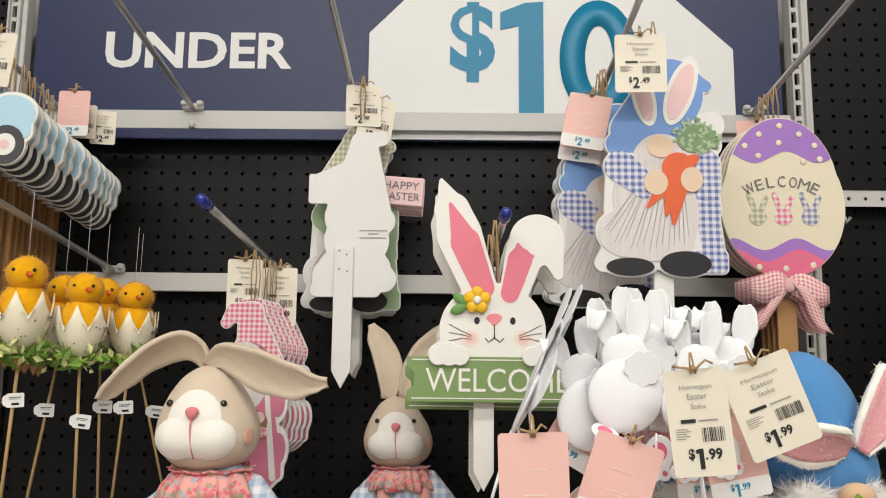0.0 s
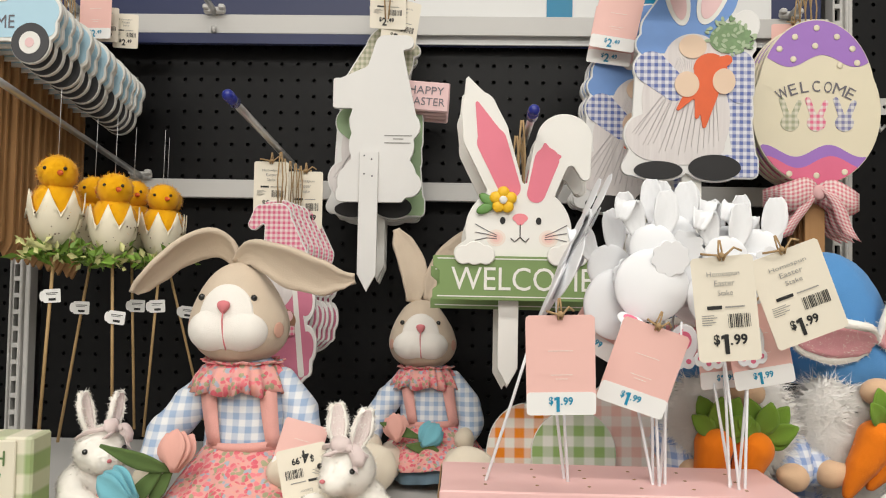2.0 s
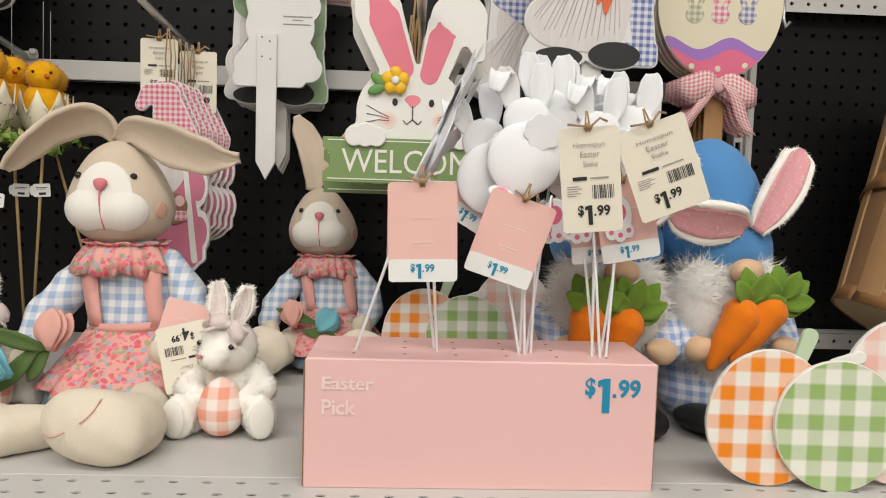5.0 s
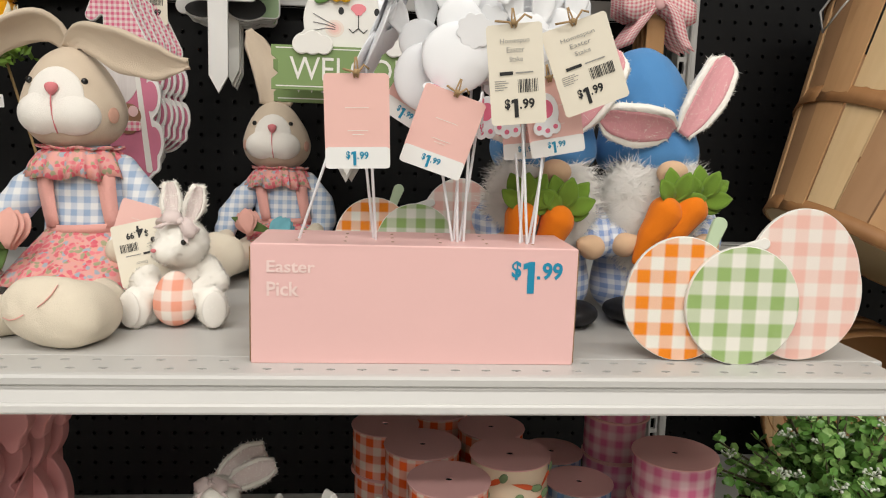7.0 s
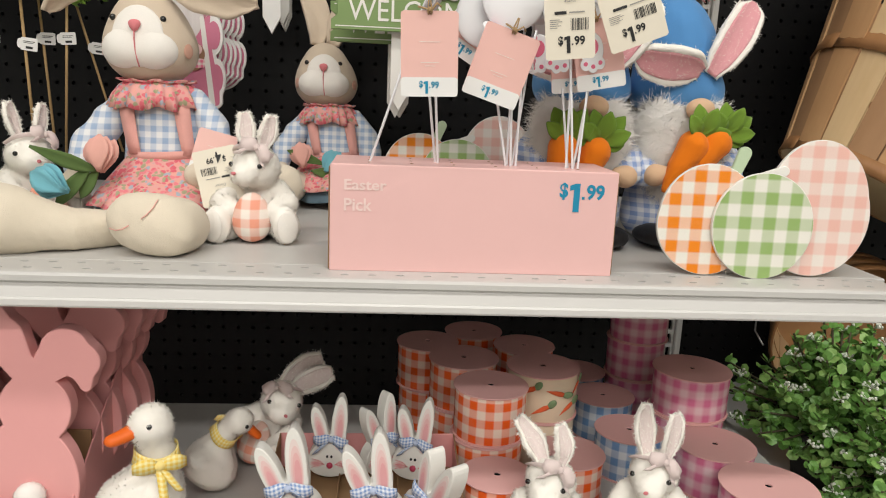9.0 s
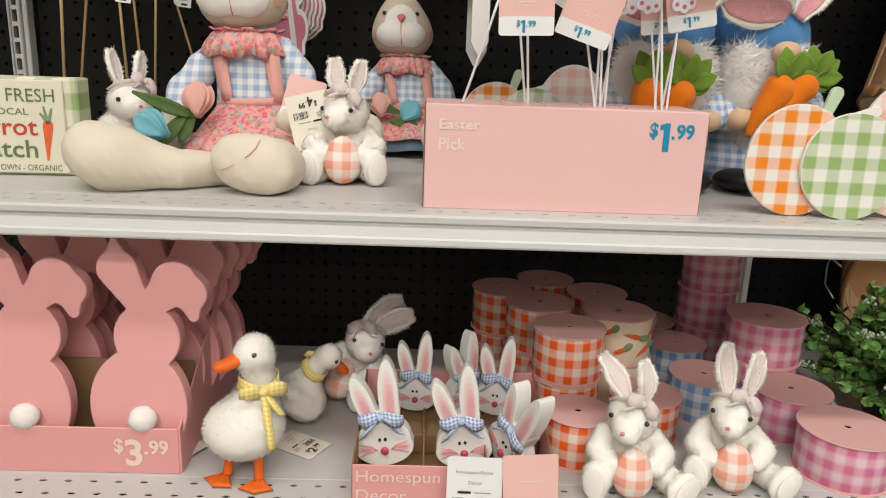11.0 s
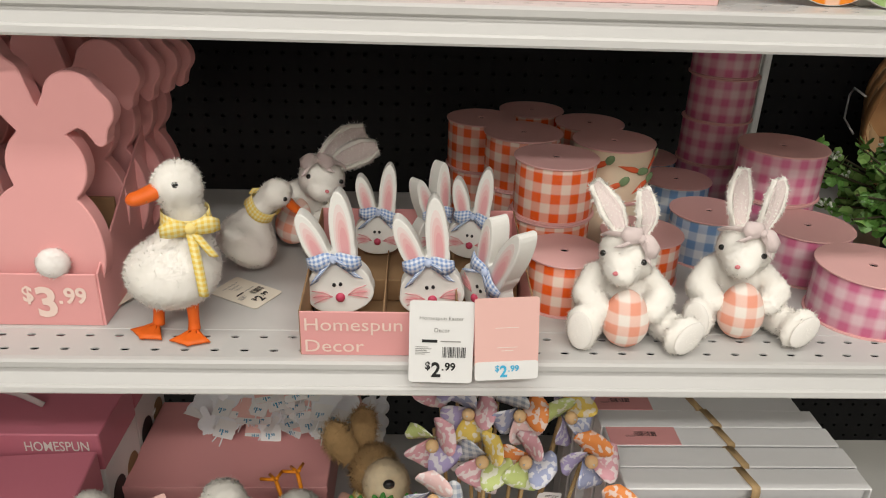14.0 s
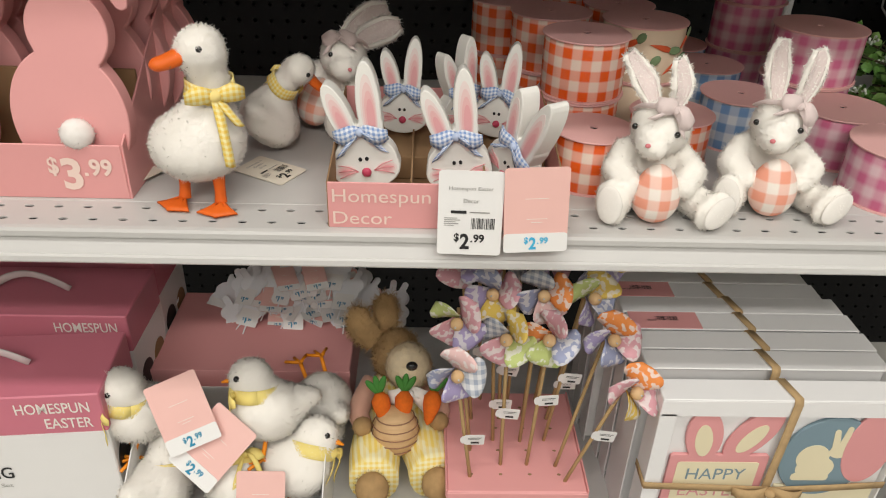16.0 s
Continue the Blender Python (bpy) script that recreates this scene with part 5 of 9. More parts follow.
def truck(m):
    s = thing("truck_stake_sign", m, "pale blue truck stake sign on a wooden stake", "stake sign", "truck stake signs")
    shape = [rect(-0.11, -0.105, 0.105, -0.055, 0.012), rect(-0.03, -0.07, 0.05, -0.005, 0.018), el(0.07, -0.065, 0.04, 0.03), el(0.068, -0.108, 0.028, 0.028), el(-0.065, -0.108, 0.028, 0.028)]
    Kit().slab(outline(shape), -0.006, 0, MDFWHITE).make("board", s)
    k = Kit()
    paint(k, [rect(-0.108, -0.1, 0.102, -0.058, 0.01), rect(-0.028, -0.068, 0.048, -0.008, 0.016), el(0.07, -0.067, 0.037, 0.027)], -0.006, TRUCKBLUE)
    k.make("painted_body", s)
    k = Kit()
    paint(k, [rect(-0.015, -0.052, 0.035, -0.018, 0.006)], -0.006, MDFWHITE, 0.0012)
    k.make("painted_window", s)
    for x in (0.068, -0.065):
        k = Kit()
        paint(k, [el(x, -0.108, 0.0265, 0.0265)], -0.006, TIRE, 0.0014)
        paint(k, [el(x, -0.108, 0.015, 0.015)], -0.006, MDFWHITE, 0.002)
        paint(k, [el(x, -0.108, 0.0065, 0.0065)], -0.006, PALEPINK, 0.0026)
        k.make("painted_wheel", s)
    letters("WELCOME", -0.06, 0.045, -0.088, -0.07, GREYTYPE, s, -0.0068, 0.0, "lettering")
    stake_part(s, -0.01, -0.1, -0.38, 0.024, 0.0, OAK)
    twine_hang(s, -0.008, 0.08)
    return s


tr = truck(pose(-0.575, 0.80, 1.818, 0, 0, -4) @ Matrix.Scale(0.88, 4))
for i in range(14):
    copy_thing(tr, pose(-0.577 - 0.0015 * (i % 3), 0.80 + 0.0165 * (i + 1), 1.818 - 0.0028 * (i + 1), 0, 0, -5 + 2 * (i % 4)))
cream_ticket(pose(-0.535, 0.79, 1.86, 0, 6, -6), "2", "49", 0.05, 0.066)
pink_ticket(pose(-0.53, 0.965, 1.85, 0, 0, 0), "2", "49", 0.045, 0.066)
for dx, y in ((0.06, 0.985), (0.082, 1.0)):
    cream_ticket(pose(-0.585 + dx, y, 1.848 - dx * 0.2, 0, 0, 10), "2", "49", 0.035, 0.05, strung=False)


# chick picks on sticks
SHELL = plain("speckled_shell", (0.84, 0.77, 0.6), 0.6, 0, 900, 0.1, 0.2, 30)
CHICKYELLOW = plush("yellow_chick_fluff", (0.86, 0.44, 0.008))
STICKWOOD = grainwood("bamboo_stick", (0.52, 0.36, 0.17), (0.36, 0.22, 0.09), "z", 120)
SPRIG = plain("artificial_sprig", (0.17, 0.3, 0.04), 0.5, 0, 300, 0.3, 0.1, 90, tint=0.3)
SPRIGLITE = plain("light_sprig", (0.6, 0.6, 0.26), 0.5, 0, 300, 0.3, 0.1, 90)
NYLON = plain("clear_nylon", (0.5, 0.5, 0.5), 0.2, 0, 100, 0.05, 0)
SPECK = plain("brown_speck", (0.12, 0.07, 0.04), 0.7, 0, 100, 0.1, 0)


def leaf_quads(kit, mat, centre, spread, count, size, seed, up=0.3):
    """Small pointed leaves scattered round a place."""
    rnd = random.Random(seed)
    vs, fs = [], []
    for _ in range(count):
        c = Vector([centre[i] + rnd.gauss(0, spread[i] * 0.5) for i in range(3)])
        d = Vector((rnd.uniform(-1, 1), rnd.uniform(-1, 1), rnd.uniform(-0.6, 1) + up)).normalized()
        t = d.cross(Vector((rnd.uniform(-1, 1), rnd.uniform(-1, 1), rnd.uniform(-1, 1)))).normalized()
        n = d.cross(t)
        L = size * rnd.uniform(0.7, 1.3)
        b = len(vs)
        vs += [c, c + d * L * 0.45 + t * L * 0.26 + n * L * 0.06, c + d * L, c + d * L * 0.45 - t * L * 0.26 + n * L * 0.06, c + d * L * 0.5 - n * L * 0.05]
        fs += [[b, b + 1, b + 4], [b + 1, b + 2, b + 4], [b + 2, b + 3, b + 4], [b + 3, b, b + 4]]
    return kit.add(vs, fs, mat)


def chick_pick(m, lean, seed):
    p = thing("chick_pick", m, "yellow chick in a cracked shell on a stick", "garden pick", "chick picks")
    rnd = random.Random(seed)
    n = 42
    rows = []
    for i in range(9):
        a = i / 8
        r = 0.0245 * math.sqrt(max(0.02, 1 - (1 - a * 0.9) ** 2))
        z = -0.028 + 0.040 * a
        rows.append([(r * math.cos(2 * PI * j / n), r * math.sin(2 * PI * j / n), z + (0.013 * (1 - abs(j % 6 - 3) / 1.5) if i == 8 else 0.004 * (1 - abs(j % 6 - 3) / 1.5) if i == 7 else 0)) for j in range(n + 1)])
    k = Kit().sheet(rows, SHELL, thick=0.0012)
    k.make("cracked_shell", p)
    k = Kit()
    for _ in range(26):
        a, z = rnd.uniform(0, 2 * PI), rnd.uniform(-0.02, 0.004)
        r = 0.0245 * math.sqrt(max(0.02, 1 - (1 - (z + 0.028) / 0.040 * 0.95) ** 2)) + 0.0012
        k.ball((r * math.cos(a), r * math.sin(a), z), 0.0006 * rnd.uniform(0.6, 1.6), SPECK, seg=6, rings=4)
    tagged(k.make("speckle", p), kind="stuff")
    k = Kit().ball((0, 0, 0.01), (0.0215, 0.0215, 0.025), CHICKYELLOW).ball((0.002, -0.003, 0.041), (0.0172, 0.0172, 0.0165), CHICKYELLOW)
    k.fur(2500, 0.005, CHICKYELLOW, 0.0004, seed)
    k.ball((-0.001, -0.0195, 0.044), 0.0017, BLACKPAINT, seg=8, rings=6).ball((0.015, -0.0145, 0.044), 0.0017, BLACKPAINT, seg=8, rings=6)
    k.tube([(0.012, -0.017, 0.04), (0.018, -0.0235, 0.039)], [0.0028, 0.0005], CARROT, 8)
    k.make("chick", p)
    k = Kit()
    leaf_quads(k, SPRIG, (0, -0.004, -0.03), (0.032, 0.02, 0.009), 70, 0.014, seed)
    leaf_quads(k, SPRIGLITE, (0, -0.008, -0.028), (0.024, 0.018, 0.01), 40, 0.011, seed + 40)
    k.make("greenery", p)
    lx = 0.19 * math.tan(radians(lean))
    Kit().tube([(0, 0, -0.022), (lx, 0, -0.225)], 0.0016, STICKWOOD, 8).make("stick", p)
    Kit().tube([(0, 0, 0.04), (0.001, 0.0, 0.12)], 0.0003, NYLON, 4).make("hanging_thread", p)
    return p


for i, (x, y, z, lean) in enumerate(((-0.483, 0.80, 1.528, -3), (-0.474, 0.87, 1.518, -9), (-0.429, 0.83, 1.516, 2), (-0.395, 0.89, 1.514, -4), (-0.44, 0.905, 1.52, 3), (-0.41, 0.94, 1.518, 16))):
    chick_pick(pose(x, y, z - 0.009) @ Matrix.Scale((1.27, 1.18, 1.2, 1.14, 1.14, 1.1)[i], 4), lean, 60 + i)
    lx = 0.1 * math.tan(radians(lean))
    flag_label(pose(x + lx - 0.004, y - 0.003, z - 0.10 - 0.006 * (i % 3), 0, -4 + 5 * (i % 3), 0), "labels of the chick picks")


# ---- upper shelf: soft toys, box of picks, painted eggs ----
TAN = cloth("tan_toy_cloth", (0.69, 0.57, 0.44))
TOYCREAM = cloth("cream_toy_cloth", (0.8, 0.71, 0.57))
TOYWHITE = cloth("white_toy_felt", (0.9, 0.86, 0.8), 0.9, 900, 0.06)
SHIRT = checks("blue_shirt_gingham", (0.33, 0.44, 0.62), (0.78, 0.79, 0.8), 0.0135)
FLORAL = floral("rose_flower_print", (0.72, 0.36, 0.33), ((0.66, 0.09, 0.14), (0.75, 0.2, 0.24), (0.3, 0.42, 0.5), (0.74, 0.36, 0.3), (0.3, 0.36, 0.2), (0.7, 0.12, 0.17)), 190)
STRAP = cloth("salmon_cord_strap", (0.82, 0.42, 0.37), 0.9, 500)
HEM = cloth("slate_blue_hem", (0.2, 0.3, 0.38))
TULIP = cloth("pink_felt", (0.86, 0.46, 0.39), 0.95, 1200)
BLUEFELT = cloth("blue_felt", (0.22, 0.56, 0.66), 0.95, 1200)
GREENFELT = cloth("green_felt", (0.12, 0.19, 0.06), 0.95, 1200)
TOYPINK = cloth("toy_nose_pink", (0.76, 0.24, 0.26))
BEAD = plain("black_bead", (0.01, 0.01, 0.01), 0.12, 0, 100, 0.1, 0, 9, 0.7)
CHEEK = cloth("rosy_cheek", (0.7, 0.4, 0.3))
FURWHITE = plush("white_plush_fur", (0.97, 0.935, 0.87))
FURGREY = cloth("grey_plush_inner", (0.84, 0.72, 0.69), 0.95, 700, 0.1)
GAUZE = cloth("pink_gauze", (0.95, 0.8, 0.77), 0.8, 1500)
GAUZE.node_tree.nodes["Principled BSDF"].inputs["Alpha"].default_value = 0.8
EGGCLOTH = checks("coral_egg_gingham", (0.85, 0.36, 0.25), (0.88, 0.8, 0.73), 0.019)
GNOMEBLUE = cloth("blue_gnome_felt", (0.1, 0.29, 0.6), 0.95, 1100)
GNOMESHIRT = checks("blue_gnome_gingham", (0.26, 0.36, 0.62), (0.76, 0.78, 0.82), 0.0105)
BEARDFUR = plush("white_beard_fur", (0.95, 0.92, 0.88))
GNOMESKIN = cloth("peach_toy_skin", (0.74, 0.5, 0.32))
CARROTFELT = cloth("orange_carrot_felt", (0.88, 0.22, 0.01), 0.9, 900)
LEAFFELT = cloth("leaf_green_felt", (0.18, 0.31, 0.04), 0.95, 1100)
BOOT = plain("black_boot_cloth", (0.012, 0.012, 0.014), 0.5, 0, 150, 0.2, 0.3)
EARCLOTH = cloth("dusty_pink_ear", (0.8, 0.38, 0.41), 0.9, 900)


def rag_rabbit(m, ears, legs, label, seed, large=True):
    """A sitting cloth rabbit in a flowered apron; origin on the shelf under its seat, facing -y."""
    k = Kit()
    bx = 0.02
    # skirt with a frilled edge, slate underskirt, trunk
    n = 72
    def ringrow(cx, cy, rx, ry, z, wob):
        return [(cx + (rx + wob * math.sin(2 * PI * 11 * j / n + 1.5 * math.sin(2 * PI * 3 * j / n))) * math.cos(2 * PI * j / n),
                 cy + (ry + wob * math.sin(2 * PI * 11 * j / n + 1.5 * math.sin(2 * PI * 3 * j / n))) * math.sin(2 * PI * j / n), z + 0.5 * wob * math.sin(2 * PI * 7 * j / n)) for j in range(n + 1)]
    rows = [ringrow(0.026, -0.004, 0.046, 0.04, 0.082, 0.0), ringrow(0.026, -0.008, 0.055, 0.048, 0.07, 0.0014), ringrow(0.026, -0.018, 0.066, 0.062, 0.053, 0.0028),
            ringrow(0.027, -0.026, 0.076, 0.076, 0.038, 0.0038), ringrow(0.028, -0.03, 0.085, 0.086, 0.025, 0.005)]
    k.sheet(rows[::-1], FLORAL, thick=0.001)
    k.sheet([ringrow(0.03, -0.026, 0.084, 0.082, 0.006, 0.004), ringrow(0.028, -0.022, 0.076, 0.076, 0.03, 0.003)], HEM, thick=0.001)
    soft(k, [eb((bx, 0, 0.115), (0.047, 0.036, 0.06)), eb((bx + 0.004, -0.004, 0.06), (0.05, 0.04, 0.05))], SHIRT, 0.004, 0.02, 0.0006, seed)
    k.sheet([[(0.026 + 0.049 * math.cos(2 * PI * j / 40), -0.005 + 0.0435 * math.sin(2 * PI * j / 40), z + 0.05 * 0.049 * math.cos(2 * PI * j / 40)) for j in range(41)] for z in (0.076, 0.086)], STRAP, thick=0.0016)
    for x0, x1, s in ((-0.004, -0.017, 1), (0.058, 0.046, -1)):
        k.sheet([[(x0 + (x1 - x0) * a + e * (0.007 + 0.0025 * a), -0.0425 + 0.014 * a * a + (0.004 if e * s < 0 else 0.0), 0.082 + 0.066 * a) for e in (-1, 1)] for a in (0, 0.2, 0.4, 0.6, 0.8, 1)], STRAP, thick=0.0018)
    # sleeves and paws
    for pts, paw in (([(-0.018, 0.002, 0.143), (-0.042, -0.008, 0.116), (-0.062, -0.025, 0.088), (-0.066, -0.044, 0.064)], (-0.062, -0.058, 0.05)),
                     ([(0.055, 0.002, 0.143), (0.078, -0.008, 0.112), (0.085, -0.03, 0.085), (0.079, -0.046, 0.07)], (0.074, -0.06, 0.062))):
        soft(k, [limb(pts, [0.017, 0.02, 0.0195, 0.016])], SHIRT, 0.0035, 0.01, 0.0012, seed + 3)
        soft(k, [eb(paw, (0.0145, 0.016, 0.019), (20, 0, 0)), eb((paw[0] - 0.008, paw[1] - 0.006, paw[2] + 0.002), (0.007, 0.008, 0.009))], TOYCREAM, 0.0028, 0.006, 0.0004, seed)
    # ruffled collar in two tiers
    def frill(tiers):
        out = []
        for r, z, wob in tiers:
            out.append([(0.013 + (r + wob * math.sin(2 * PI * 19 * j / 160 + 1.6 * math.sin(2 * PI * 5 * j / 160))) * math.cos(2 * PI * j / 160),
                         -0.002 + 0.84 * (r + wob * math.sin(2 * PI * 19 * j / 160 + 1.6 * math.sin(2 * PI * 5 * j / 160))) * math.sin(2 * PI * j / 160), z + 0.5 * wob * math.sin(2 * PI * 9 * j / 160 + seed)) for j in range(161)])
        return out
    k.sheet(frill(((0.033, 0.166, 0.0), (0.042, 0.16, 0.001), (0.049, 0.148, 0.003), (0.0535, 0.134, 0.005)))[::-1], FLORAL, thick=0.001)
    k.sheet(frill(((0.034, 0.162, 0.0), (0.043, 0.1665, 0.0028)))[::-1], FLORAL, thick=0.001)
    # head: narrow crown, full cheeks
    low, high = eb((0.008, 0.0, 0.2), (0.0525, 0.047, 0.04)), eb((0.005, 0.001, 0.227), (0.037, 0.04, 0.044))
    soft(k, [low, high], TAN, 0.003, 0.03, 0.0004, seed + 5)
    patch = [el(0.005, 0.214, 0.0285, 0.034), el(-0.0115, 0.199, 0.0255, 0.021), el(0.0215, 0.199, 0.0255, 0.021)]
    lobes = [eb((-0.010, -0.026, 0.2), (0.0285, 0.027, 0.0255)), eb((0.020, -0.026, 0.2), (0.0285, 0.027, 0.0255)), eb((0.005, -0.02, 0.218), (0.028, 0.0275, 0.03))]
    soft(k, lobes, TOYWHITE, 0.0018, 0.010, 0.0, seed, within=lambda X, Y, Z: np.maximum(np.min([p(X, Z) for p in patch], axis=0), Y + 0.012))
    soft(k, [low, high], TOYWHITE, 0.002, 0.03, 0.0004, seed + 5, grow=0.0012, within=lambda X, Y, Z: np.maximum(np.min([p(X, Z) for p in patch], axis=0), Y + 0.012))
    k.tube([(0.005, -0.0525, 0.22), (0.0045, -0.0525, 0.21), (0.005, -0.0515, 0.198), (0.006, -0.0485, 0.187), (0.0065, -0.044, 0.18)], 0.0008, TOYPINK, 6)
    k.ball((0.005, -0.0505, 0.2245), (0.0088, 0.0045, 0.0068), TOYPINK, seg=16, rings=10, squash=lambda x, y, z: (x * (0.72 + 0.34 * z), y, z))
    for x, y in ((-0.0235, -0.0335), (0.0315, -0.034)):
        k.ball((x, y, 0.2335), 0.0037, BEAD, seg=12, rings=8)
    for sx in (-1, 1):
        k.ball((0.008 + sx * 0.0478, -0.0225, 0.2), (0.0075, 0.0012, 0.0085), CHEEK, (0, 0, sx * 62), seg=12, rings=8)
    for rows, wide in ears:
        ear(k, [(x + 0.005, y, z + 0.224, w) for x, y, z, w in rows], TAN, None, 0.005, 0.3, wide)
    # stuffed legs with sewn soles
    for i, (shapes, seams) in enumerate(legs):
        soft(k, shapes, TOYCREAM, 0.003, 0.014, 0.0013, seed + 11 + i)
        for line in seams:
            ys = np.arange(-0.3, 0.1, 0.0005)
            run = []
            for x, z in line:
                d = np.min([f(np.full_like(ys, x), ys, np.full_like(ys, z)) for f, _, _ in shapes], axis=0)
                run.append((x, float(ys[int(np.argmax(d < 0.0012))]), z))
            k.tube(run, 0.0006, TULIP, 6)
    # felt tulips
    for (cx, cy, cz), mat, turn in (((-0.027, -0.078, 0.084), TULIP, 0), ((-0.071, -0.104, 0.055), BLUEFELT, -62)) if large else (((-0.027, -0.078, 0.08), TULIP, -10), ((0.022, -0.078, 0.07), BLUEFELT, 38)):
        M = pose(cx, cy, cz, -14, turn, 0)
        for a, dy, w in ((-26, 0.003, 0.011), (26, 0.003, 0.011), (-10, -0.002, 0.0125), (12, -0.004, 0.0125), (0, -0.007, 0.012)):
            p, q = M @ Vector((0.0, dy, -0.02)), M @ Vector((0.026 * math.sin(radians(a)) * 1.15, dy - 0.003, 0.021 - 0.004 * abs(a) / 26))
            felt_leaf(k, p, q, w, mat, 0.007)
    for a, b, w in ((((-0.095, -0.098, 0.092), (-0.03, -0.085, 0.066), 0.008), ((-0.035, -0.083, 0.075), (-0.075, -0.092, 0.026), 0.008), ((-0.03, -0.08, 0.07), (-0.05, -0.085, 0.035), 0.007)) if large
                    else (((0.012, -0.08, 0.066), (-0.05, -0.086, 0.088), 0.008), ((-0.012, -0.08, 0.056), (0.036, -0.086, 0.05), 0.009))):
        felt_leaf(k, a, b, w, GREENFELT, 0.004)
    ob = k.make("cloth_rabbit")
    ob.matrix_world = m
    return tagged(ob, label, "soft toy", "cloth rabbits")


flop_l = ([(-0.004, 0.004, 0.044, 0.007), (-0.016, 0.004, 0.062, 0.013), (-0.035, -0.004, 0.068, 0.019), (-0.055, -0.018, 0.059, 0.0195), (-0.074, -0.028, 0.041, 0.017), (-0.09, -0.032, 0.023, 0.012), (-0.1, -0.033, 0.012, 0.003)], (0.35, -0.5, 0.8))
flop_r = ([(-0.004, 0.002, 0.044, 0.007), (0.012, -0.01, 0.056, 0.011), (0.034, -0.02, 0.053, 0.017), (0.064, -0.028, 0.042, 0.0215), (0.094, -0.032, 0.033, 0.0185), (0.116, -0.034, 0.03, 0.010), (0.131, -0.034, 0.031, 0.002)], (0.1, -0.35, 0.93))
rag_rabbit(pose(-0.255, 0.752, 1.2), (flop_l, flop_r),
           (([eb((0.062, -0.203, 0.0315), (0.044, 0.021, 0.031), (-10, 8, -8)), eb((0.083, -0.182, 0.026), (0.025, 0.026, 0.025)), limb([(0.045, -0.04, 0.02), (0.075, -0.12, 0.02), (0.085, -0.18, 0.026)], [0.018, 0.019, 0.022])],
             ([(0.072, 0.057), (0.069, 0.05), (0.064, 0.044), (0.059, 0.04)], [(0.026, 0.028), (0.033, 0.027), (0.04, 0.029), (0.047, 0.033)])),
            ([eb((-0.083, -0.198, 0.033), (0.042, 0.034, 0.0325), (0, 12, 0)), eb((-0.103, -0.2, 0.042), (0.02, 0.026, 0.024)), limb([(-0.07, -0.198, 0.03), (-0.02, -0.185, 0.021), (0.03, -0.15, 0.018)], [0.03, 0.02, 0.016]), limb([(0.03, -0.15, 0.017), (-0.01, -0.05, 0.018)], [0.016, 0.017])],
             ([(-0.113, 0.05), (-0.106, 0.045), (-0.098, 0.042)],))),
           "large tan cloth rabbit in a flowered apron, sitting", 1)
up_l = ([(-0.014, 0, 0.042, 0.010), (-0.012, 0.002, 0.075, 0.018), (-0.018, 0.006, 0.105, 0.021), (-0.032, 0.008, 0.135, 0.016), (-0.044, 0.008, 0.16, 0.005)], (1, 0.25, 0.2))
up_r = ([(0.012, 0, 0.044, 0.010), (0.026, 0.004, 0.08, 0.021), (0.052, 0.008, 0.112, 0.029), (0.084, 0.01, 0.132, 0.03), (0.112, 0.01, 0.13, 0.014)], (-0.6, 0.1, 0.75))
rag_rabbit(pose(-0.065, 0.93, 1.2, -4, 0, 2) @ Matrix.Scale(0.845, 4), (up_l, up_r),
           (([eb((0.076, -0.168, 0.036), (0.036, 0.022, 0.034), (-12, 6, 0)), limb([(0.045, -0.03, 0.03), (0.066, -0.1, 0.026), (0.07, -0.15, 0.03)], [0.026, 0.022, 0.024])], ()),
            ([eb((-0.055, -0.158, 0.036), (0.036, 0.022, 0.034), (-12, -6, 0)), limb([(-0.03, -0.03, 0.03), (-0.045, -0.1, 0.026), (-0.052, -0.14, 0.03)], [0.026, 0.022, 0.024])], ())),
           "tan cloth rabbit with upright ears, sitting by the pegboard", 2, large=False)


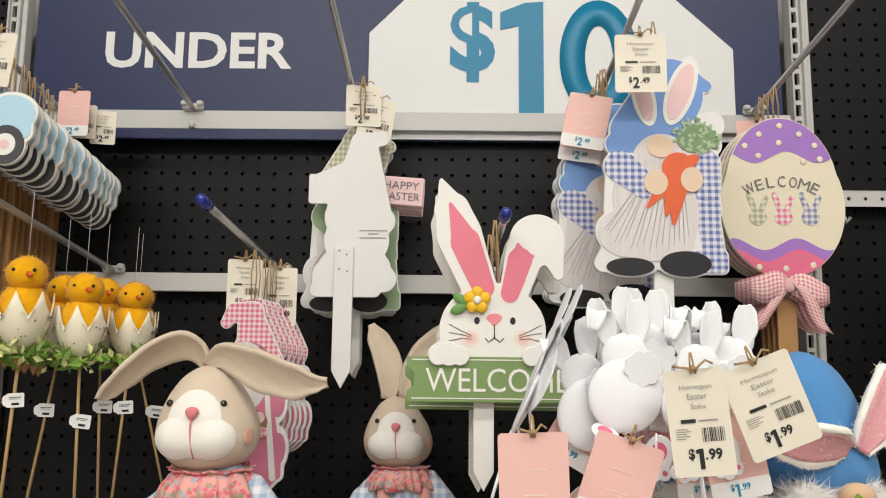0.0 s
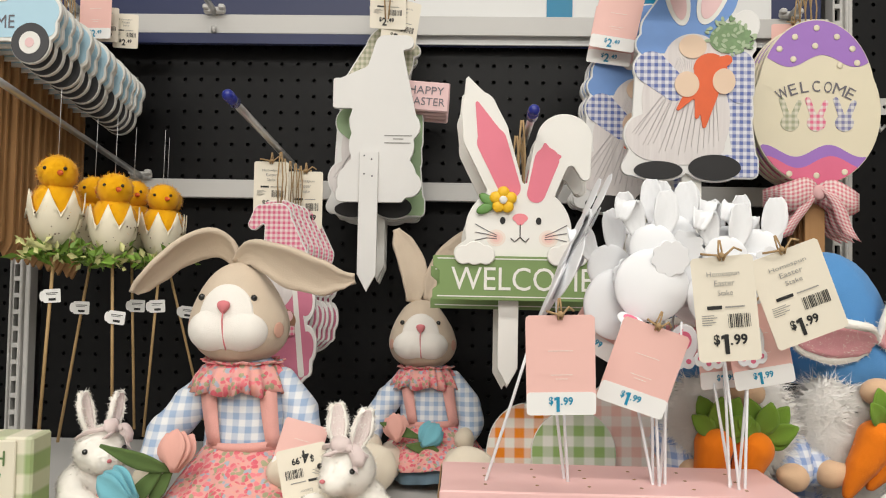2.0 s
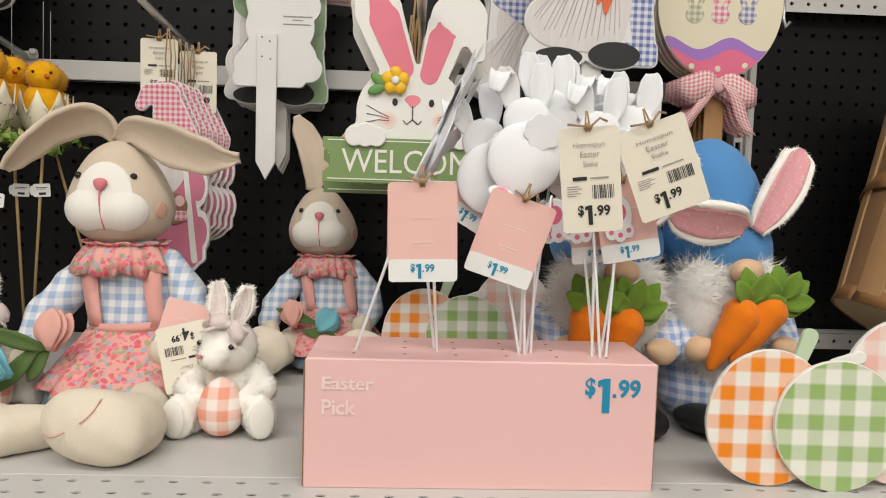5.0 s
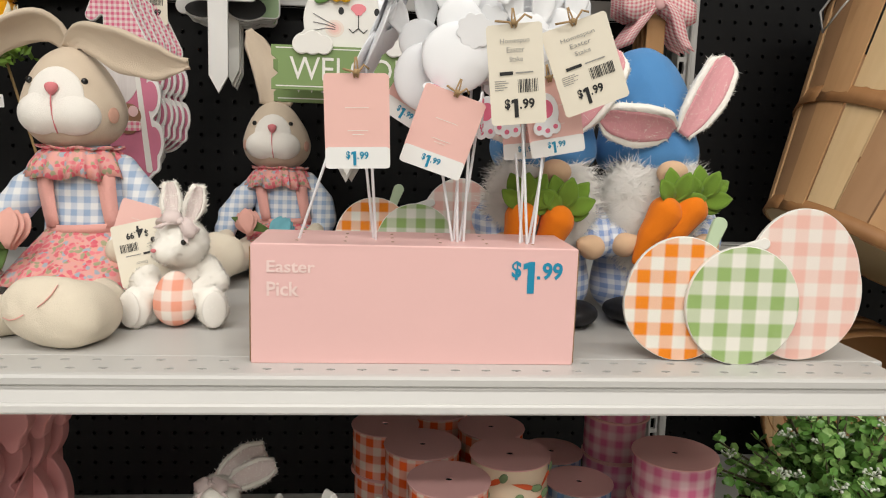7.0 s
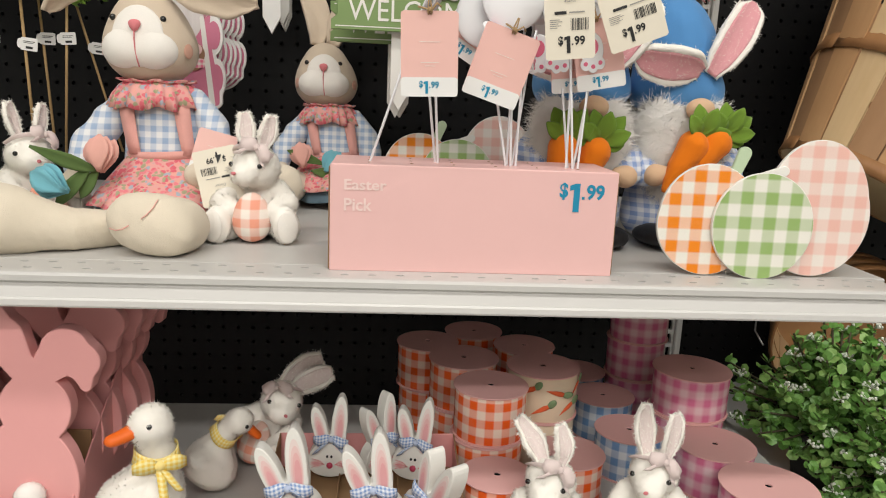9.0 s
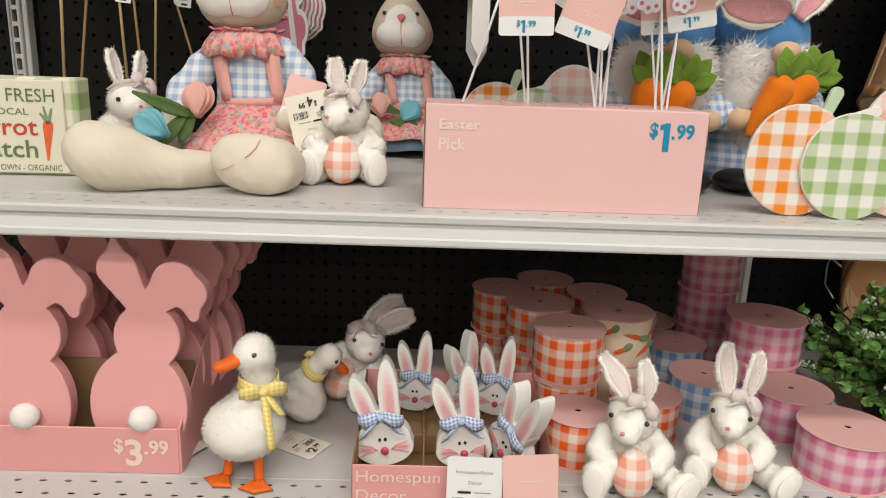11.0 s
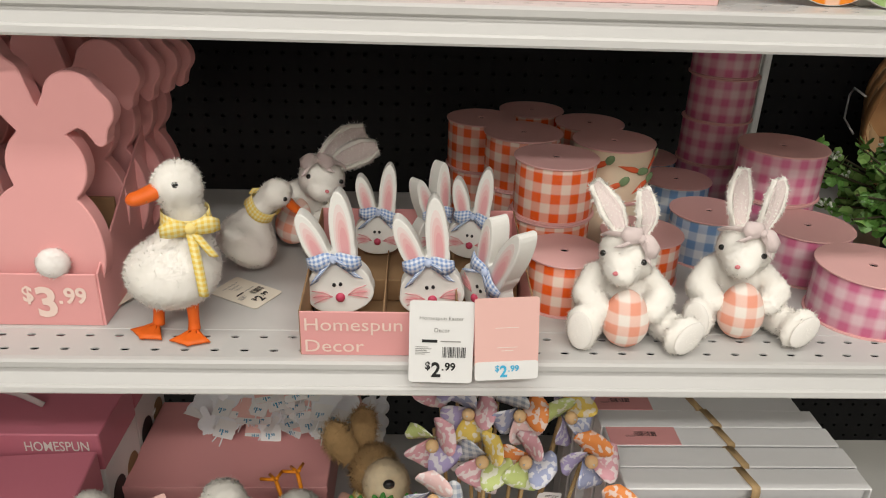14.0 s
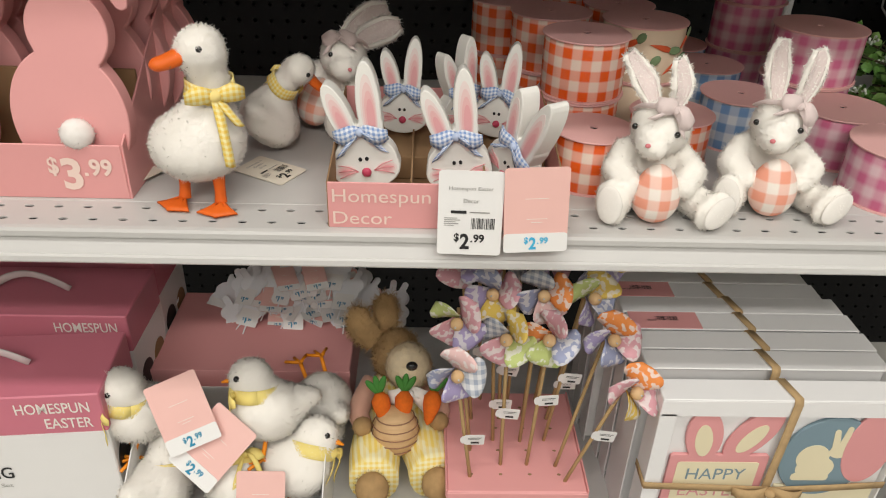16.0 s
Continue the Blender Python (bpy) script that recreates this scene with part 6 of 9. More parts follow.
def plush_rabbit(m, label, ears, feet, seed, pose_head=(0, -0.012, 0.078), turn=0.0, bow_side=1):
    """A small fluffy rabbit that hugs a checked egg; origin on the shelf, facing -y; turn: the way its head looks."""
    k = Kit()
    H = pose(*pose_head, 0, 0, turn)
    at = lambda x, y, z: tuple(H @ Vector((x, y, z)))
    shapes = [eb((0, 0.006, 0.034), (0.03, 0.027, 0.036)), eb(at(0, 0.002, 0), (0.0255, 0.0255, 0.0245)), eb(at(0, -0.018, -0.006), (0.0155, 0.019, 0.0135))]
    for sx in (-1, 1):
        shapes.append(limb([(sx * 0.024, 0.0, 0.052), (sx * 0.033, -0.018, 0.04), (sx * 0.024, -0.034, 0.034)], [0.011, 0.0135, 0.0105]))
    for (x, y, z), rot in feet:
        shapes.append(limb([(0.5 * x, 0.0, 0.016), (0.85 * x, 0.65 * y, 0.0155), (x, y * 0.92, z * 0.9)], [0.015, 0.0145, 0.0125]))
        shapes.append(eb((x, y, z), (0.0145, 0.0095, 0.0205), rot))
    soft(k, shapes, FURWHITE, 0.003, 0.006, 0.0011, seed)
    for rows, wide in ears:
        ear(k, [(*at(x, y, z), w) for x, y, z, w in rows], FURWHITE, FURGREY, 0.004, 0.45, wide)
    k.fur(17000, 0.0042, FURWHITE, 0.0005, seed, 0.2, only=[FURWHITE])
    for (x, y, z), rot in feet:
        c = pose(x, y, z, *rot) @ Vector((0, -0.0085, 0))
        k.ball(tuple(c), (0.0118, 0.003, 0.0175), TOYWHITE, rot, seg=16, rings=10)
    for sx in (-1, 1):
        k.ball(at(sx * 0.0182, -0.017, 0.004), 0.0027, BEAD, seg=12, rings=8)
    k.ball(at(0, -0.0372, -0.003), (0.0026, 0.0018, 0.002), TOYPINK, seg=8, rings=6)
    b0 = Kit()
    bow(b0, GAUZE, 0.0, 0.0, 0.0, 0.036, 0.016, 0.016, 0.004)
    B = H @ pose(bow_side * 0.013, -0.014, 0.0235, -20, bow_side * 24, bow_side * 20)
    k.add(b0.v, b0.f, GAUZE, B, True)
    k.tube([at(-0.0245, -0.002, 0.014), at(-0.016, -0.012, 0.0215), at(0.0, -0.016, 0.0245), at(0.016, -0.012, 0.0215), at(0.0245, -0.002, 0.014)], 0.0026, GAUZE, 10, flat=0.4)
    # stuffed egg with a gathered end
    k.ball((0.0, -0.038, 0.028), (0.0205, 0.0165, 0.0265), EGGCLOTH, (-8, 0, 0), seg=40, rings=28,
           squash=lambda x, y, z: (x * (1 - 0.13 * z) * (1 + 0.02 * math.sin(9 * math.atan2(x, y)) * z * z), y * (1 - 0.13 * z) * (1 + 0.02 * math.sin(9 * math.atan2(x, y)) * z * z), z))
    ob = k.make("plush_rabbit")
    ob.matrix_world = m
    return tagged(ob, label, "soft toy", "plush rabbits")


UPW = (1, 0.3, 0)
STAND = (([(-0.009, 0, 0.018, 0.005), (-0.014, 0.004, 0.034, 0.008), (-0.016, 0.006, 0.05, 0.0075), (-0.017, 0.006, 0.058, 0.003)], UPW), ([(0.008, 0, 0.018, 0.005), (0.013, 0.004, 0.034, 0.008), (0.016, 0.006, 0.048, 0.0075), (0.018, 0.006, 0.056, 0.003)], UPW))
SITFEET = (((-0.036, -0.044, 0.02), (0, 0, -20)), ((0.036, -0.044, 0.02), (0, 0, 20)))
plush_rabbit(pose(-0.112, 0.66, 1.2, 0, 0, 2), "small white plush rabbit with a coral checked egg", STAND, SITFEET, 3, turn=-28)
plush_rabbit(pose(-0.378, 0.70, 1.2, 0, 0, 58), "small white plush rabbit with a pink gauze bow", STAND, SITFEET, 4, turn=-20)

# double ticket beside the large rabbit
t = pink_ticket(pose(-0.158, 0.69, 1.312, -12, 0, 0) @ pose(0, 0, 0, 0, 14, 0), "4", "99", 0.045, 0.05, strung=False)
t = cream_ticket(pose(-0.142, 0.640, 1.238, -12, 0, 0) @ pose(0, 0, 0, 0, 166, 0), "4", "99", 0.047, 0.062, "Decor", strung=False)

# carrot patch block
SIGNPAPER = plain("cream_sign_face", (0.74, 0.69, 0.55), 0.55, 0, 150, 0.05, 0.05)
REDINK = plain("red_ink", (0.55, 0.06, 0.03), 0.5, 0, 100, 0.1, 0)
GREENINK = plain("green_ink", (0.12, 0.2, 0.07), 0.5, 0, 100, 0.1, 0)
GREENCHECK_F = checks("green_front_check", (0.3, 0.4, 0.17), (0.78, 0.74, 0.6), 0.036)
blk = thing("carrot_patch_block", pose(-0.475, 0.615, 1.2, 0, 0, 4), "cream farm fresh carrot patch block with green check edge", "block sign")
Kit().box((0, 0.02, 0.053), (0.158, 0.036, 0.105), GREENCHECK_F, bevel=0.002).make("block", blk)
face = Kit().box((-0.016, 0.0005, 0.053), (0.122, 0.003, 0.1), SIGNPAPER, bevel=0.001).make("sign_face", blk)
face.matrix_local = pose(0.02, 0, 0)
letters("FARM FRESH", -0.066, 0.036, 0.08, 0.094, GREENINK, face, -0.0012, 0.0)
letters("LOCAL", -0.03, 0.008, 0.066, 0.073, GREENINK, face, -0.0012, 0.0)
letters("Carrot", -0.066, 0.016, 0.044, 0.063, REDINK, face, -0.0012, 0.01)
letters("Patch", -0.05, 0.014, 0.02, 0.039, GREENINK, face, -0.0012, 0.01)
letters("PICK YOUR OWN - ORGANIC", -0.07, 0.038, 0.006, 0.0125, GREENINK, face, -0.0012, 0.0)
k = Kit()
paint(k, [cap(0.027, 0.055, 0.024, 0.018, 0.0055, 0.001)], -0.0012, CARROT, 0.0005, 0.001)
paint(k, [cap(0.027, 0.058, 0.024, 0.075, 0.002, 0.001), cap(0.028, 0.058, 0.032, 0.073, 0.002, 0.001), cap(0.027, 0.058, 0.02, 0.068, 0.002, 0.001)], -0.0012, FROND, 0.0005, 0.001)
k.make("printed_carrot", face)

# box of garden picks
pk = thing("pick_box", pose(0.115, 0.51, 1.2, 0, 0, 0.3), "pale pink cardboard box of easter picks", "display box")
BX, BD, BH = 0.27, 0.088, 0.1
fp = Kit().box((0, 0.0006, BH / 2), (BX, 0.0016, BH), BOXPALE, bevel=0.0006).make("front_panel", pk)
Kit().box((0, BD, BH / 2), (BX, 0.0016, BH), BOXPALE, bevel=0.0006).make("back_panel", pk)
for sx in (-1, 1):
    Kit().box((sx * (BX / 2 + 0.0008), BD / 2 + 0.001, BH / 2 - 0.001), (0.0014, BD - 0.003, BH - 0.004), KRAFT, bevel=0.0004).make("side_panel", pk)
Kit().box((0, BD / 2, BH - 0.0005), (BX - 0.001, BD - 0.003, 0.0016), BOXPALE, bevel=0.0005).make("top_panel", pk)
Kit().box((0, BD / 2, 0.0012), (BX - 0.004, BD - 0.004, 0.002), KRAFT, bevel=0.0005).make("bottom_panel", pk)
letters("Easter", -0.122, -0.083, 0.0765, 0.0865, FAINTINK, fp, -0.0004, 0.02, "product_lettering")
letters("Pick", -0.122, -0.096, 0.057, 0.069, FAINTINK, fp, -0.0004, 0.02, "product_lettering")
price("1", "99", 0.079, 0.062, 0.027, TEALINK, fp, -0.0004)
k = Kit()
for i in range(3):
    for j in range(6):
        k.ball((-0.1 + 0.04 * j, 0.02 + 0.024 * i, BH + 0.0004), (0.0016, 0.0016, 0.0004), KRAFT, seg=8, rings=4)
k.make("stick_hole", pk)

# picks: white sticks that carry rabbit cut-outs seen from behind
METALWHITE = plain("white_enamel", (0.82, 0.83, 0.85), 0.55, 0, 150, 0.05, 0.03, 10)
DOTPINK = plain("glitter_pink", (0.8, 0.17, 0.28), 0.5, 0, 900, 0.3, 0.3, 60)


def rabbit_pick(base, body, turn=0.0, tilt=0.0, paws=(), group="rabbit garden picks", flop=1, lean=0.0, flat=0.7):
    """A domed white rabbit seen from behind, on a thin stick; base: where the stick enters the box, body: the rabbit's middle."""
    b, c = Vector(base), Vector(body)
    p = thing("rabbit_pick", Matrix.Translation(b), "white enamel rabbit garden pick on a thin stick", "garden pick", group)
    M = Matrix.Translation(c - b) @ pose(0, 0, 0, 0, lean, 0) @ pose(0, 0, 0, 0, tilt, turn) @ Matrix.Diagonal((1, flat, 1, 1))
    foot = M @ Vector((0, 0.004, -0.022))
    d = foot.normalized()
    Kit().tube([d * -0.08, foot * 0.5 + Vector((0.0008, 0, 0)), foot], 0.00125, METALWHITE, 8).make("stick", p)
    k = Kit().ball((0, 0, 0), (0.0305, 0.0085, 0.0295), METALWHITE, seg=28, rings=16)
    o = k.make("body_plate", p)
    o.matrix_local = M
    k = Kit().ball((0.002, 0.006, 0.031), (0.02, 0.006, 0.019), METALWHITE, seg=20, rings=12)
    o = k.make("head_plate", p)
    o.matrix_local = M
    for rows in (([(-0.010, 0.006, 0.042, 0.006), (-0.015, 0.005, 0.056, 0.0095), (-0.019, 0.002, 0.066, 0.009), (-0.024, -0.006, 0.064, 0.0085), (-0.027, -0.008, 0.052, 0.005)] if flop else [(-0.010, 0.006, 0.042, 0.006), (-0.014, 0.005, 0.058, 0.0095), (-0.016, 0.004, 0.072, 0.008), (-0.016, 0.004, 0.078, 0.003)]),
                 [(0.010, 0.006, 0.042, 0.006), (0.012, 0.005, 0.056, 0.010), (0.012, 0.004, 0.07, 0.009), (0.011, 0.004, 0.077, 0.004)]):
        k = Kit()
        ear(k, rows, METALWHITE, None, 0.0012, 0.3, (1, 0.05, 0))
        o = k.make("ear_plate", p)
        o.matrix_local = M
    tail = [el(0.0112 * math.cos(0.698 * q), 0.0105 * math.sin(0.698 * q), 0.0046, 0.0046) for q in range(9)] + [el(0, 0, 0.0118, 0.011)]
    k = Kit().slab(outline(tail, step=0.0013), -0.0012, 0.0006, METALWHITE, chamfer=0.0005)
    o = k.make("scalloped_tail", p)
    o.matrix_local = M @ pose(0.013, -0.0095, 0.022, 8, 10, 0)
    for (x, z), rx, ry, rz in paws:
        k = Kit()
        sole = [el(0, 0, 0.0115, 0.0165), el(-0.0075, -0.013, 0.005, 0.006), el(0, -0.0165, 0.005, 0.005), el(0.0075, -0.013, 0.005, 0.006)]
        k.slab(outline(sole, step=0.0013), -0.0018, 0.0, METALWHITE)
        paint(k, [el(0, 0.003, 0.0062, 0.0078)], -0.0018, DOTPINK, 0.0005, 0.001)
        for dx, dz in ((-0.0075, -0.0125), (0, -0.0155), (0.0075, -0.0125)):
            paint(k, [el(dx, dz, 0.0021, 0.0021)], -0.0018, DOTPINK, 0.0005, 0.0007)
        o = k.make("paw", p)
        o.matrix_local = M @ pose(x, -0.0125, z, rx, ry, rz)
    return p


TOPZ = 1.3
B1, B2 = (0.150, 0.538, TOPZ), (0.210, 0.534, TOPZ)
off = lambda b, dx, dy: (b[0] + dx, b[1] + dy, b[2])
rabbit_pick(B1, (0.146, 0.55, 1.456), 4, 0, (((-0.019, -0.029), -62, 12, 10), ((-0.014, -0.046), 6, 4, 0), ((0.02, -0.044), 4, -6, 70)))
rabbit_pick(off(B1, -0.004, 0.004), (0.122, 0.566, 1.44), 16, -14)
rabbit_pick(off(B1, 0.006, 0.006), (0.162, 0.568, 1.466), -12, 3, (((0.016, -0.056), 6, 8, 0),), flop=0)
rabbit_pick(off(B1, 0.003, 0.010), (0.176, 0.584, 1.466), 20, 2, flop=0)
rabbit_pick(off(B1, -0.002, 0.012), (0.152, 0.588, 1.46), -24, -4, flop=0)
rabbit_pick(B2, (0.205, 0.556, 1.448), 8, 3, (((-0.012, -0.038), 6, 4, 0), ((0.02, -0.034), 2, -12, 0)))
rabbit_pick(off(B2, 0.006, 0.004), (0.232, 0.568, 1.455), -8, 6, (((0.006, -0.032), 4, -6, 0),))
rabbit_pick(off(B2, -0.005, 0.006), (0.214, 0.580, 1.458), 14, 4)
rabbit_pick(off(B2, 0.003, 0.010), (0.244, 0.588, 1.446), 26, 10)
rabbit_pick(off(B2, -0.002, 0.012), (0.198, 0.592, 1.452), -18, -3, flop=0)
# those seen from the edge, leaning over
rabbit_pick((0.015, 0.541, TOPZ), (0.066, 0.552, 1.448), 84, 0, lean=24, flat=0.3)
rabbit_pick((0.080, 0.544, TOPZ), (0.078, 0.545, 1.47), 97, 0, flop=0, lean=22, flat=0.25)
rabbit_pick((0.078, 0.552, TOPZ), (0.072, 0.560, 1.452), 78, 0, flop=0, lean=27, flat=0.25)
pink_ticket(pose(0.064, 0.478, 1.4345, 3, 0, 0) @ pose(0, 0, 0, 0, -2, 0), "1", "99", 0.049, 0.071)
pink_ticket(pose(0.133, 0.568, 1.458, 4, 0, 0) @ pose(0, 0, 0, 0, 31, 0), "1", "99", 0.045, 0.066)
pink_ticket(pose(0.144, 0.522, 1.425, 4, 0, 0) @ pose(0, 0, 0, 0, 18, 0), "1", "99", 0.053, 0.067)
pink_ticket(pose(0.208, 0.572, 1.434, 2, 0, 0) @ pose(0, 0, 0, 0, -6, 0), "1", "99", 0.042, 0.062)
pink_ticket(pose(0.226, 0.552, 1.442, 2, 0, 0) @ pose(0, 0, 0, 0, -11, 0), "1", "99", 0.048, 0.066)
cream_ticket(pose(0.185, 0.503, 1.479, 4, 0, -10) @ pose(0, 0, 0, 0, -6, 0), "1", "99", 0.044, 0.078)
cream_ticket(pose(0.236, 0.52, 1.485, 4, 0, 0) @ pose(0, 0, 0, 0, -22, 0), "1", "99", 0.056, 0.072)


# blue plush gnomes with carrots
def blue_gnome(m, label, seed, carrots):
    """A plush gnome, one mesh; origin on the shelf under it, facing -y."""
    k = Kit()
    soft(k, [eb((0, 0, 0.07), (0.052, 0.043, 0.075)), eb((0, -0.002, 0.03), (0.055, 0.046, 0.036))], GNOMESHIRT, 0.004, 0.02, 0.0009, seed)
    for sx in (-1, 1):
        soft(k, [limb([(sx * 0.042, 0.0, 0.128), (sx * 0.057, -0.02, 0.103), (sx * 0.052, -0.045, 0.086)], [0.015, 0.019, 0.017])], GNOMESHIRT, 0.0035, 0.01, 0.001, seed + 2)
        soft(k, [eb((sx * 0.045, -0.06, 0.083), (0.0135, 0.014, 0.013)), eb((sx * 0.034, -0.067, 0.087), (0.007, 0.007, 0.007))], GNOMESKIN, 0.003, 0.006)
        soft(k, [eb((sx * 0.032, -0.055, 0.013), (0.025, 0.034, 0.0125), (0, 0, sx * -18))], BOOT, 0.0035, 0.01, 0.0008, seed)
    # long beard in falling tufts
    soft(k, [eb((0, -0.032, 0.118), (0.04, 0.02, 0.05)), eb((-0.01, -0.036, 0.082), (0.028, 0.015, 0.035)), eb((-0.034, -0.034, 0.122), (0.026, 0.02, 0.046)), eb((0.03, -0.034, 0.125), (0.02, 0.018, 0.04))], BEARDFUR, 0.004, 0.012, 0.0012, seed)
    k.fur(15000, 0.02, BEARDFUR, 0.0005, seed, 0.5, only=[BEARDFUR])
    k.ball((0.004, -0.058, 0.158), (0.0165, 0.013, 0.013), GNOMESKIN, seg=18, rings=12)
    # tall soft hat pulled low
    soft(k, [eb((0, 0.0, 0.178), (0.057, 0.049, 0.036)), eb((-0.003, 0.004, 0.225), (0.049, 0.044, 0.05)), eb((-0.01, 0.008, 0.262), (0.03, 0.03, 0.03))], GNOMEBLUE, 0.004, 0.03, 0.0014, seed + 4, within=lambda X, Y, Z: 0.162 + 0.0035 * np.sin(45 * X) - Z)
    for rows, wide in (([(0.004, -0.05, 0.2, 0.009), (-0.012, -0.057, 0.204, 0.018), (-0.036, -0.06, 0.205, 0.0225), (-0.06, -0.058, 0.209, 0.018), (-0.078, -0.054, 0.216, 0.005)], (0.15, -0.5, 0.85)),
                       ([(0.018, -0.046, 0.198, 0.008), (0.03, -0.05, 0.218, 0.0155), (0.045, -0.05, 0.244, 0.0195), (0.058, -0.046, 0.268, 0.0155), (0.064, -0.042, 0.28, 0.004)], (0.85, -0.1, -0.5))):
        ear(k, rows, FURWHITE, EARCLOTH, 0.006, 0.32, wide)
    k.fur(3500, 0.0045, FURWHITE, 0.00035, seed + 5, only=[FURWHITE])
    # stuffed felt carrots with cut leaves
    for x, z, a in carrots:
        M = pose(x, -0.074, z, 0, a, 0)
        at = lambda *p: tuple(M @ Vector(p))
        soft(k, [limb([at(0, 0, -0.05), at(0, 0, -0.02), at(0, 0, 0.006)], [0.005, 0.0135, 0.0175])], CARROTFELT, 0.003, 0.01, 0.0007, seed + 8)
        for s, L, w, dy in ((-62, 0.03, 0.0085, -0.006), (-34, 0.038, 0.0095, 0.004), (-8, 0.036, 0.010, -0.008), (20, 0.04, 0.0095, 0.003), (46, 0.034, 0.009, -0.006), (70, 0.027, 0.008, 0.002)):
            felt_leaf(k, at(0, 0, 0.016), at(L * math.sin(radians(s)), dy - 0.006, 0.016 + L * math.cos(radians(s))), w, LEAFFELT, 0.006)
    ob = k.make("plush_gnome")
    ob.matrix_world = m
    return tagged(ob, label, "soft toy", "plush gnomes")


blue_gnome(pose(0.258, 0.705, 1.2, 0, 0, -4), "blue plush gnome with two orange felt carrots", 11, ((-0.03, 0.106, 10), (0.004, 0.104, 20)))
blue_gnome(pose(0.376, 0.71, 1.2, -2, 0, 4), "blue plush gnome with rabbit ears and a felt carrot", 12, ((-0.012, 0.112, 30), (0.014, 0.116, 36)))

# painted wooden eggs, stood up as a set
CHO = checks("orange_egg_check", (0.85, 0.25, 0.015), (0.84, 0.81, 0.74), 0.0232)
CHG = checks("green_egg_check", (0.31, 0.46, 0.16), (0.84, 0.82, 0.75), 0.0245)
CHP = checks("pink_egg_check", (0.84, 0.5, 0.43), (0.85, 0.78, 0.72), 0.024)
STEMGREEN = plain("pale_green_leaf", (0.5, 0.62, 0.42), 0.55, 0, 120, 0.08, 0.05)


def egg_set(m, label):
    s = thing("checked_egg_trio", m, label, "wooden decoration", "checked egg trios")
    for nm, shapes, y, mat in (("pink_egg", [el(0.058, 0.07, 0.053, 0.068), el(0.058, 0.062, 0.0555, 0.06)], 0.012, CHP), ("orange_egg", [el(-0.052, 0.056, 0.05, 0.055), el(-0.052, 0.052, 0.051, 0.05)], 0.006, CHO),
                               ("green_egg", [el(0.0, 0.052, 0.0505, 0.0525)], 0.0, CHG)):
        Kit().slab(outline(shapes), y - 0.005, y, mat, edge=MDFWHITE).make(nm, s)
    Kit().slab(outline([cap(-0.03, 0.1, -0.022, 0.122, 0.005, 0.0065)], step=0.002), 0.002, 0.007, STEMGREEN).make("leaf_stem", s)
    Kit().slab(outline([cap(0.0, 0.1, 0.02, 0.106, 0.004, 0.005)], step=0.002), 0.004, 0.009, MDFWHITE).make("leaf_stem", s)
    Kit().box((0, 0.028, 0.004), (0.05, 0.03, 0.008), MDFWHITE).make("foot_block", s)
    return s


egg_set(pose(0.400, 0.520, 1.2, -2, 0, -2), "wooden egg trio in orange, green and pink check")
egg_set(pose(0.128, 0.84, 1.2, -4, 0, 3), "wooden egg trio in gingham check, behind the pink box")


# ---- middle shelf ----
Z2 = SHELF[2][0]
DUSTPINK = plain("dusty_pink_board", (0.8, 0.38, 0.37), 0.55, 0, 200, 0.06, 0.06, 10)
POMPOM = plush("white_pompom", (0.88, 0.84, 0.8))

disp = thing("rabbit_display_tray", pose(-0.392, 0.497, Z2), "pink cardboard display tray with a sloping side", "display tray")
Kit().box((0, 0, 0.026), (0.252, 0.002, 0.052), BOXPINK, bevel=0.0008).make("front_panel", disp)
for sx in (-1, 1):
    Kit().slab([(0.0, 0.0), (0.225, 0.0), (0.225, 0.175), (0.2, 0.17), (0.0, 0.052)], -0.001, 0.001, BOXPINK, Matrix(((0, 1, 0, sx * 0.127), (1, 0, 0, 0), (0, 0, 1, 0), (0, 0, 0, 1)))).make("side_panel", disp)
Kit().box((0, 0.226, 0.088), (0.252, 0.002, 0.176), BOXPINK, bevel=0.0008).make("back_panel", disp)
Kit().box((0, 0.112, 0.0015), (0.25, 0.22, 0.002), KRAFT, bevel=0.0004).make("tray_floor", disp)
Kit().box((0, 0.072, 0.05), (0.246, 0.004, 0.094), KRAFT, bevel=0.0006).make("divider", disp)
price("3", "99", 0.06, 0.009, 0.031, TRAYINK, disp, -0.0015)


def board_rabbit(m):
    r = thing("board_rabbit", m, "thick dusty pink wooden rabbit with a white pompom tail", "wooden decoration", "pink wooden rabbits")
    shape = [el(-0.006, 0.066, 0.05, 0.063), el(0.006, 0.142, 0.0335, 0.036), cap(0.001, 0.172, -0.02, 0.213, 0.011, 0.0205), cap(-0.02, 0.213, -0.0215, 0.242, 0.019, 0.004),
             cap(0.008, 0.172, 0.036, 0.2, 0.011, 0.023), cap(0.036, 0.2, 0.05, 0.19, 0.023, 0.0185), cap(0.05, 0.19, 0.054, 0.166, 0.0165, 0.006)]
    Kit().slab(outline(shape, step=0.0025), -0.018, 0.0, DUSTPINK, chamfer=0.001).make("rabbit_board", r)
    k = Kit().ball((0, -0.024, 0.056), (0.0145, 0.012, 0.0135), POMPOM, seg=18, rings=12)
    k.fur(500, 0.004, POMPOM, 0.0004, 2)
    k.make("pompom_tail", r)
    return r


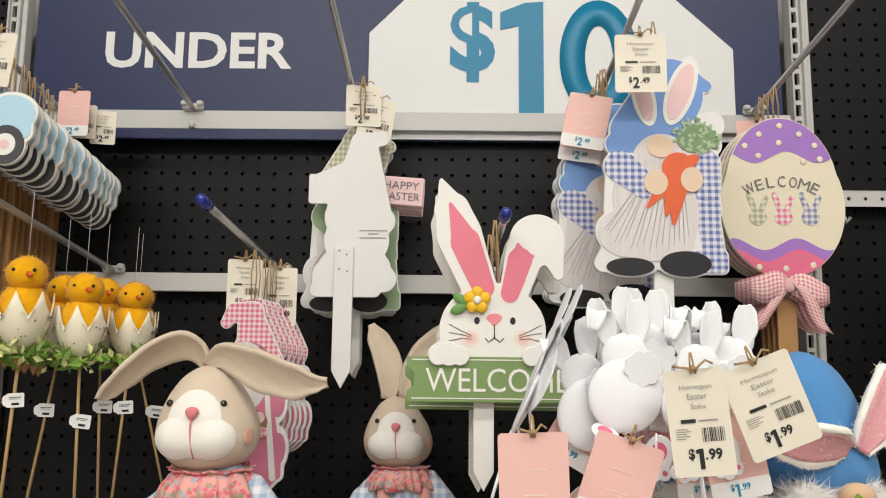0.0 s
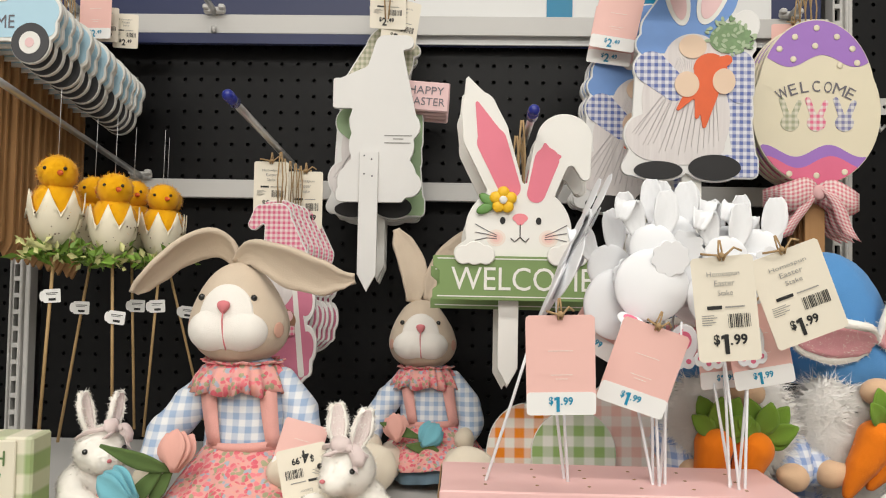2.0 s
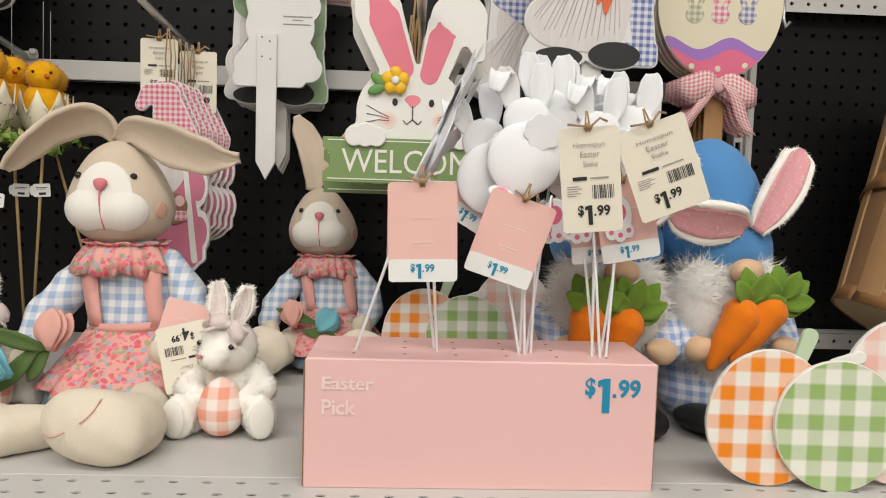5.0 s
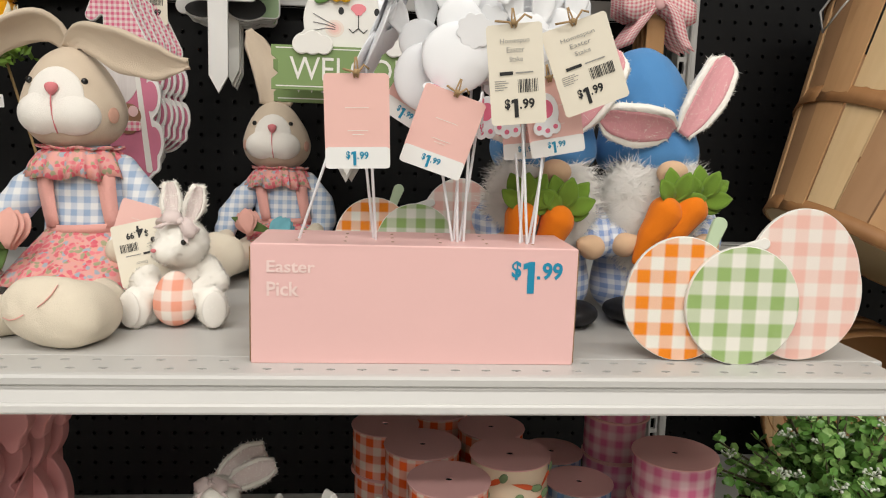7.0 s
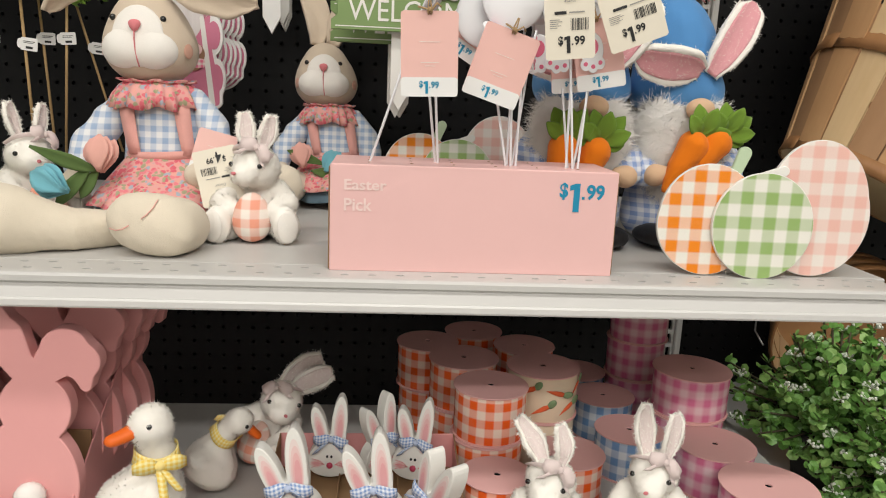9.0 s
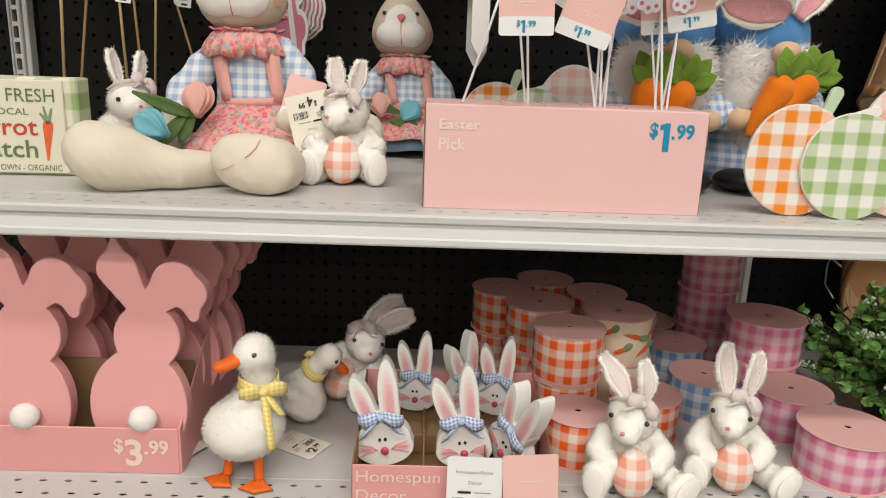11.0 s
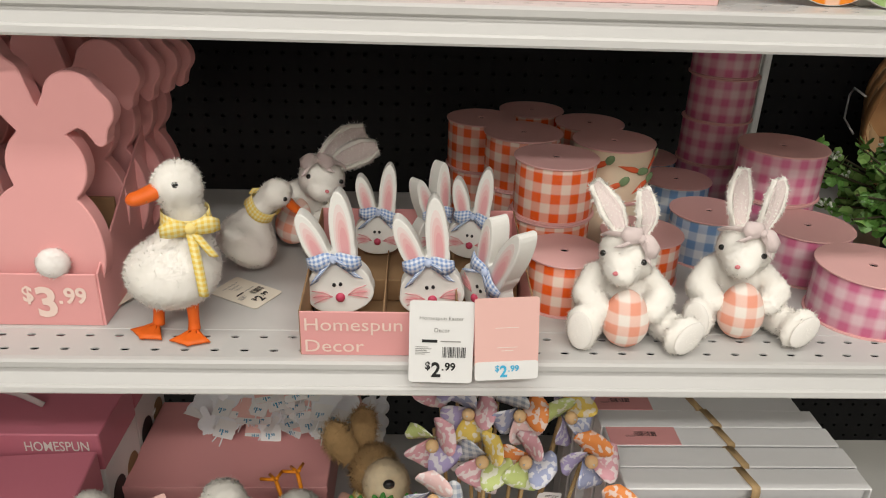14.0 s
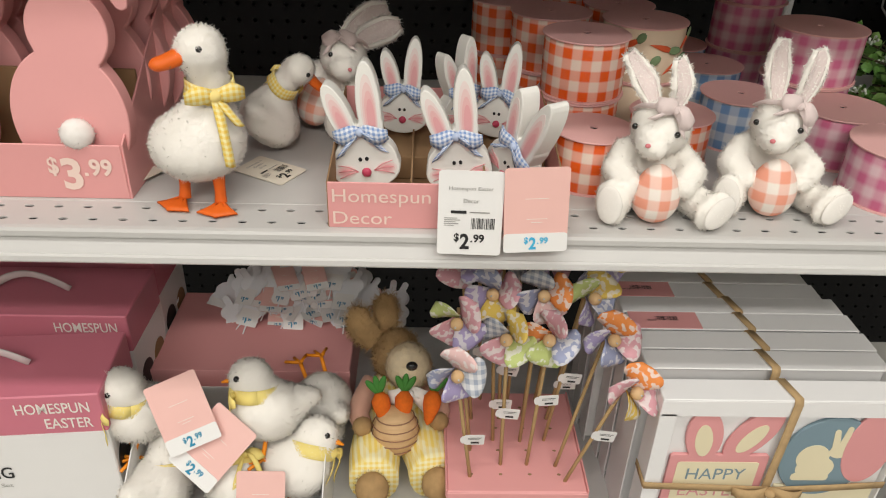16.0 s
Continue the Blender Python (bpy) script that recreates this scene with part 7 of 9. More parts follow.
first = board_rabbit(pose(-0.303, 0.524, Z2 + 0.003, -2, 0, 0))
for x, y, rx, rz in ((-0.424, 0.524, -2, 2), (-0.306, 0.595, -3, 2), (-0.418, 0.594, -3, -2), (-0.298, 0.628, -4, 0), (-0.42, 0.628, -4, 3), (-0.292, 0.66, -4, 2), (-0.414, 0.661, -4, -2), (-0.287, 0.692, -4, 1), (-0.408, 0.692, -4, 2)):
    copy_thing(first, pose(x, y, Z2 + 0.003 + (0.012 if y > 0.58 else 0), rx, 0, rz))
cream_ticket(pose(-0.262, 0.53, Z2 + 0.004, -88, 0, 0) @ pose(0, 0, 0, 0, 120, 0), "4", "99", 0.045, 0.07, "Decor", strung=False)

# ducks
DUCKORANGE = plain("orange_duck_leg", (0.8, 0.14, 0.01), 0.55, 0, 300, 0.2, 0.3, 60)
RIBBON = checks("yellow_check_ribbon", (0.85, 0.6, 0.1), (0.88, 0.8, 0.45), 0.005, "UV", "xy")


def duck(m, label, seed, standing=True):
    """A fluffy duck, facing -y; one mesh; its ribbon is tied at its side."""
    k = Kit()
    lz = 0.027 if standing else 0.0
    at = lambda x, y, z: (x, y, lz + z)
    N = pose(0.011, 0.004, lz, 0, 0, -36)
    hd = lambda x, y, z: tuple(N @ Vector((x, y, z)))
    soft(k, [eb(at(-0.003, -0.006, 0.029), (0.041, 0.038, 0.0315)), eb(at(-0.006, 0.022, 0.034), (0.028, 0.026, 0.024)), eb(at(-0.012, 0.044, 0.044), (0.013, 0.014, 0.010)),
             limb([at(0.006, -0.002, 0.045), hd(0, 0.0, 0.075), hd(0, -0.002, 0.106)], [0.025, 0.0165, 0.0148]), eb(hd(0, -0.006, 0.111), (0.0168, 0.0188, 0.0168))], FURWHITE, 0.0035, 0.014, 0.0009, seed)
    k.fur(22000, 0.0045, FURWHITE, 0.0005, seed, 0.2)
    for sx in (-1, 1):
        k.ball(hd(sx * 0.0158, -0.013, 0.115), 0.0031, BEAD, seg=12, rings=8)
    k.tube([hd(0, -0.022, 0.108), hd(0, -0.034, 0.105), hd(0, -0.044, 0.104), hd(0, -0.048, 0.104)], [0.0068, 0.0062, 0.0052, 0.002], DUCKORANGE, 14, flat=1.35, side=(0.81, -0.59, 0))
    k.tube([hd(-0.0075, -0.034, 0.103), hd(0, -0.045, 0.1025), hd(0.0075, -0.034, 0.103)], 0.0009, KRAFT, 6)
    for sx in (-1, 1):
        if standing:
            k.tube([(sx * 0.016, -0.012, lz + 0.008), (sx * 0.017, -0.014, 0.016), (sx * 0.0175, -0.016, 0.006)], [0.006, 0.0048, 0.0055], DUCKORANGE, 12)
            rows = []
            for q in range(9):
                a = radians(-46 + 92 * q / 8 + sx * 12)
                L = 0.025 * (1.0 if q % 4 == 0 else 0.9)
                rows.append([(sx * 0.0175 + L * t * math.sin(a), -0.014 - L * t * math.cos(a), 0.0075 * (1 - t) ** 1.4 * (1.0 if q % 4 == 0 else 0.55) + 0.0022) for t in (0, 0.25, 0.5, 0.75, 1)])
            k.sheet([r[::-1] for r in rows], DUCKORANGE, thick=0.002)
        else:
            y0 = -0.03
            k.tube([(sx * 0.012, y0, 0.02), (sx * 0.014, y0 - 0.022, 0.012), (sx * 0.014, y0 - 0.03, 0.008)], 0.0022, DUCKORANGE, 6)
            for dx in (-0.008, 0.0, 0.008):
                k.tube([(sx * 0.014, y0 - 0.03, 0.008), (sx * 0.014 + dx, y0 - 0.04, 0.012)], 0.0018, DUCKORANGE, 5)
    rows = []
    for r, dz in ((0.0225, -0.007), (0.0208, 0.0), (0.0202, 0.007)):
        rows.append([at(0.011 + r * math.cos(2 * PI * j / 32), r * math.sin(2 * PI * j / 32) + 0.003, 0.078 + dz + 0.0025 * math.sin(2 * PI * j / 16)) for j in range(33)])
    k.sheet(rows, RIBBON, thick=0.0008)
    u, w = Vector((0.6, -0.8, 0)), Vector((0.8, 0.6, 0))
    knot = Vector(at(0.011, 0.003, 0.078)) + u * 0.024
    k.ball(tuple(knot), (0.006, 0.006, 0.0055), RIBBON, seg=12, rings=8)
    for lean, ln, out in ((0.06, 0.058, 0.016), (0.62, 0.026, 0.008)):
        grid = []
        for i in range(10):
            a = i / 9
            c = knot + w * (ln * lean * a) + u * (out * math.sin(1.75 * a)) + Vector((0, 0, -ln * a))
            grid.append([c - w * 0.0042 + Vector((0, 0, 0.0015)), c + u * 0.0012, c + w * 0.0042])
        k.sheet(grid[::-1], RIBBON, thick=0.0007)
    for sx in (-1, 1):
        grid = [[knot + w * (sx * 0.024 * a) + u * (0.005 * math.sin(PI * a)) + Vector((0, 0, 0.003 * math.sin(PI * a) + v * (0.0035 + 0.0045 * math.sin(PI * min(1, a * 0.9))))) for v in (-1, 0, 1)] for a in (0, 0.25, 0.5, 0.75, 1)]
        k.sheet(grid if sx > 0 else [r[::-1] for r in grid], RIBBON, thick=0.0007)
    ob = k.make("fluffy_duck")
    ob.matrix_world = m
    return tagged(ob, label, "soft toy", "fluffy ducks and chicks")


duck(pose(-0.194, 0.502, Z2, 0, 0, -14), "white fluffy duck with orange feet and yellow ribbon, standing", 21)
duck(pose(-0.176, 0.615, Z2 + 0.018, 0, 40, 0) @ pose(0, 0, 0, 0, 0, 140) @ Matrix.Scale(0.76, 4), "white fluffy duck with a yellow ribbon, tipped over", 22, standing=False)
cream_ticket(pose(-0.178, 0.575, Z2 + 0.002, -89, 0, 0) @ pose(0, 0, 0, 0, -60, 0), "2", "99", 0.04, 0.06, "Decor", strung=False)
BACKEARS = (([(-0.004, 0.004, 0.016, 0.006), (0.01, 0.012, 0.03, 0.012), (0.026, 0.016, 0.045, 0.0145), (0.042, 0.018, 0.056, 0.006)], (0.5, 0.1, -0.8)), ([(0.008, 0.0, 0.014, 0.006), (0.022, 0.0, 0.026, 0.011), (0.04, 0.0, 0.038, 0.013), (0.054, 0.0, 0.046, 0.005)], (0.5, -0.1, -0.8)))
plush_rabbit(pose(-0.108, 0.70, Z2, -10, 10, -30), "white plush rabbit leaning back on the shelf", BACKEARS, SITFEET, 9, (0.006, -0.012, 0.078), 46, -1)

# tray of wooden rabbit faces
tray = thing("decor_tray", pose(0.018, 0.452, Z2, 0, 0, 0), "pink cardboard tray of wooden rabbit decor", "display tray")
TW, TD = 0.2, 0.176
Kit().box((0, 0, 0.0215), (TW, 0.0016, 0.043), BOXPINK, bevel=0.0006).make("front_panel", tray)
Kit().box((0, TD, 0.033), (TW, 0.0016, 0.066), BOXPINK, bevel=0.0006).make("back_panel", tray)
for sx in (-1, 1):
    Kit().slab([(0.0, 0.0), (TD, 0.0), (TD, 0.066), (0.02, 0.046), (0.0, 0.043)], -0.0008, 0.0008, BOXPINK, Matrix(((0, 1, 0, sx * TW / 2), (1, 0, 0, 0), (0, 0, 1, 0), (0, 0, 0, 1))), edge=KRAFT).make("side_panel", tray)
Kit().box((0, TD / 2, 0.0012), (TW - 0.004, TD - 0.004, 0.002), KRAFT, bevel=0.0004).make("tray_floor", tray)
for x in (-0.03, 0.035):
    Kit().box((x, TD / 2 - 0.01, 0.018), (0.0015, TD - 0.05, 0.034), KRAFT, bevel=0.0004).make("divider", tray)
Kit().box((0, 0.132, 0.0145), (TW - 0.006, 0.08, 0.023), KRAFT, bevel=0.0008).make("inner_step", tray)
letters("Homespun Easter", -0.096, 0.042, 0.021, 0.037, TRAYINK, tray, -0.0012, 0.0)
letters("Decor", -0.096, -0.046, 0.004, 0.016, TRAYINK, tray, -0.0012, 0.0)

BOWBLUE = checks("blue_bow_gingham", (0.2, 0.32, 0.6), (0.78, 0.81, 0.86), 0.0045, "UV", "xy")
ROSE = plain("rose_blush_paint", (0.76, 0.28, 0.3), 0.6, 0, 150, 0.08, 0.04)
BLUSH = [plain("blush_paint_%s" % w, c, 0.6, 0, 150, 0.05, 0.04) for w, c in (("edge", (0.8, 0.68, 0.65)), ("mid", (0.79, 0.57, 0.55)), ("soft", (0.78, 0.47, 0.46)), ("deep", (0.76, 0.38, 0.39)))]
BUTTON = plain("raspberry_button", (0.55, 0.06, 0.12), 0.4, 0, 150, 0.1, 0.04)


def rabbit_face(m):
    r = thing("wooden_rabbit_face", m, "white wooden rabbit face with a blue checked bow", "wooden decoration", "wooden rabbit faces")
    ears = [el(-0.0165, 0.075, 0.0098, 0.031, 17), cap(-0.006, 0.045, -0.011, 0.06, 0.009, 0.0095), el(0.0105, 0.081, 0.0108, 0.040, -2), cap(0.008, 0.045, 0.01, 0.065, 0.010, 0.011)]
    head = [el(0, 0.03, 0.0295, 0.026), el(0, 0.024, 0.031, 0.02)]
    fb = Kit().slab(outline(ears + head, step=0.0022), -0.02, 0.0, MDFWHITE, chamfer=0.001).make("face_board", r)
    for x, z, a, b, turn in ((-0.016, 0.073, 0.0066, 0.025, 17), (0.0105, 0.077, 0.007, 0.033, -2)):
        k = Kit()
        for j, tint in enumerate(BLUSH):
            s = 1 - 0.17 * j
            paint(k, [el(x + 0.0004 * j, z - 0.0015 * j, a * s, b * s, turn)], -0.02, tint, 0.0003 + 0.00012 * j, 0.0013)
        k.make("inner_ear_paint", fb)
    for sx in (-1, 1):
        k = Kit()
        for j, tint in enumerate(BLUSH):
            paint(k, [el(sx * 0.0185, 0.0235, 0.0095 - 0.0018 * j, 0.0062 - 0.0012 * j)], -0.02, tint, 0.0003 + 0.00012 * j, 0.001)
        k.make("painted_cheek", fb)
        for dz in (-0.004, 0, 0.004):
            Kit().tube([(sx * 0.007, -0.0208, 0.0225), (sx * 0.015, -0.0208, 0.0245 + dz * 0.8), (sx * 0.025, -0.0208, 0.024 + dz * 1.6)], 0.0004, ROSE, 4).make("painted_whisker", fb)
        k = Kit()
        paint(k, [el(sx * 0.003 - 0.001, 0.034, 0.0017, 0.0019)], -0.02, BLACKPAINT, 0.0008, 0.0007)
        k.make("painted_eye", fb)
    Kit().ball((0, -0.0215, 0.0215), (0.0045, 0.003, 0.0045), BUTTON, seg=12, rings=8).make("button_nose", fb)
    k = Kit()
    bow(k, BOWBLUE, 0.0, -0.0215, 0.06, 0.048, 0.017, 0.02, 0.006)
    k.make("bow", r)
    return r


f = rabbit_face(pose(-0.050, 0.528, Z2 + 0.003, -4, -8, 0))
for x, y, rx, ry, rz in ((0.034, 0.526, -4, -7, 0), (-0.024, 0.607, -5, 2, 0), (0.03, 0.612, -4, 0, 34), (0.070, 0.600, -6, 4, -8)):
    copy_thing(f, pose(x, y, Z2 + (0.026 if y > 0.56 else 0.003), rx, ry, rz) @ Matrix.Scale(0.8 if y > 0.56 else 0.97, 4))
copy_thing(f, pose(0.084, 0.535, Z2 + 0.003, 0, 26, -58))
tk = cream_ticket(pose(0.0375, 0.436, 0.973, -7, 0, -2), "2", "99", 0.0535, 0.074, "Decor", "shelf price tickets", strung=False, card=CARDWHITE)
tk["label"] = "white shelf price ticket with black print"
pink_ticket(pose(0.090, 0.434, 0.978, -7, 0, 2) @ pose(0, 0, 0, 0, -2, 0), "2", "99", 0.0535, 0.074, CYANINK, "shelf price tickets", strung=False)

# ribbon spools
SP_ORANGE = checks("orange_ribbon", (0.85, 0.11, 0.006), (0.86, 0.7, 0.6), 0.021, "UV", "xy")
SP_PINK = checks("pink_ribbon", (0.66, 0.16, 0.3), (0.8, 0.58, 0.62), 0.021, "UV", "xy", soft=0.2)
SP_BLUE = checks("blue_ribbon", (0.16, 0.3, 0.54), (0.7, 0.74, 0.78), 0.02, "UV", "xy")
SP_LINEN = plain("linen_ribbon", (0.8, 0.66, 0.48), 0.8, 0, 700, 0.12, 0.3, 30)
SPOOLCARD = plain("pink_spool_card", (0.74, 0.42, 0.4), 0.6, 0, 200, 0.06, 0.05)
for glossy in (SP_ORANGE, SP_PINK, SP_BLUE, SP_LINEN):
    bsdf = glossy.node_tree.nodes["Principled BSDF"]
    bsdf.inputs["Coat Weight"].default_value, bsdf.inputs["Coat Roughness"].default_value = 0.7, 0.12


def spool(m, r, h, mat, label, group, carrots=False):
    s = thing("ribbon_spool", m, label, "ribbon spool", group)
    Kit().lathe([(0.0005, 0), (r, 0), (r, 0.0016), (0.0005, 0.0016)], SPOOLCARD, 40, smooth=False).make("bottom_disc", s)
    k = Kit().lathe([(0.004, h - 0.0016), (r, h - 0.0016), (r + 0.0003, h - 0.0008), (r, h), (0.004, h), (0.004, h - 0.0016)], SPOOLCARD, 40, smooth=False)
    k.make("top_disc", s)
    k = Kit().lathe([(r - 0.003, 0.0016), (r - 0.002, 0.004), (r - 0.002, h - 0.004), (r - 0.003, h - 0.0016)], mat, 48, u_len=r)
    k.make("ribbon_roll", s)
    # core lined near-black, its shade put into the colour
    k = Kit().lathe([(0.0045, h - 0.0125), (0.0045, h - 0.0005)], GAP, 12)
    k.make("core_hole", s)
    if carrots:
        rnd = random.Random(8)
        for i in range(16):
            a, z = i * 2 * PI / 8 + (0.4 if i >= 8 else 0), h * (0.3 if i < 8 else 0.68)
            k = Kit().ball((0, 0, 0), (0.0135, 0.0007, 0.005), CARROT, seg=10, rings=6, squash=lambda x, y, q: (x, y, q * (0.55 + 0.45 * x)))
            k.ball((0.017, 0, 0.001), (0.007, 0.0006, 0.0045), FROND, (0, -20, 0), seg=8, rings=5)
            o = k.make("printed_carrot", s)
            o.matrix_local = pose(0, 0, z, 0, 0, math.degrees(a)) @ pose(0, -r + 0.0016, 0) @ pose(0, 0, 0, 0, rnd.choice((-30, 15, 60)), 0)
    return s


def spool_stack(x, y, base, count, r, h, mat, label, group, jitter=0.002, carrots=False):
    rnd = random.Random(int(1000 * (x + 3 * y)))
    f = None
    for i in range(count):
        m = pose(x + rnd.uniform(-jitter, jitter), y + rnd.uniform(-jitter, jitter), base + i * (h + 0.0004), 0, 0, rnd.uniform(-40, 40))
        f = spool(m, r, h, mat, label, group, carrots and i == count - 1)


OG, PG, BG = "orange ribbon spools", "pink ribbon spools", "blue ribbon spools"
lo, lp, lb = "orange gingham ribbon spool with a pink card end", "pink gingham ribbon spool with a pink card end", "blue gingham ribbon spool with a pink card end"
spool_stack(0.161, 0.645, Z2, 2, 0.0445, 0.0605, SP_ORANGE, lo, OG)
spool_stack(0.138, 0.735, Z2, 2, 0.0455, 0.0605, SP_ORANGE, lo, OG)
spool_stack(0.096, 0.805, Z2, 2, 0.0425, 0.0595, SP_ORANGE, lo, OG)
spool_stack(0.237, 0.71, Z2, 2, 0.0465, 0.0605, SP_LINEN, "linen ribbon spool printed with orange carrots", OG, carrots=True)
spool_stack(0.165, 0.862, Z2, 2, 0.042, 0.058, SP_ORANGE, lo, OG)
spool_stack(0.228, 0.8, Z2, 2, 0.0425, 0.0585, SP_ORANGE, lo, OG)
spool(pose(0.160, 0.556, Z2, 0, 0, 20), 0.040, 0.055, SP_ORANGE, lo, OG)
spool(pose(0.252, 0.612, Z2, 0, 0, 60), 0.043, 0.052, SP_ORANGE, lo, OG)
spool(pose(0.343, 0.668, Z2, 0, 0, 10), 0.043, 0.055, SP_BLUE, lb, BG)
spool(pose(0.34, 0.775, Z2, 0, 0, 30), 0.043, 0.055, SP_BLUE, lb, BG)
spool(pose(0.325, 0.866, Z2, 0, 0, 30), 0.043, 0.055, SP_BLUE, lb, BG)
spool_stack(0.409, 0.855, Z2, 4, 0.0435, 0.0565, SP_PINK, lp, PG)
spool_stack(0.439, 0.725, Z2, 2, 0.0505, 0.0575, SP_PINK, lp, PG)
spool(pose(0.437, 0.630, Z2, 0, 0, 70), 0.048, 0.055, SP_PINK, lp, PG)
spool(pose(0.454, 0.532, Z2, 0, 0, 10), 0.052, 0.055, SP_PINK, lp, PG)

TALL = (([(-0.008, 0, 0.018, 0.006), (-0.019, 0.004, 0.034, 0.010), (-0.031, 0.004, 0.05, 0.008), (-0.038, 0.002, 0.06, 0.003)], UPW), ([(0.008, 0, 0.018, 0.005), (0.011, 0.004, 0.036, 0.008), (0.007, 0.006, 0.052, 0.0075), (0.004, 0.006, 0.06, 0.003)], UPW))
TALL2 = (([(-0.008, 0, 0.018, 0.006), (-0.013, 0.004, 0.04, 0.010), (-0.016, 0.006, 0.06, 0.009), (-0.015, 0.006, 0.072, 0.003)], UPW), ([(0.01, 0, 0.018, 0.005), (0.014, 0.004, 0.038, 0.008), (0.016, 0.006, 0.058, 0.0085), (0.015, 0.006, 0.068, 0.003)], UPW))
SPLAY1 = (((-0.038, -0.044, 0.02), (-8, -10, -25)), ((0.05, -0.046, 0.018), (-14, 52, 12)))
plush_rabbit(pose(0.205, 0.510, Z2, 0, 0, -4), "white plush rabbit hugging a coral checked egg", TALL, SPLAY1, 5, turn=-26)
plush_rabbit(pose(0.318, 0.526, Z2, 0, 0, -8), "white plush rabbit with tall ears hugging a checked egg", TALL2, SPLAY1, 6, turn=-22)


# ---- lower shelf ----
Z3 = SHELF[3][0]


def set_box(m, w, d, h, title):
    b = thing("game_box", m, "white and rose carton with a carry handle", "box", "bowling set boxes")
    Kit().box((0, d / 2, h * 0.36), (w, d, h * 0.72), CARDWHITE, bevel=0.0015).make("carton", b)
    Kit().box((0, d / 2, h * 0.86), (w + 0.002, d + 0.002, h * 0.28), BOXROSE, bevel=0.0015).make("lid", b)
    letters("HOMESPUN", w / 2 - 0.086, w / 2 - 0.012, h * 0.875, h * 0.95, PALEINK, b, -0.0015, 0.01)
    letters("EASTER", w / 2 - 0.06, w / 2 - 0.012, h * 0.765, h * 0.84, PALEINK, b, -0.0015, 0.01)
    letters("BUNNY", w / 2 - 0.2, w / 2 - 0.135, h * 0.5, h * 0.59, INK, b, -0.0005, 0.01)
    letters("BOWLING", w / 2 - 0.2, w / 2 - 0.11, h * 0.39, h * 0.48, INK, b, -0.0005, 0.01)
    letters("Wooden Bowling Set", w / 2 - 0.2, w / 2 - 0.115, h * 0.31, h * 0.35, GREYINK, b, -0.0005, 0.0)
    k = Kit().tube([(-0.05 + 0.1 * i / 10, d / 2, h + 0.002 + 0.022 * math.sin(PI * i / 10)) for i in range(11)], 0.005, FILM2, 8, flat=0.35, side=(0, 1, 0))
    k.make("carry_handle", b)
    for i, (y, z, r) in enumerate(((0.25, 0.42, 0.11), (0.7, 0.42, 0.10), (0.3, 0.14, 0.1), (0.72, 0.15, 0.11))):
        Kit().ball((w / 2 + 0.0006, d * y, h * z), (0.0008, h * r, h * r), (INK, KRAFT)[i % 2], seg=16, rings=10).make("printed_dot", b)
    return b


FILM2 = plain("translucent_handle", (0.62, 0.55, 0.54), 0.25, 0, 100, 0.05, 0.02)
b1 = set_box(pose(-0.47, 0.470, Z3, 0, 0, 5), 0.27, 0.105, 0.19, "")
copy_thing(b1, pose(-0.489, 0.616, Z3, 0, 0, 0))
copy_thing(b1, pose(-0.494, 0.735, Z3, 0, 0, 0))

# open carton of chicks
BINW = 0.215
bin_ = thing("chick_carton", pose(-0.213, 0.44, Z3), "open white cardboard carton of fluffy chicks", "display tray")
Kit().box((0, 0, 0.035), (BINW, 0.0016, 0.07), CARDWHITE, bevel=0.0005).make("front_panel", bin_)
Kit().box((0, 0.2, 0.03), (BINW, 0.0016, 0.06), CARDWHITE, bevel=0.0005).make("back_panel", bin_)
for sx in (-1, 1):
    Kit().slab([(0, 0), (0.2, 0), (0.2, 0.06), (0.12, 0.1), (0.05, 0.1), (0, 0.07)], -0.0008, 0.0008, CARDWHITE, Matrix(((0, 1, 0, sx * BINW / 2), (1, 0, 0, 0), (0, 0, 1, 0), (0, 0, 0, 1)))).make("side_panel", bin_)
Kit().box((0, 0.1, 0.002), (BINW - 0.003, 0.196, 0.003), CARDWHITE).make("carton_floor", bin_)

CHICKLEG = plain("orange_chick_leg", (0.85, 0.28, 0.008), 0.5, 0, 200, 0.15, 0.2)
YRIBBON = plain("pale_yellow_ribbon", (0.86, 0.7, 0.22), 0.6, 0, 900, 0.1, 0.3, 30)


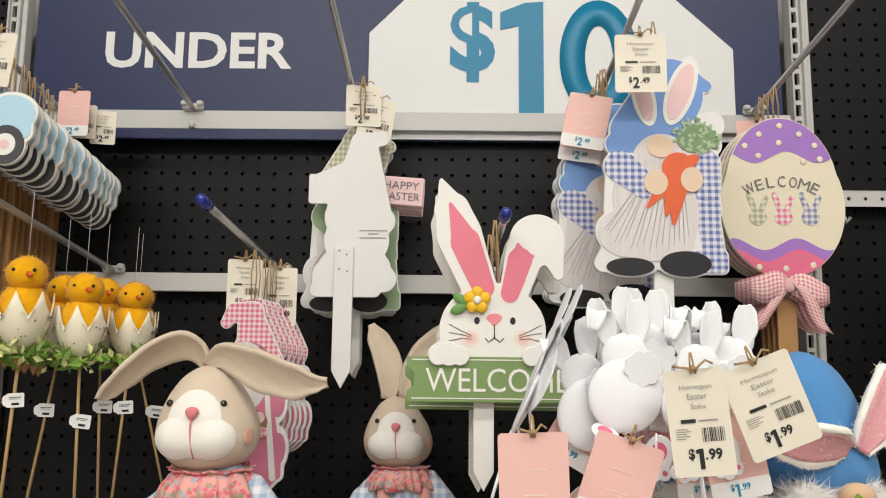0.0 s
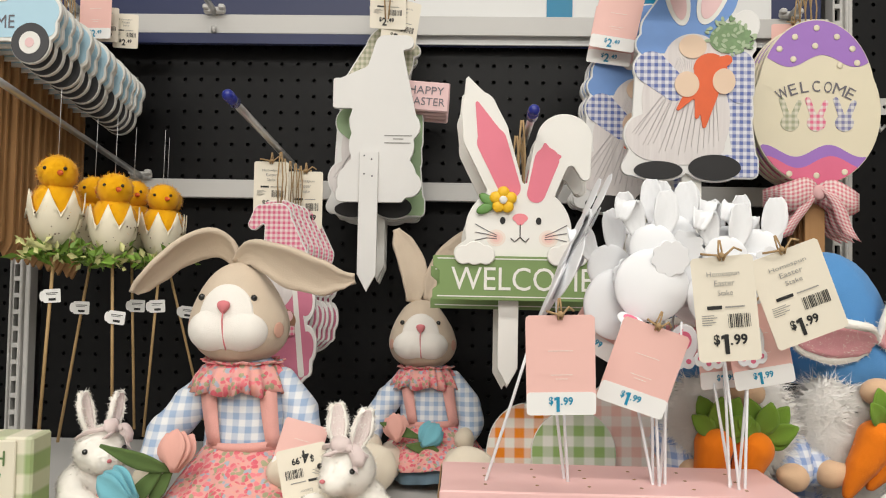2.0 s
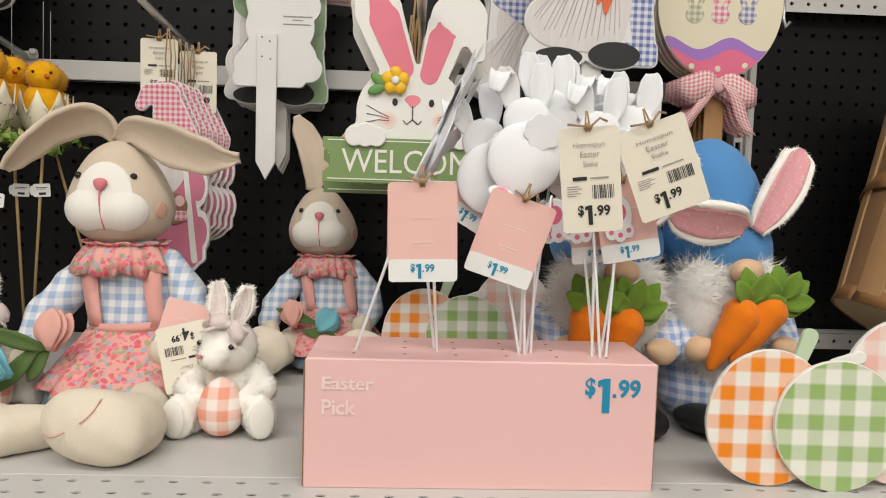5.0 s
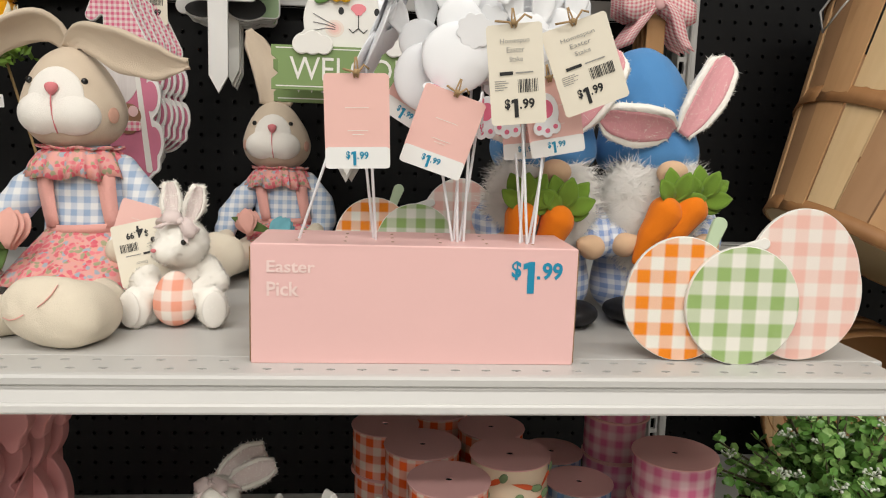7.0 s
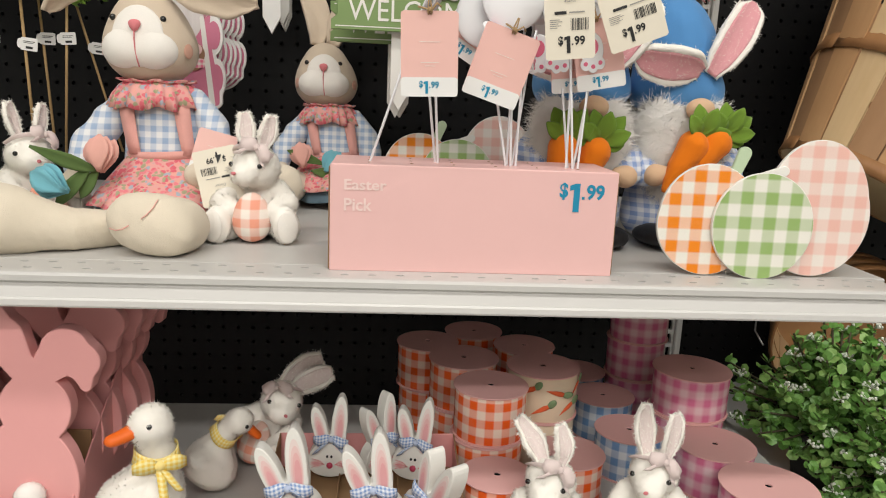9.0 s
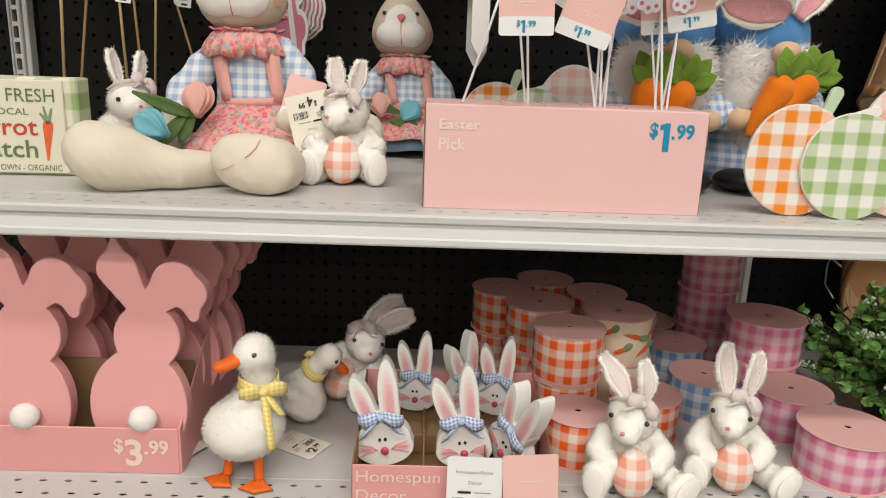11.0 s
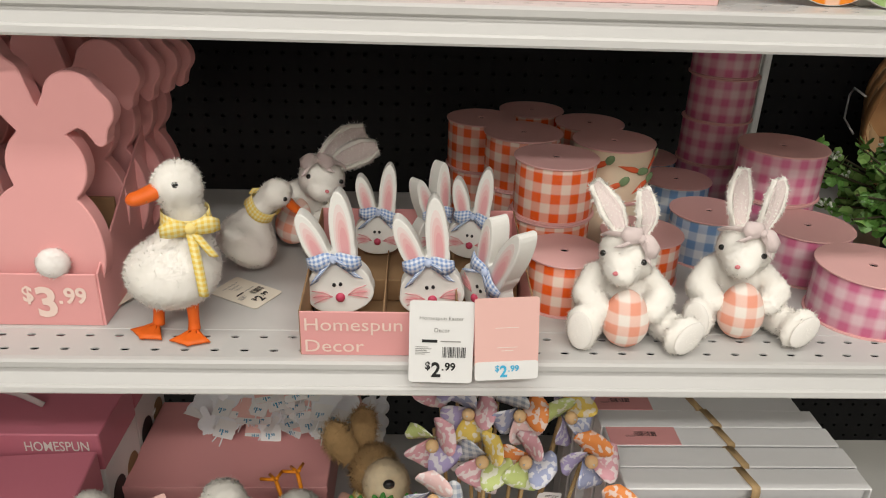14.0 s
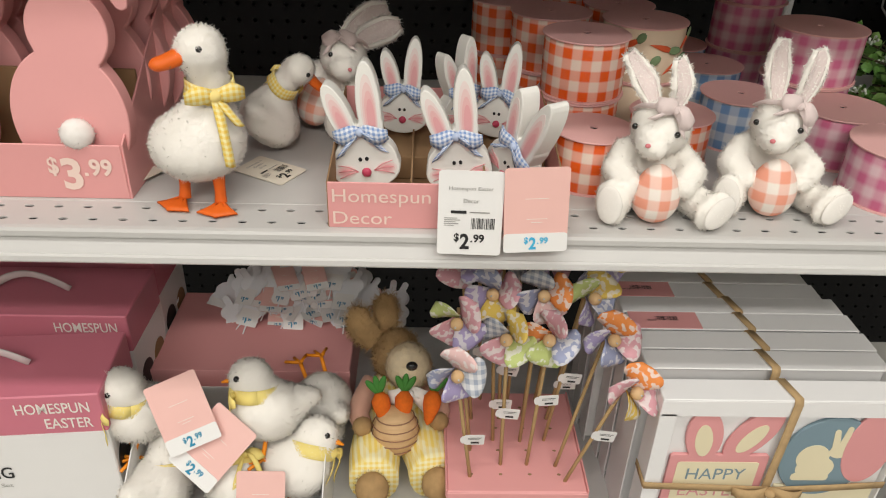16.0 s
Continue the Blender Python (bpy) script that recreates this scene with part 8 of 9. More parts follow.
def chick(m, label, seed):
    """A fluffy white chick with wire feet; one mesh; origin at its middle."""
    k = Kit()
    soft(k, [eb((0, 0, 0), (0.029, 0.034, 0.03)), eb((0, -0.014, 0.034), (0.0195, 0.02, 0.019)), eb((0, 0.034, 0.008), (0.012, 0.018, 0.012))], FURWHITE, 0.0035, 0.012, 0.001, seed)
    k.fur(13000, 0.0048, FURWHITE, 0.0005, seed, 0.2)
    rows = [[(r * math.cos(2 * PI * j / 20), -0.01 + r * math.sin(2 * PI * j / 20), z) for j in range(21)] for r, z in ((0.0246, 0.014), (0.0232, 0.021), (0.0228, 0.027))]
    k.sheet(rows, YRIBBON, thick=0.0008)
    bow(k, YRIBBON, 0.012, -0.03, 0.022, 0.034, 0.012, 0.03, 0.006)
    for sx in (-1, 1):
        k.ball((sx * 0.0135, -0.028, 0.038), 0.003, BEAD, seg=10, rings=8)
        k.tube([(sx * 0.011, -0.004, -0.027), (sx * 0.012, -0.008, -0.046)], 0.0022, CHICKLEG, 8)
        for dx, dy in ((-0.012, -0.014), (0.0, -0.02), (0.012, -0.014), (0.0, 0.01)):
            k.tube([(sx * 0.012, -0.008, -0.046), (sx * 0.012 + dx, -0.008 + dy, -0.049)], 0.0018, CHICKLEG, 6)
    k.tube([(0, -0.03, 0.034), (0, -0.042, 0.032)], [0.004, 0.001], CHICKLEG, 8)
    ob = k.make("fluffy_chick")
    ob.matrix_world = m @ Matrix.Scale(1.15, 4)
    return tagged(ob, label, "soft toy", "fluffy ducks and chicks")


chick(pose(-0.317, 0.52, 0.628, -8, 0, -62), "white fluffy chick with a yellow neck ribbon, upright", 31)
chick(pose(-0.172, 0.52, 0.634, -4, -22, -74), "white fluffy chick with a yellow ribbon, tilted forward", 32)
chick(pose(-0.14, 0.492, 0.572, 0, 42, 72), "white fluffy chick leaning over with its eye showing", 33)
chick(pose(-0.292, 0.482, 0.552, 20, 10, 160), "white fluffy chick lying in the carton", 34)
chick(pose(-0.205, 0.476, 0.556, -60, 0, 20), "white fluffy chick lying in the carton", 35)
chick(pose(-0.12, 0.585, 0.588, 150, 0, 30), "white fluffy chick upside down in the carton", 36)
pink_ticket(pose(-0.268, 0.500, 0.694, -32, 0, 0) @ pose(0, 0, 0, 0, -24, 0), "2", "99", 0.058, 0.078, strung=False)
pink_ticket(pose(-0.196, 0.486, 0.652, -36, 0, 0) @ pose(0, 0, 0, 0, 40, 0), "2", "99", 0.056, 0.08, strung=False)
pink_ticket(pose(-0.170, 0.455, 0.606, -30, 0, 0), "2", "99", 0.052, 0.07, strung=False)

# low pink box behind, and a heap of packed picks
lb_ = thing("pink_box", pose(-0.225, 0.648, Z3), "low closed pink cardboard box", "box")
Kit().box((0, 0.09, 0.04), (0.262, 0.18, 0.08), BOXPINK, bevel=0.0015).make("carton", lb_)
Kit().box((0, -0.0006, 0.077), (0.264, 0.002, 0.01), BOXPINK, bevel=0.0005).make("lid_flap", lb_)
rnd = random.Random(77)
for i in range(96):
    x, y = rnd.gauss(-0.165, 0.052), rnd.uniform(0.765, 0.825)
    z = 0.59 + 0.1 * max(0.0, 1 - abs(x + 0.165) / 0.13) * (i / 96)
    m = pose(x, y, z, -58 + rnd.uniform(-16, 16), rnd.uniform(-8, 8), rnd.uniform(-40, 40)) @ Matrix.Scale(0.72, 4)
    if i % 3 == 0:
        pink_ticket(m, "1", "99", 0.042, 0.06, group="heaped picks", strung=False)
    else:
        p = thing("packed_pick", m, "flat white rabbit pick with a price ticket", "garden pick", "heaped picks")
        Kit().slab(outline([el(0, -0.02, 0.026, 0.022), el(0.012, 0.0, 0.02, 0.018), el(-0.014, 0.002, 0.016, 0.014), cap(-0.008, 0.01, -0.012, 0.03, 0.007), cap(0.01, 0.01, 0.014, 0.03, 0.007)], step=0.003), -0.001, 0.0006, METALWHITE).make("rabbit_plate", p)
        Kit().slab(outline([rect(-0.02, -0.055, 0.02, -0.02, 0.002)], step=0.003), -0.0024, -0.0018, CARDWHITE, chamfer=0).make("ticket", p)
        price("1", "99", -0.01, -0.05, 0.011, TEALINK, p, -0.0026)
        Kit().tube([(0, 0, -0.02), (0, 0, -0.075)], 0.0013, METALWHITE, 6).make("stick", p)

# straw rabbit in checked overalls
STRAW = plain("straw_fibre", (0.46, 0.29, 0.13), 0.95, 0, 700, 0.4, 0.8, 90)
STRAWLITE = plain("pale_sisal_fibre", (0.84, 0.7, 0.48), 0.95, 0, 700, 0.3, 0.6, 90)
OVERALL = checks("yellow_overall_gingham", (0.86, 0.66, 0.16), (0.88, 0.82, 0.55), 0.0075)
RAFFIABASKET = grainwood("woven_cornhusk", (0.72, 0.5, 0.28), (0.5, 0.3, 0.14), "x", 160, 0.8)
CARROTYARN = plain("orange_yarn", (0.84, 0.17, 0.015), 0.95, 0, 900, 0.25, 0.6, 200)
PLEAF = plain("bright_paper_leaf", (0.06, 0.24, 0.04), 0.7, 0, 300, 0.25, 0.2, 60)
k = Kit()
k.ball((0, 0.03, 0.125), (0.032, 0.032, 0.032), STRAW, seg=20, rings=14)
k.tube([(-0.03, 0.04, 0.14), (-0.05, 0.045, 0.165), (-0.048, 0.05, 0.185)], [0.014, 0.019, 0.008], STRAW, 12, flat=0.5)
k.tube([(-0.012, 0.05, 0.15), (-0.012, 0.058, 0.18), (-0.008, 0.06, 0.195)], [0.012, 0.017, 0.008], STRAW, 12, flat=0.5)
k.fur(7000, 0.013, STRAW, 0.0005, 41, -0.2)
k.ball((0.014, -0.004, 0.130), (0.031, 0.03, 0.028), STRAWLITE, seg=18, rings=12)
k.fur(5000, 0.007, STRAWLITE, 0.0004, 42, only=[STRAWLITE])
k.ball((0.016, -0.030, 0.146), (0.008, 0.005, 0.006), BEAD, seg=12, rings=8)
k.ball((0, 0.02, 0.06), (0.044, 0.036, 0.055), OVERALL, seg=22, rings=14)
for sx in (-1, 1):
    k.tube([(sx * 0.022, 0.01, 0.035), (sx * 0.036, -0.04, 0.03), (sx * 0.04, -0.085, 0.026)], [0.036, 0.035, 0.033], OVERALL, 16)
    k.tube([(sx * 0.036, 0.02, 0.095), (sx * 0.056, -0.012, 0.075), (sx * 0.05, -0.03, 0.065)], [0.014, 0.015, 0.012], CHEEK, 12)
    k.ball((sx * 0.043, -0.1, 0.028), (0.022, 0.018, 0.02), STRAW, seg=16, rings=10)
    k.ball((sx * 0.052, -0.035, 0.068), (0.014, 0.012, 0.012), STRAW, seg=12, rings=8)
k.fur(5000, 0.007, STRAW, 0.0004, 43, only=[STRAW])
bow(k, TOYWHITE, 0.014, -0.03, 0.108, 0.06, 0.03, 0.03, 0.008)
k.ball((-0.008, -0.045, 0.066), (0.031, 0.024, 0.034), RAFFIABASKET, seg=22, rings=14)
for i in range(5):
    z = 0.048 + 0.010 * i
    r = 0.031 * math.sqrt(max(0.05, 1 - ((z - 0.066) / 0.036) ** 2))
    k.tube([(-0.008 + 1.04 * r * math.cos(a), -0.045 + 0.8 * r * math.sin(a), z) for a in [2 * PI * q / 24 for q in range(25)]], 0.0008, WICKER, 5)
for x, z, a in ((-0.026, 0.102, -12), (0.042, 0.1, 14), (0.004, 0.102, 6)):
    M = pose(x, -0.04, z, -10, a, 0)
    k.lathe([(0.001, -0.03), (0.006, -0.024), (0.012, -0.004), (0.0125, 0.006), (0.006, 0.014), (0.001, 0.015)], CARROTYARN, 14, M)
    for s in (-30, 0, 30):
        k.ball(tuple(M @ pose(0, 0, 0.013, 0, s, 0) @ Vector((0, 0, 0.012))), (0.005, 0.002, 0.014), PLEAF, (0, a + s, 0), seg=8, rings=6)
ob = k.make("straw_rabbit")
ob.matrix_world = pose(-0.026, 0.575, Z3 + 0.014, -8, 0, 6) @ Matrix.Diagonal((0.88, 1, 0.98, 1))
tagged(ob, "straw rabbit in yellow checked overalls with carrots", "soft toy")

# pinwheels in a pink box
PAPERS = [blots("lilac_paper", (0.4, 0.34, 0.56)), blots("orange_paper", (0.8, 0.27, 0.07)), blots("rose_paper", (0.66, 0.34, 0.38)), blots("yellow_paper", (0.76, 0.55, 0.12)), blots("green_paper", (0.48, 0.55, 0.2)),
          checks("slate_check_paper", (0.3, 0.34, 0.42), (0.7, 0.7, 0.7), 0.008), blots("blue_grey_paper", (0.33, 0.36, 0.52)), blots("pale_pink_paper", (0.74, 0.5, 0.48))]
BEADWOOD = grainwood("bead_wood", (0.7, 0.48, 0.26), (0.55, 0.34, 0.16), "z", 90)
pw = thing("pinwheel_box", pose(0.108, 0.452, Z3), "pink cardboard box with stick holes in its top", "display box")
Kit().box((0, 0.08, 0.04), (0.155, 0.16, 0.08), BOXPINK, bevel=0.0012).make("carton", pw)
Kit().box((0, -0.001, 0.0735), (0.156, 0.002, 0.012), BOXPINK, bevel=0.0006).make("front_flap", pw)
for sx in (-1, 1):
    Kit().box((sx * 0.0782, 0.08, 0.077), (0.002, 0.16, 0.012), BOXPINK, bevel=0.0006).make("side_flap", pw)
k = Kit()
for i in range(4):
    for j in range(4):
        k.ball((-0.05 + 0.033 * j, 0.025 + 0.036 * i, 0.0802), (0.0022, 0.0016, 0.0004), KRAFT, seg=8, rings=4)
k.make("stick_hole", pw)


def pinwheel(m, lean_x, lean_y, length, turn, tilt, cols, rev):
    p = thing("pinwheel", m, "paper pinwheel of pastel prints on a wooden stick", "pinwheel", "pinwheels")
    d = Vector((math.tan(radians(lean_x)), math.tan(radians(lean_y)), 1)).normalized()
    Kit().tube([d * -0.05, d * length], 0.0021, STICKWOOD, 8).make("stick", p)
    hub = d * (length - 0.006)
    M = Matrix.Translation(hub + Vector((0, -0.010, 0))) @ pose(0, 0, 0, tilt, 0, turn)
    for i in range(4):
        a0 = i * PI / 2 + rev
        grid = []
        for u in range(9):
            row = []
            for v in range(6):
                s, w = u / 8, v / 5 - 0.5
                R = 0.003 + 0.027 * s
                wid = 0.031 * math.sin(PI * (0.06 + 0.82 * s ** 1.25)) + 0.003
                ang = a0 + 0.6 * s
                x = R * math.cos(ang) - wid * w * math.sin(ang)
                z = R * math.sin(ang) + wid * w * math.cos(ang)
                row.append((x, -0.022 * math.sin(PI * s) * (0.5 - w) ** 1.5 - 0.006 * s, z))
            grid.append(row)
        o = Kit().sheet(grid, PAPERS[cols[i % len(cols)]], thick=0.0006).make("blade", p)
        o.matrix_local = M
    o = Kit().ball((0, -0.012, 0), 0.0068, BEADWOOD, seg=14, rings=10).make("bead", p)
    o.matrix_local = M
    o = Kit().tube([(0, -0.02, 0), (0, 0.012, 0)], 0.001, ZINC, 6).make("pin", p)
    o.matrix_local = M
    return p


rnd = random.Random(5)
spots = [(0.056, 0.474, -8, 3, 0.160), (0.092, 0.492, -1, 4, 0.185), (0.122, 0.492, 3, 2, 0.19), (0.155, 0.49, 11, 3, 0.195), (0.163, 0.468, 17, -2, 0.16), (0.058, 0.515, -6, 0, 0.2), (0.086, 0.53, -3, 3, 0.215), (0.118, 0.528, 2, 2, 0.22),
         (0.147, 0.53, 7, 2, 0.215), (0.062, 0.565, -5, 2, 0.235), (0.096, 0.566, -2, 3, 0.24), (0.126, 0.57, 2, 2, 0.24), (0.155, 0.566, 8, 2, 0.235), (0.075, 0.6, -3, 2, 0.25), (0.11, 0.6, 1, 2, 0.25), (0.145, 0.6, 5, 2, 0.25)]
for i, (x, y, lx, ly, L) in enumerate(spots):
    pinwheel(pose(x, y, Z3 + 0.082), lx, ly, L, rnd.uniform(-25, 25), rnd.uniform(-22, -6), rnd.sample((0, 0, 1, 2, 2, 3, 4, 5, 6, 6, 7), 4), rnd.uniform(0, 1.5))
    if i % 4 != 3:
        h = 0.055 + 0.02 * (i % 3)
        flag_label(pose(x + h * math.tan(radians(lx)) - 0.004 * (i % 2), y - 0.004 + h * math.tan(radians(ly)), Z3 + 0.082 + h, 8, rnd.uniform(-6, 14), 0) @ Matrix.Scale(1.05, 4), "labels of the pinwheels")

# packed decor sets, one behind the other
PACKWHITE = plain("glossy_white_carton", (0.82, 0.81, 0.8), 0.3, 0, 200, 0.05, 0.03, 8)
JUTE = plain("jute_band", (0.5, 0.34, 0.17), 0.9, 0, 600, 0.3, 0.6, 80)
FRAMEPINK = plain("set_pink_paint", (0.72, 0.32, 0.32), 0.5, 0, 150, 0.06, 0.04)
SETBLUE = plain("set_slate_blue", (0.2, 0.29, 0.34), 0.5, 0, 150, 0.08, 0.04)
SETCREAM = plain("set_cream", (0.78, 0.7, 0.48), 0.5, 0, 150, 0.06, 0.04)
SETGREEN = plain("set_green", (0.3, 0.42, 0.24), 0.5, 0, 150, 0.06, 0.04)


def set_carton(m, front=False, pink_end=False):
    W, D, H = 0.256, 0.031, 0.235
    b = thing("decor_set_carton", m, "white decor set carton tied with a jute band", "box", "decor set cartons")
    k = Kit().box((W / 2, D / 2 + 0.003, H / 2), (W - 0.004, D - 0.008, H - 0.004), PACKWHITE, bevel=0.001)
    k.make("inner_tray", b)
    Kit().box((W / 2, D / 2, H - 0.001), (W, D, 0.002), PACKWHITE, bevel=0.0008).make("top_panel", b)
    for x in (0.001, W - 0.001):
        Kit().box((x, D / 2, H / 2 - 0.001), (0.002, D, H - 0.002), PACKWHITE, bevel=0.0006).make("side_panel", b)
    if pink_end:
        Kit().box((0.04, D / 2, H + 0.0006), (0.078, D * 0.98, 0.0008), BOXPINK, bevel=0.0002).make("pink_label", b)
        bars(0.03, 0.055, 0, 0.008, INK, b, 0).matrix_local = pose(0, D * 0.45, H + 0.0014, -90)
        letters("DECOR", 0.02, 0.03, 0, 0.003, INK, b, 0).matrix_local = pose(0, D * 0.4, H + 0.0014, -90)
    pts = [(0.13, -0.002, 0.0), (0.13, -0.002, H * 0.5), (0.134, -0.002, H - 0.004), (0.134, 0.001, H + 0.002), (0.127, D, H + 0.002), (0.124, D + 0.001, H - 0.004), (0.124, D + 0.001, 0)]
    Kit().sheet([[(x - 0.0045, y, z), (x + 0.0045, y, z)] for x, y, z in pts], JUTE, thick=0.0008).make("upright_band", b)
    if front:
        pts = [(-0.001, D, 0.118), (-0.0015, 0.0, 0.118), (0.0, -0.0025, 0.117), (0.14, -0.004, 0.113), (0.2, -0.003, 0.116), (W, -0.002, 0.12)]
        Kit().sheet([[(x, y, z - 0.0045), (x, y, z + 0.0045)] for x, y, z in pts], JUTE, thick=-0.0008).make("cross_band", b)
        k = Kit()
        bow(k, JUTE, 0.13, -0.006, 0.116, 0.075, 0.018, 0.03, 0.010)
        k.make("jute_bow", b)
        Kit().box((W / 2, 0.0008, H - 0.012), (W - 0.002, 0.0016, 0.02), PACKWHITE, bevel=0.0004).make("window_border", b)
        Kit().box((0.009, 0.0008, H / 2 - 0.008), (0.016, 0.0016, H - 0.022), PACKWHITE, bevel=0.0004).make("window_border", b)
        # rabbit-eared frame
        fr = thing("eared_frame", m @ pose(0.074, 0.0022, 0.0), "pink rabbit-eared happy easter plaque in a carton window", "wooden decoration")
        Kit().slab(outline([rect(-0.052, 0.02, 0.052, 0.158, 0.004), el(-0.022, 0.183, 0.019, 0.036, 8), el(0.028, 0.186, 0.019, 0.040, -32)], step=0.002), 0.0, 0.004, FRAMEPINK).make("frame_board", fr)
        for x, z, a in ((-0.022, 0.178, 8), (0.027, 0.181, -32)):
            k = Kit()
            paint(k, [el(x, z, 0.009, 0.022, a)], 0.0, SETCREAM, 0.0005)
            k.make("inner_ear_paint", fr)
        k = Kit()
        paint(k, [rect(-0.043, 0.028, 0.043, 0.148, 0.003)], 0.0, SETCREAM, 0.0005)
        k.make("cream_panel", fr)
        letters("HAPPY", -0.031, 0.031, 0.123, 0.139, SETBLUE, fr, -0.0004, 0.0)
        letters("EASTER", -0.035, 0.035, 0.098, 0.114, FRAMEPINK, fr, -0.0004, 0.0)
        pl = thing("rabbit_plaque", m @ pose(0.185, 0.0024, 0.0), "slate blue round plaque with a cream rabbit", "wooden decoration")
        Kit().slab(outline([el(0, 0.155, 0.048, 0.055)], step=0.002), 0.0, 0.004, SETBLUE).make("plaque_board", pl)
        k = Kit()
        paint(k, [el(-0.008, 0.14, 0.02, 0.017), el(-0.014, 0.155, 0.017, 0.018), el(0.012, 0.165, 0.011, 0.010), cap(0.012, 0.172, 0.014, 0.196, 0.004, 0.003), cap(0.006, 0.17, 0.002, 0.192, 0.004, 0.003), rect(-0.03, 0.122, 0.01, 0.132, 0.004)], 0.0, SETCREAM, 0.0005, 0.0016)
        k.make("painted_rabbit", pl)
        lw = thing("letter_block", m @ pose(0.196, 0.0026, 0.0), "cream block with green letters in a carton window", "wooden decoration")
        Kit().box((0, 0.002, 0.075), (0.108, 0.004, 0.075), SETCREAM, bevel=0.0008).make("block_face", lw)
        letters("P", -0.05, -0.02, 0.05, 0.1, SETGREEN, lw, -0.0002, 0.0)
        rs = thing("egg_plaque", m @ pose(0.226, 0.0018, 0.0), "pink and green egg plaque in a carton window", "wooden decoration")
        Kit().slab(outline([el(0, 0.17, 0.026, 0.05)], step=0.002), 0.0, 0.003, FRAMEPINK).make("plaque_board", rs)
    return b


for i, (x, y, dz) in enumerate(((0.236, 0.432, 0.0), (0.232, 0.479, 0.002), (0.234, 0.512, -0.004), (0.232, 0.546, 0.0), (0.229, 0.578, 0.0), (0.218, 0.608, 0.0), (0.214, 0.64, 0.0), (0.214, 0.674, 0.0))):
    set_carton(pose(x, y, Z3), i == 0, i in (3, 5))


# ---- next bay: baskets and a small bush ----
SLATWOOD = grainwood("basket_slat", (0.64, 0.4, 0.2), (0.44, 0.23, 0.1), "z", 45, 0.6, 0.6, (0.66, 0.5, 0.3))
SLATPALE = grainwood("pale_basket_slat", (0.74, 0.55, 0.32), (0.6, 0.4, 0.2), "z", 45, 0.6, 0.3)
SLATBROWN = grainwood("brown_basket_slat", (0.46, 0.27, 0.14), (0.32, 0.17, 0.08), "z", 45, 0.6, 0.3)
BANDWOOD = grainwood("basket_band", (0.4, 0.2, 0.08), (0.24, 0.11, 0.04), "z", 60, 0.6)


def bushel(m, r0, r1, h, label, slats=22):
    b = thing("bushel_basket", m, label, "basket", "bushel baskets")
    made = {}
    for i in range(slats):
        a = 2 * PI * i / slats
        wid = 2 * PI / slats * 0.94
        kind = (0, 1, 0, 2, 1, 0, 2)[i % 7]
        if kind not in made:
            grid = [[((r0 + (r1 - r0) * s) * math.sin(t), -(r0 + (r1 - r0) * s) * math.cos(t), h * s) for t in (-wid / 2, -wid / 4, 0, wid / 4, wid / 2)] for s in (0, 0.25, 0.5, 0.75, 1)]
            made[kind] = Kit().sheet(grid, (SLATWOOD, SLATPALE, SLATBROWN)[kind], thick=0.0022, smooth=False).make("slat", b)
            made[kind].matrix_local = pose(0, 0, 0, 0, 0, math.degrees(a))
        else:
            o = new("slat", made[kind].data)
            o.parent = b
            o.matrix_local = pose(0, 0, 0.0008 * (i % 3), 0, 0, math.degrees(a)) @ Matrix.Diagonal((1 + 0.012 * (i % 2), 1 + 0.012 * (i % 2), 1, 1))
    for s, w, out in ((0.02, 0.022, 0.0035), (0.5, 0.024, 0.003), (0.97, 0.02, 0.003)):
        r = r0 + (r1 - r0) * s + out
        rows = [[(r * math.cos(2 * PI * j / 48), r * math.sin(2 * PI * j / 48), h * s + dz) for j in range(49)] for dz in (-w / 2, w / 2)]
        Kit().sheet(rows, BANDWOOD, thick=0.0022).make("band", b)
    Kit().lathe([(0.001, h), (r1, h), (r1, h - 0.003), (0.001, h - 0.003)], SLATWOOD, 32, smooth=False).make("basket_base", b)
    for sx in (-1, 1):
        Kit().tube([(sx * (r0 + 0.006), -0.03, 0.02), (sx * (r0 + 0.012), -0.025, 0.06), (sx * (r0 + 0.006), 0.0, 0.09), (sx * (r0 + 0.012), 0.025, 0.06), (sx * (r0 + 0.006), 0.03, 0.02)], 0.0016, ZINC, 6).make("wire_handle", b)
    return b


bushel(pose(0.889, 0.865, 1.515, 0, 208, 0), 0.215, 0.14, 0.31, "tilted wooden bushel basket with slats and bands")
hook(0.80, 1.733, 0.22, False, 0.0)
bushel(pose(0.80, 0.91, 0.998, -78, 0, -14), 0.135, 0.105, 0.12, "wooden bushel basket lying open behind the bush")
# wire hanger on the low rail
wh = thing("wire_hook", pose(0.62, RAIL - 0.004, 1.217), "small bent zinc wire hook on the rail", "hook", "peg hooks")
Kit().tube([(0, 0, 0), (0, -0.03, 0.002), (0.0, -0.05, -0.01), (0.012, -0.06, -0.03), (0.012, -0.05, -0.034)], 0.0018, ZINC, 6).make("wire", wh)
wh = thing("wire_hook", pose(0.588, RAIL - 0.004, 1.722), "small bent zinc wire hook on the rail", "hook", "peg hooks")
Kit().tube([(0, 0, 0), (0, -0.02, 0.0), (-0.004, -0.03, -0.03), (0.0, -0.03, -0.042), (0.006, -0.03, -0.034)], 0.0026, ZINC, 8).make("wire", wh)

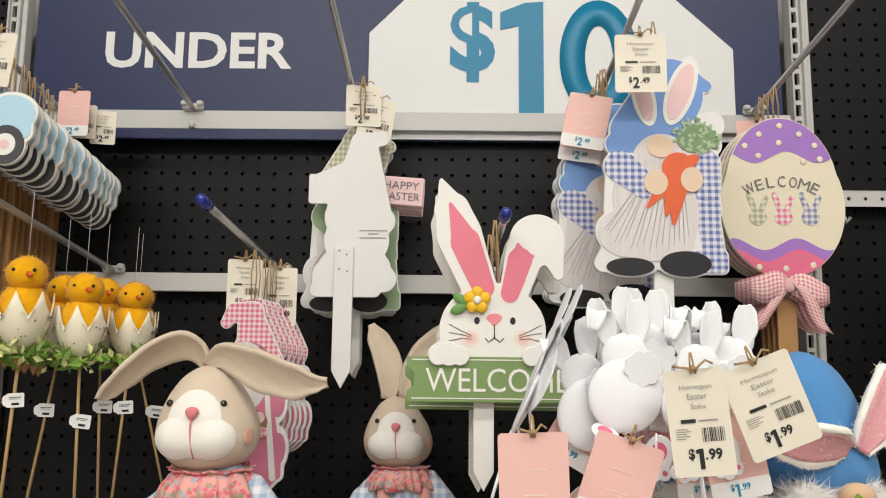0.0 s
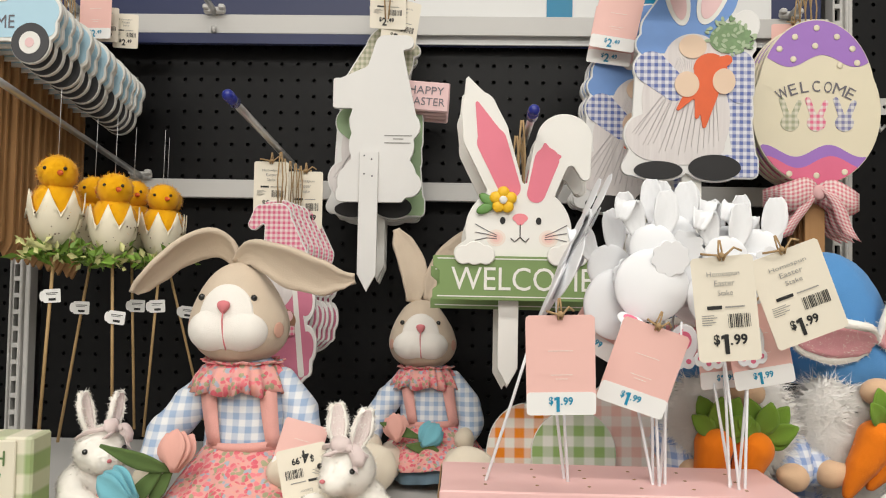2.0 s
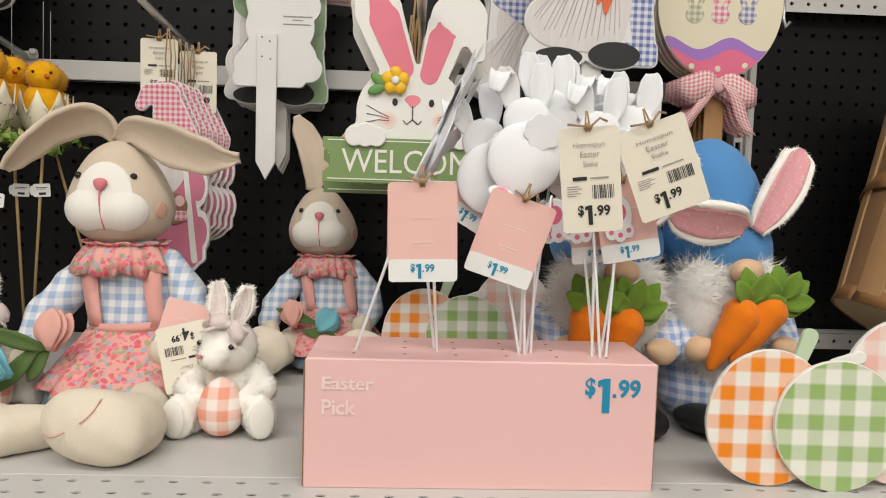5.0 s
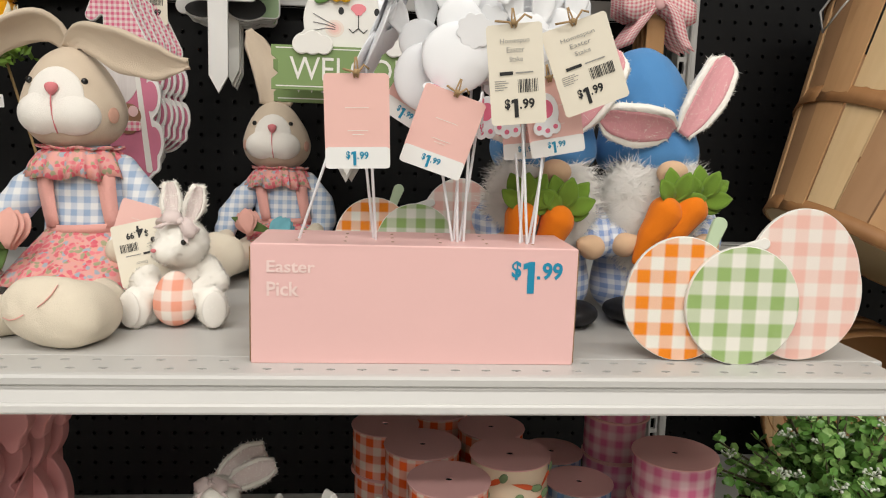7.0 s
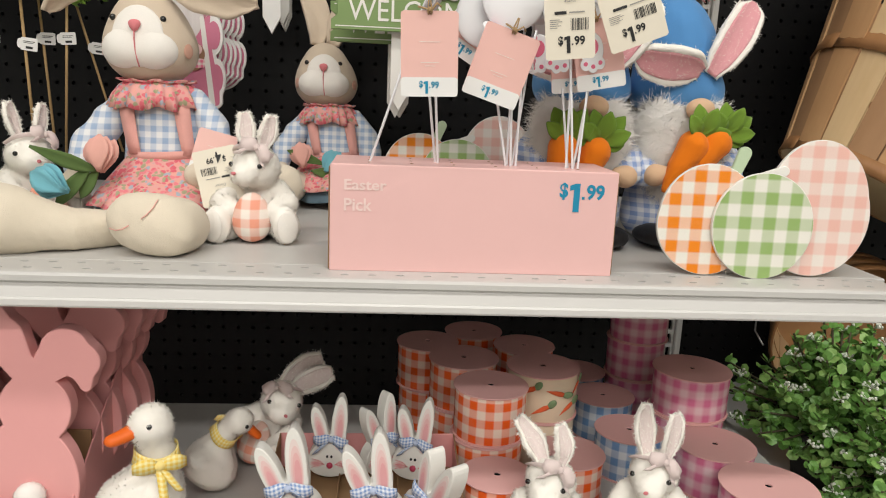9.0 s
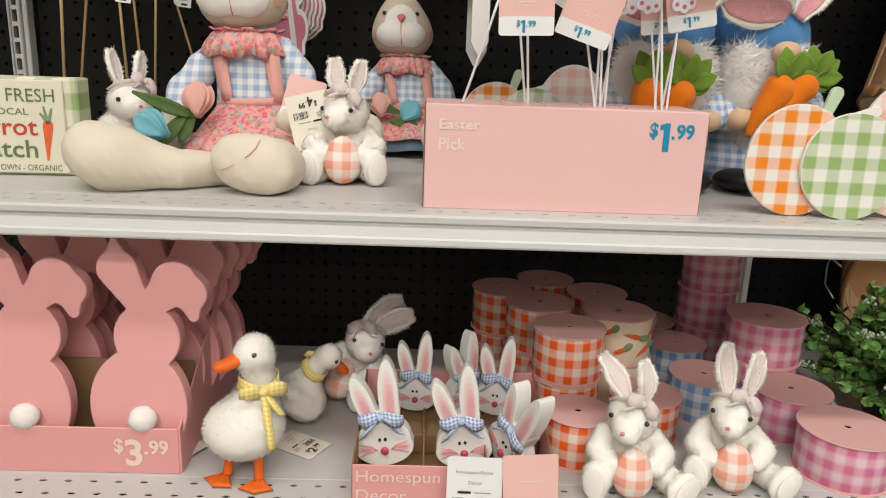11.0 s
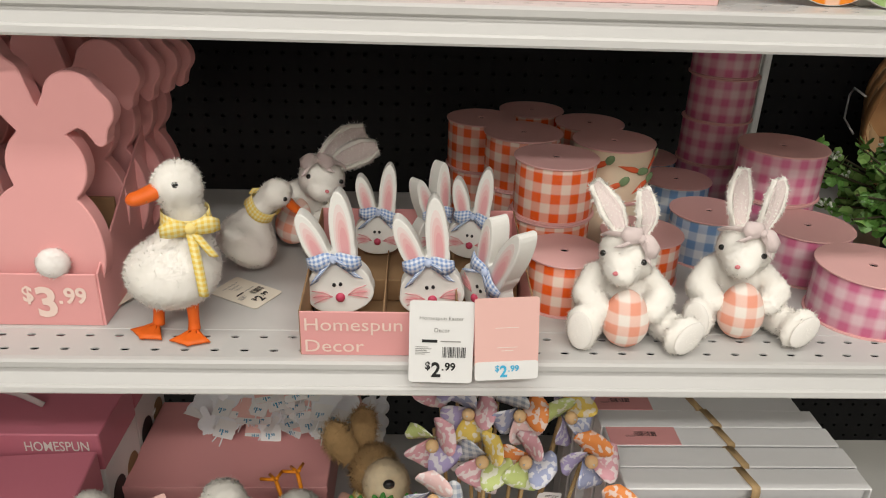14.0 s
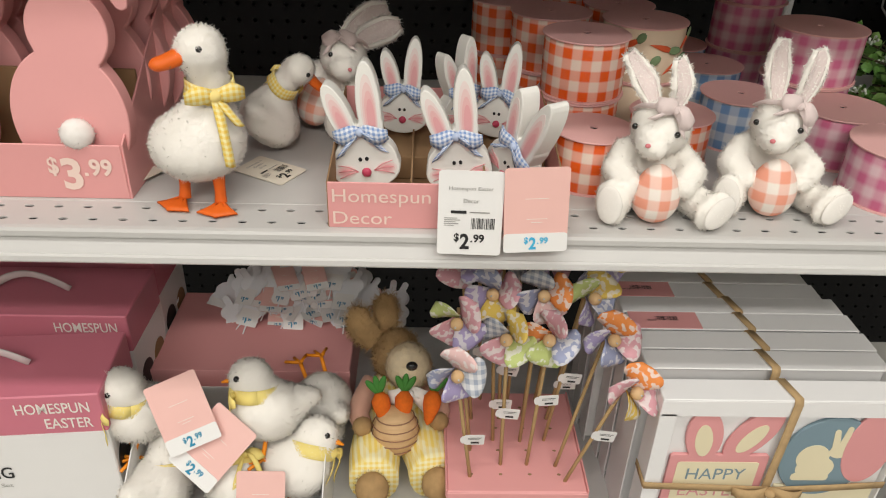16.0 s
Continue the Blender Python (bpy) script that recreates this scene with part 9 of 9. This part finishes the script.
# artificial bush with white flowers
BUSHLEAF = plain("glossy_bush_leaf", (0.16, 0.35, 0.075), 0.38, 0, 300, 0.35, 0.1, 120)
BUSHLITE = plain("young_bush_leaf", (0.31, 0.52, 0.15), 0.4, 0, 300, 0.3, 0.1, 120)
TWIG = plain("bush_twig", (0.07, 0.06, 0.03), 0.8, 0, 300, 0.3, 0.3, 90)
PETALW = plain("white_bloom", (0.72, 0.76, 0.66), 0.6, 0, 300, 0.05, 0.05)
POT = plain("dark_pot", (0.03, 0.028, 0.026), 0.6, 0, 200, 0.2, 0.2)


def bush(m, seed):
    p = thing("flowering_bush", m, "small green artificial bush with tiny white flowers", "plant", "potted bushes")
    Kit().lathe([(0.001, 0.0), (0.035, 0.0), (0.045, 0.06), (0.042, 0.06), (0.04, 0.05), (0.001, 0.05)], POT, 24).make("pot", p)
    rnd = random.Random(seed)
    twigs, dark, lite, bloom = Kit(), Kit(), Kit(), Kit()
    for i in range(150):
        a, el_ = rnd.uniform(0, 2 * PI), rnd.uniform(-0.25, 1.45)
        R = rnd.uniform(0.07, 0.115)
        tip = Vector((R * math.cos(a) * math.cos(el_) * 1.15, R * math.sin(a) * math.cos(el_), 0.06 + R * 1.05 * math.sin(el_)))
        twigs.tube([(0, 0, 0.05), tip * 0.55 + Vector((0, 0, 0.03)), tip], 0.0012, TWIG, 5)
        for q in range(10):
            s = 0.4 + 0.65 * q / 10
            c = tip * s + Vector((0, 0, 0.03 * (1 - s)))
            for _ in range(3):
                d = Vector((rnd.uniform(-1, 1), rnd.uniform(-1, 1), rnd.uniform(-0.3, 1))).normalized()
                t = d.cross(Vector((rnd.uniform(-1, 1), rnd.uniform(-1, 1), rnd.uniform(-1, 1)))).normalized()
                n = d.cross(t)
                L = rnd.uniform(0.009, 0.0145)
                vs = [c, c + d * L * 0.35 + t * L * 0.38 + n * L * 0.08, c + d * L * 0.8 + t * L * 0.34, c + d * L, c + d * L * 0.8 - t * L * 0.34, c + d * L * 0.35 - t * L * 0.38 + n * L * 0.08, c + d * L * 0.5 - n * L * 0.04]
                (lite if rnd.random() < 0.35 else dark).add(vs, [[0, 1, 6], [1, 2, 6], [2, 3, 6], [3, 4, 6], [4, 5, 6], [5, 0, 6]], BUSHLITE if rnd.random() < 0.35 else BUSHLEAF)
        if i % 3 == 0:
            for q in range(9):
                d = Vector((rnd.uniform(-1, 1), rnd.uniform(-1, 1), rnd.uniform(0, 1))).normalized() * 0.008
                bloom.tube([tip, tip + d], 0.0004, PETALW, 4)
                bloom.ball(tuple(tip + d), 0.0016, PETALW, seg=6, rings=4)
    tagged(twigs.make("twig_work", p), kind="stuff")
    tagged(dark.make("dark_foliage", p), kind="stuff")
    tagged(lite.make("light_foliage", p), kind="stuff")
    tagged(bloom.make("bloom", p), kind="stuff")
    return p


for x, y, s, sc in ((0.652, 0.73, 3, 1.25), (0.80, 0.66, 4, 1.35), (0.69, 0.61, 5, 1.1), (0.86, 0.56, 6, 1.2)):
    bush(pose(x, y, 0.861, 0, 0, 40 * s) @ Matrix.Scale(sc, 4), s)
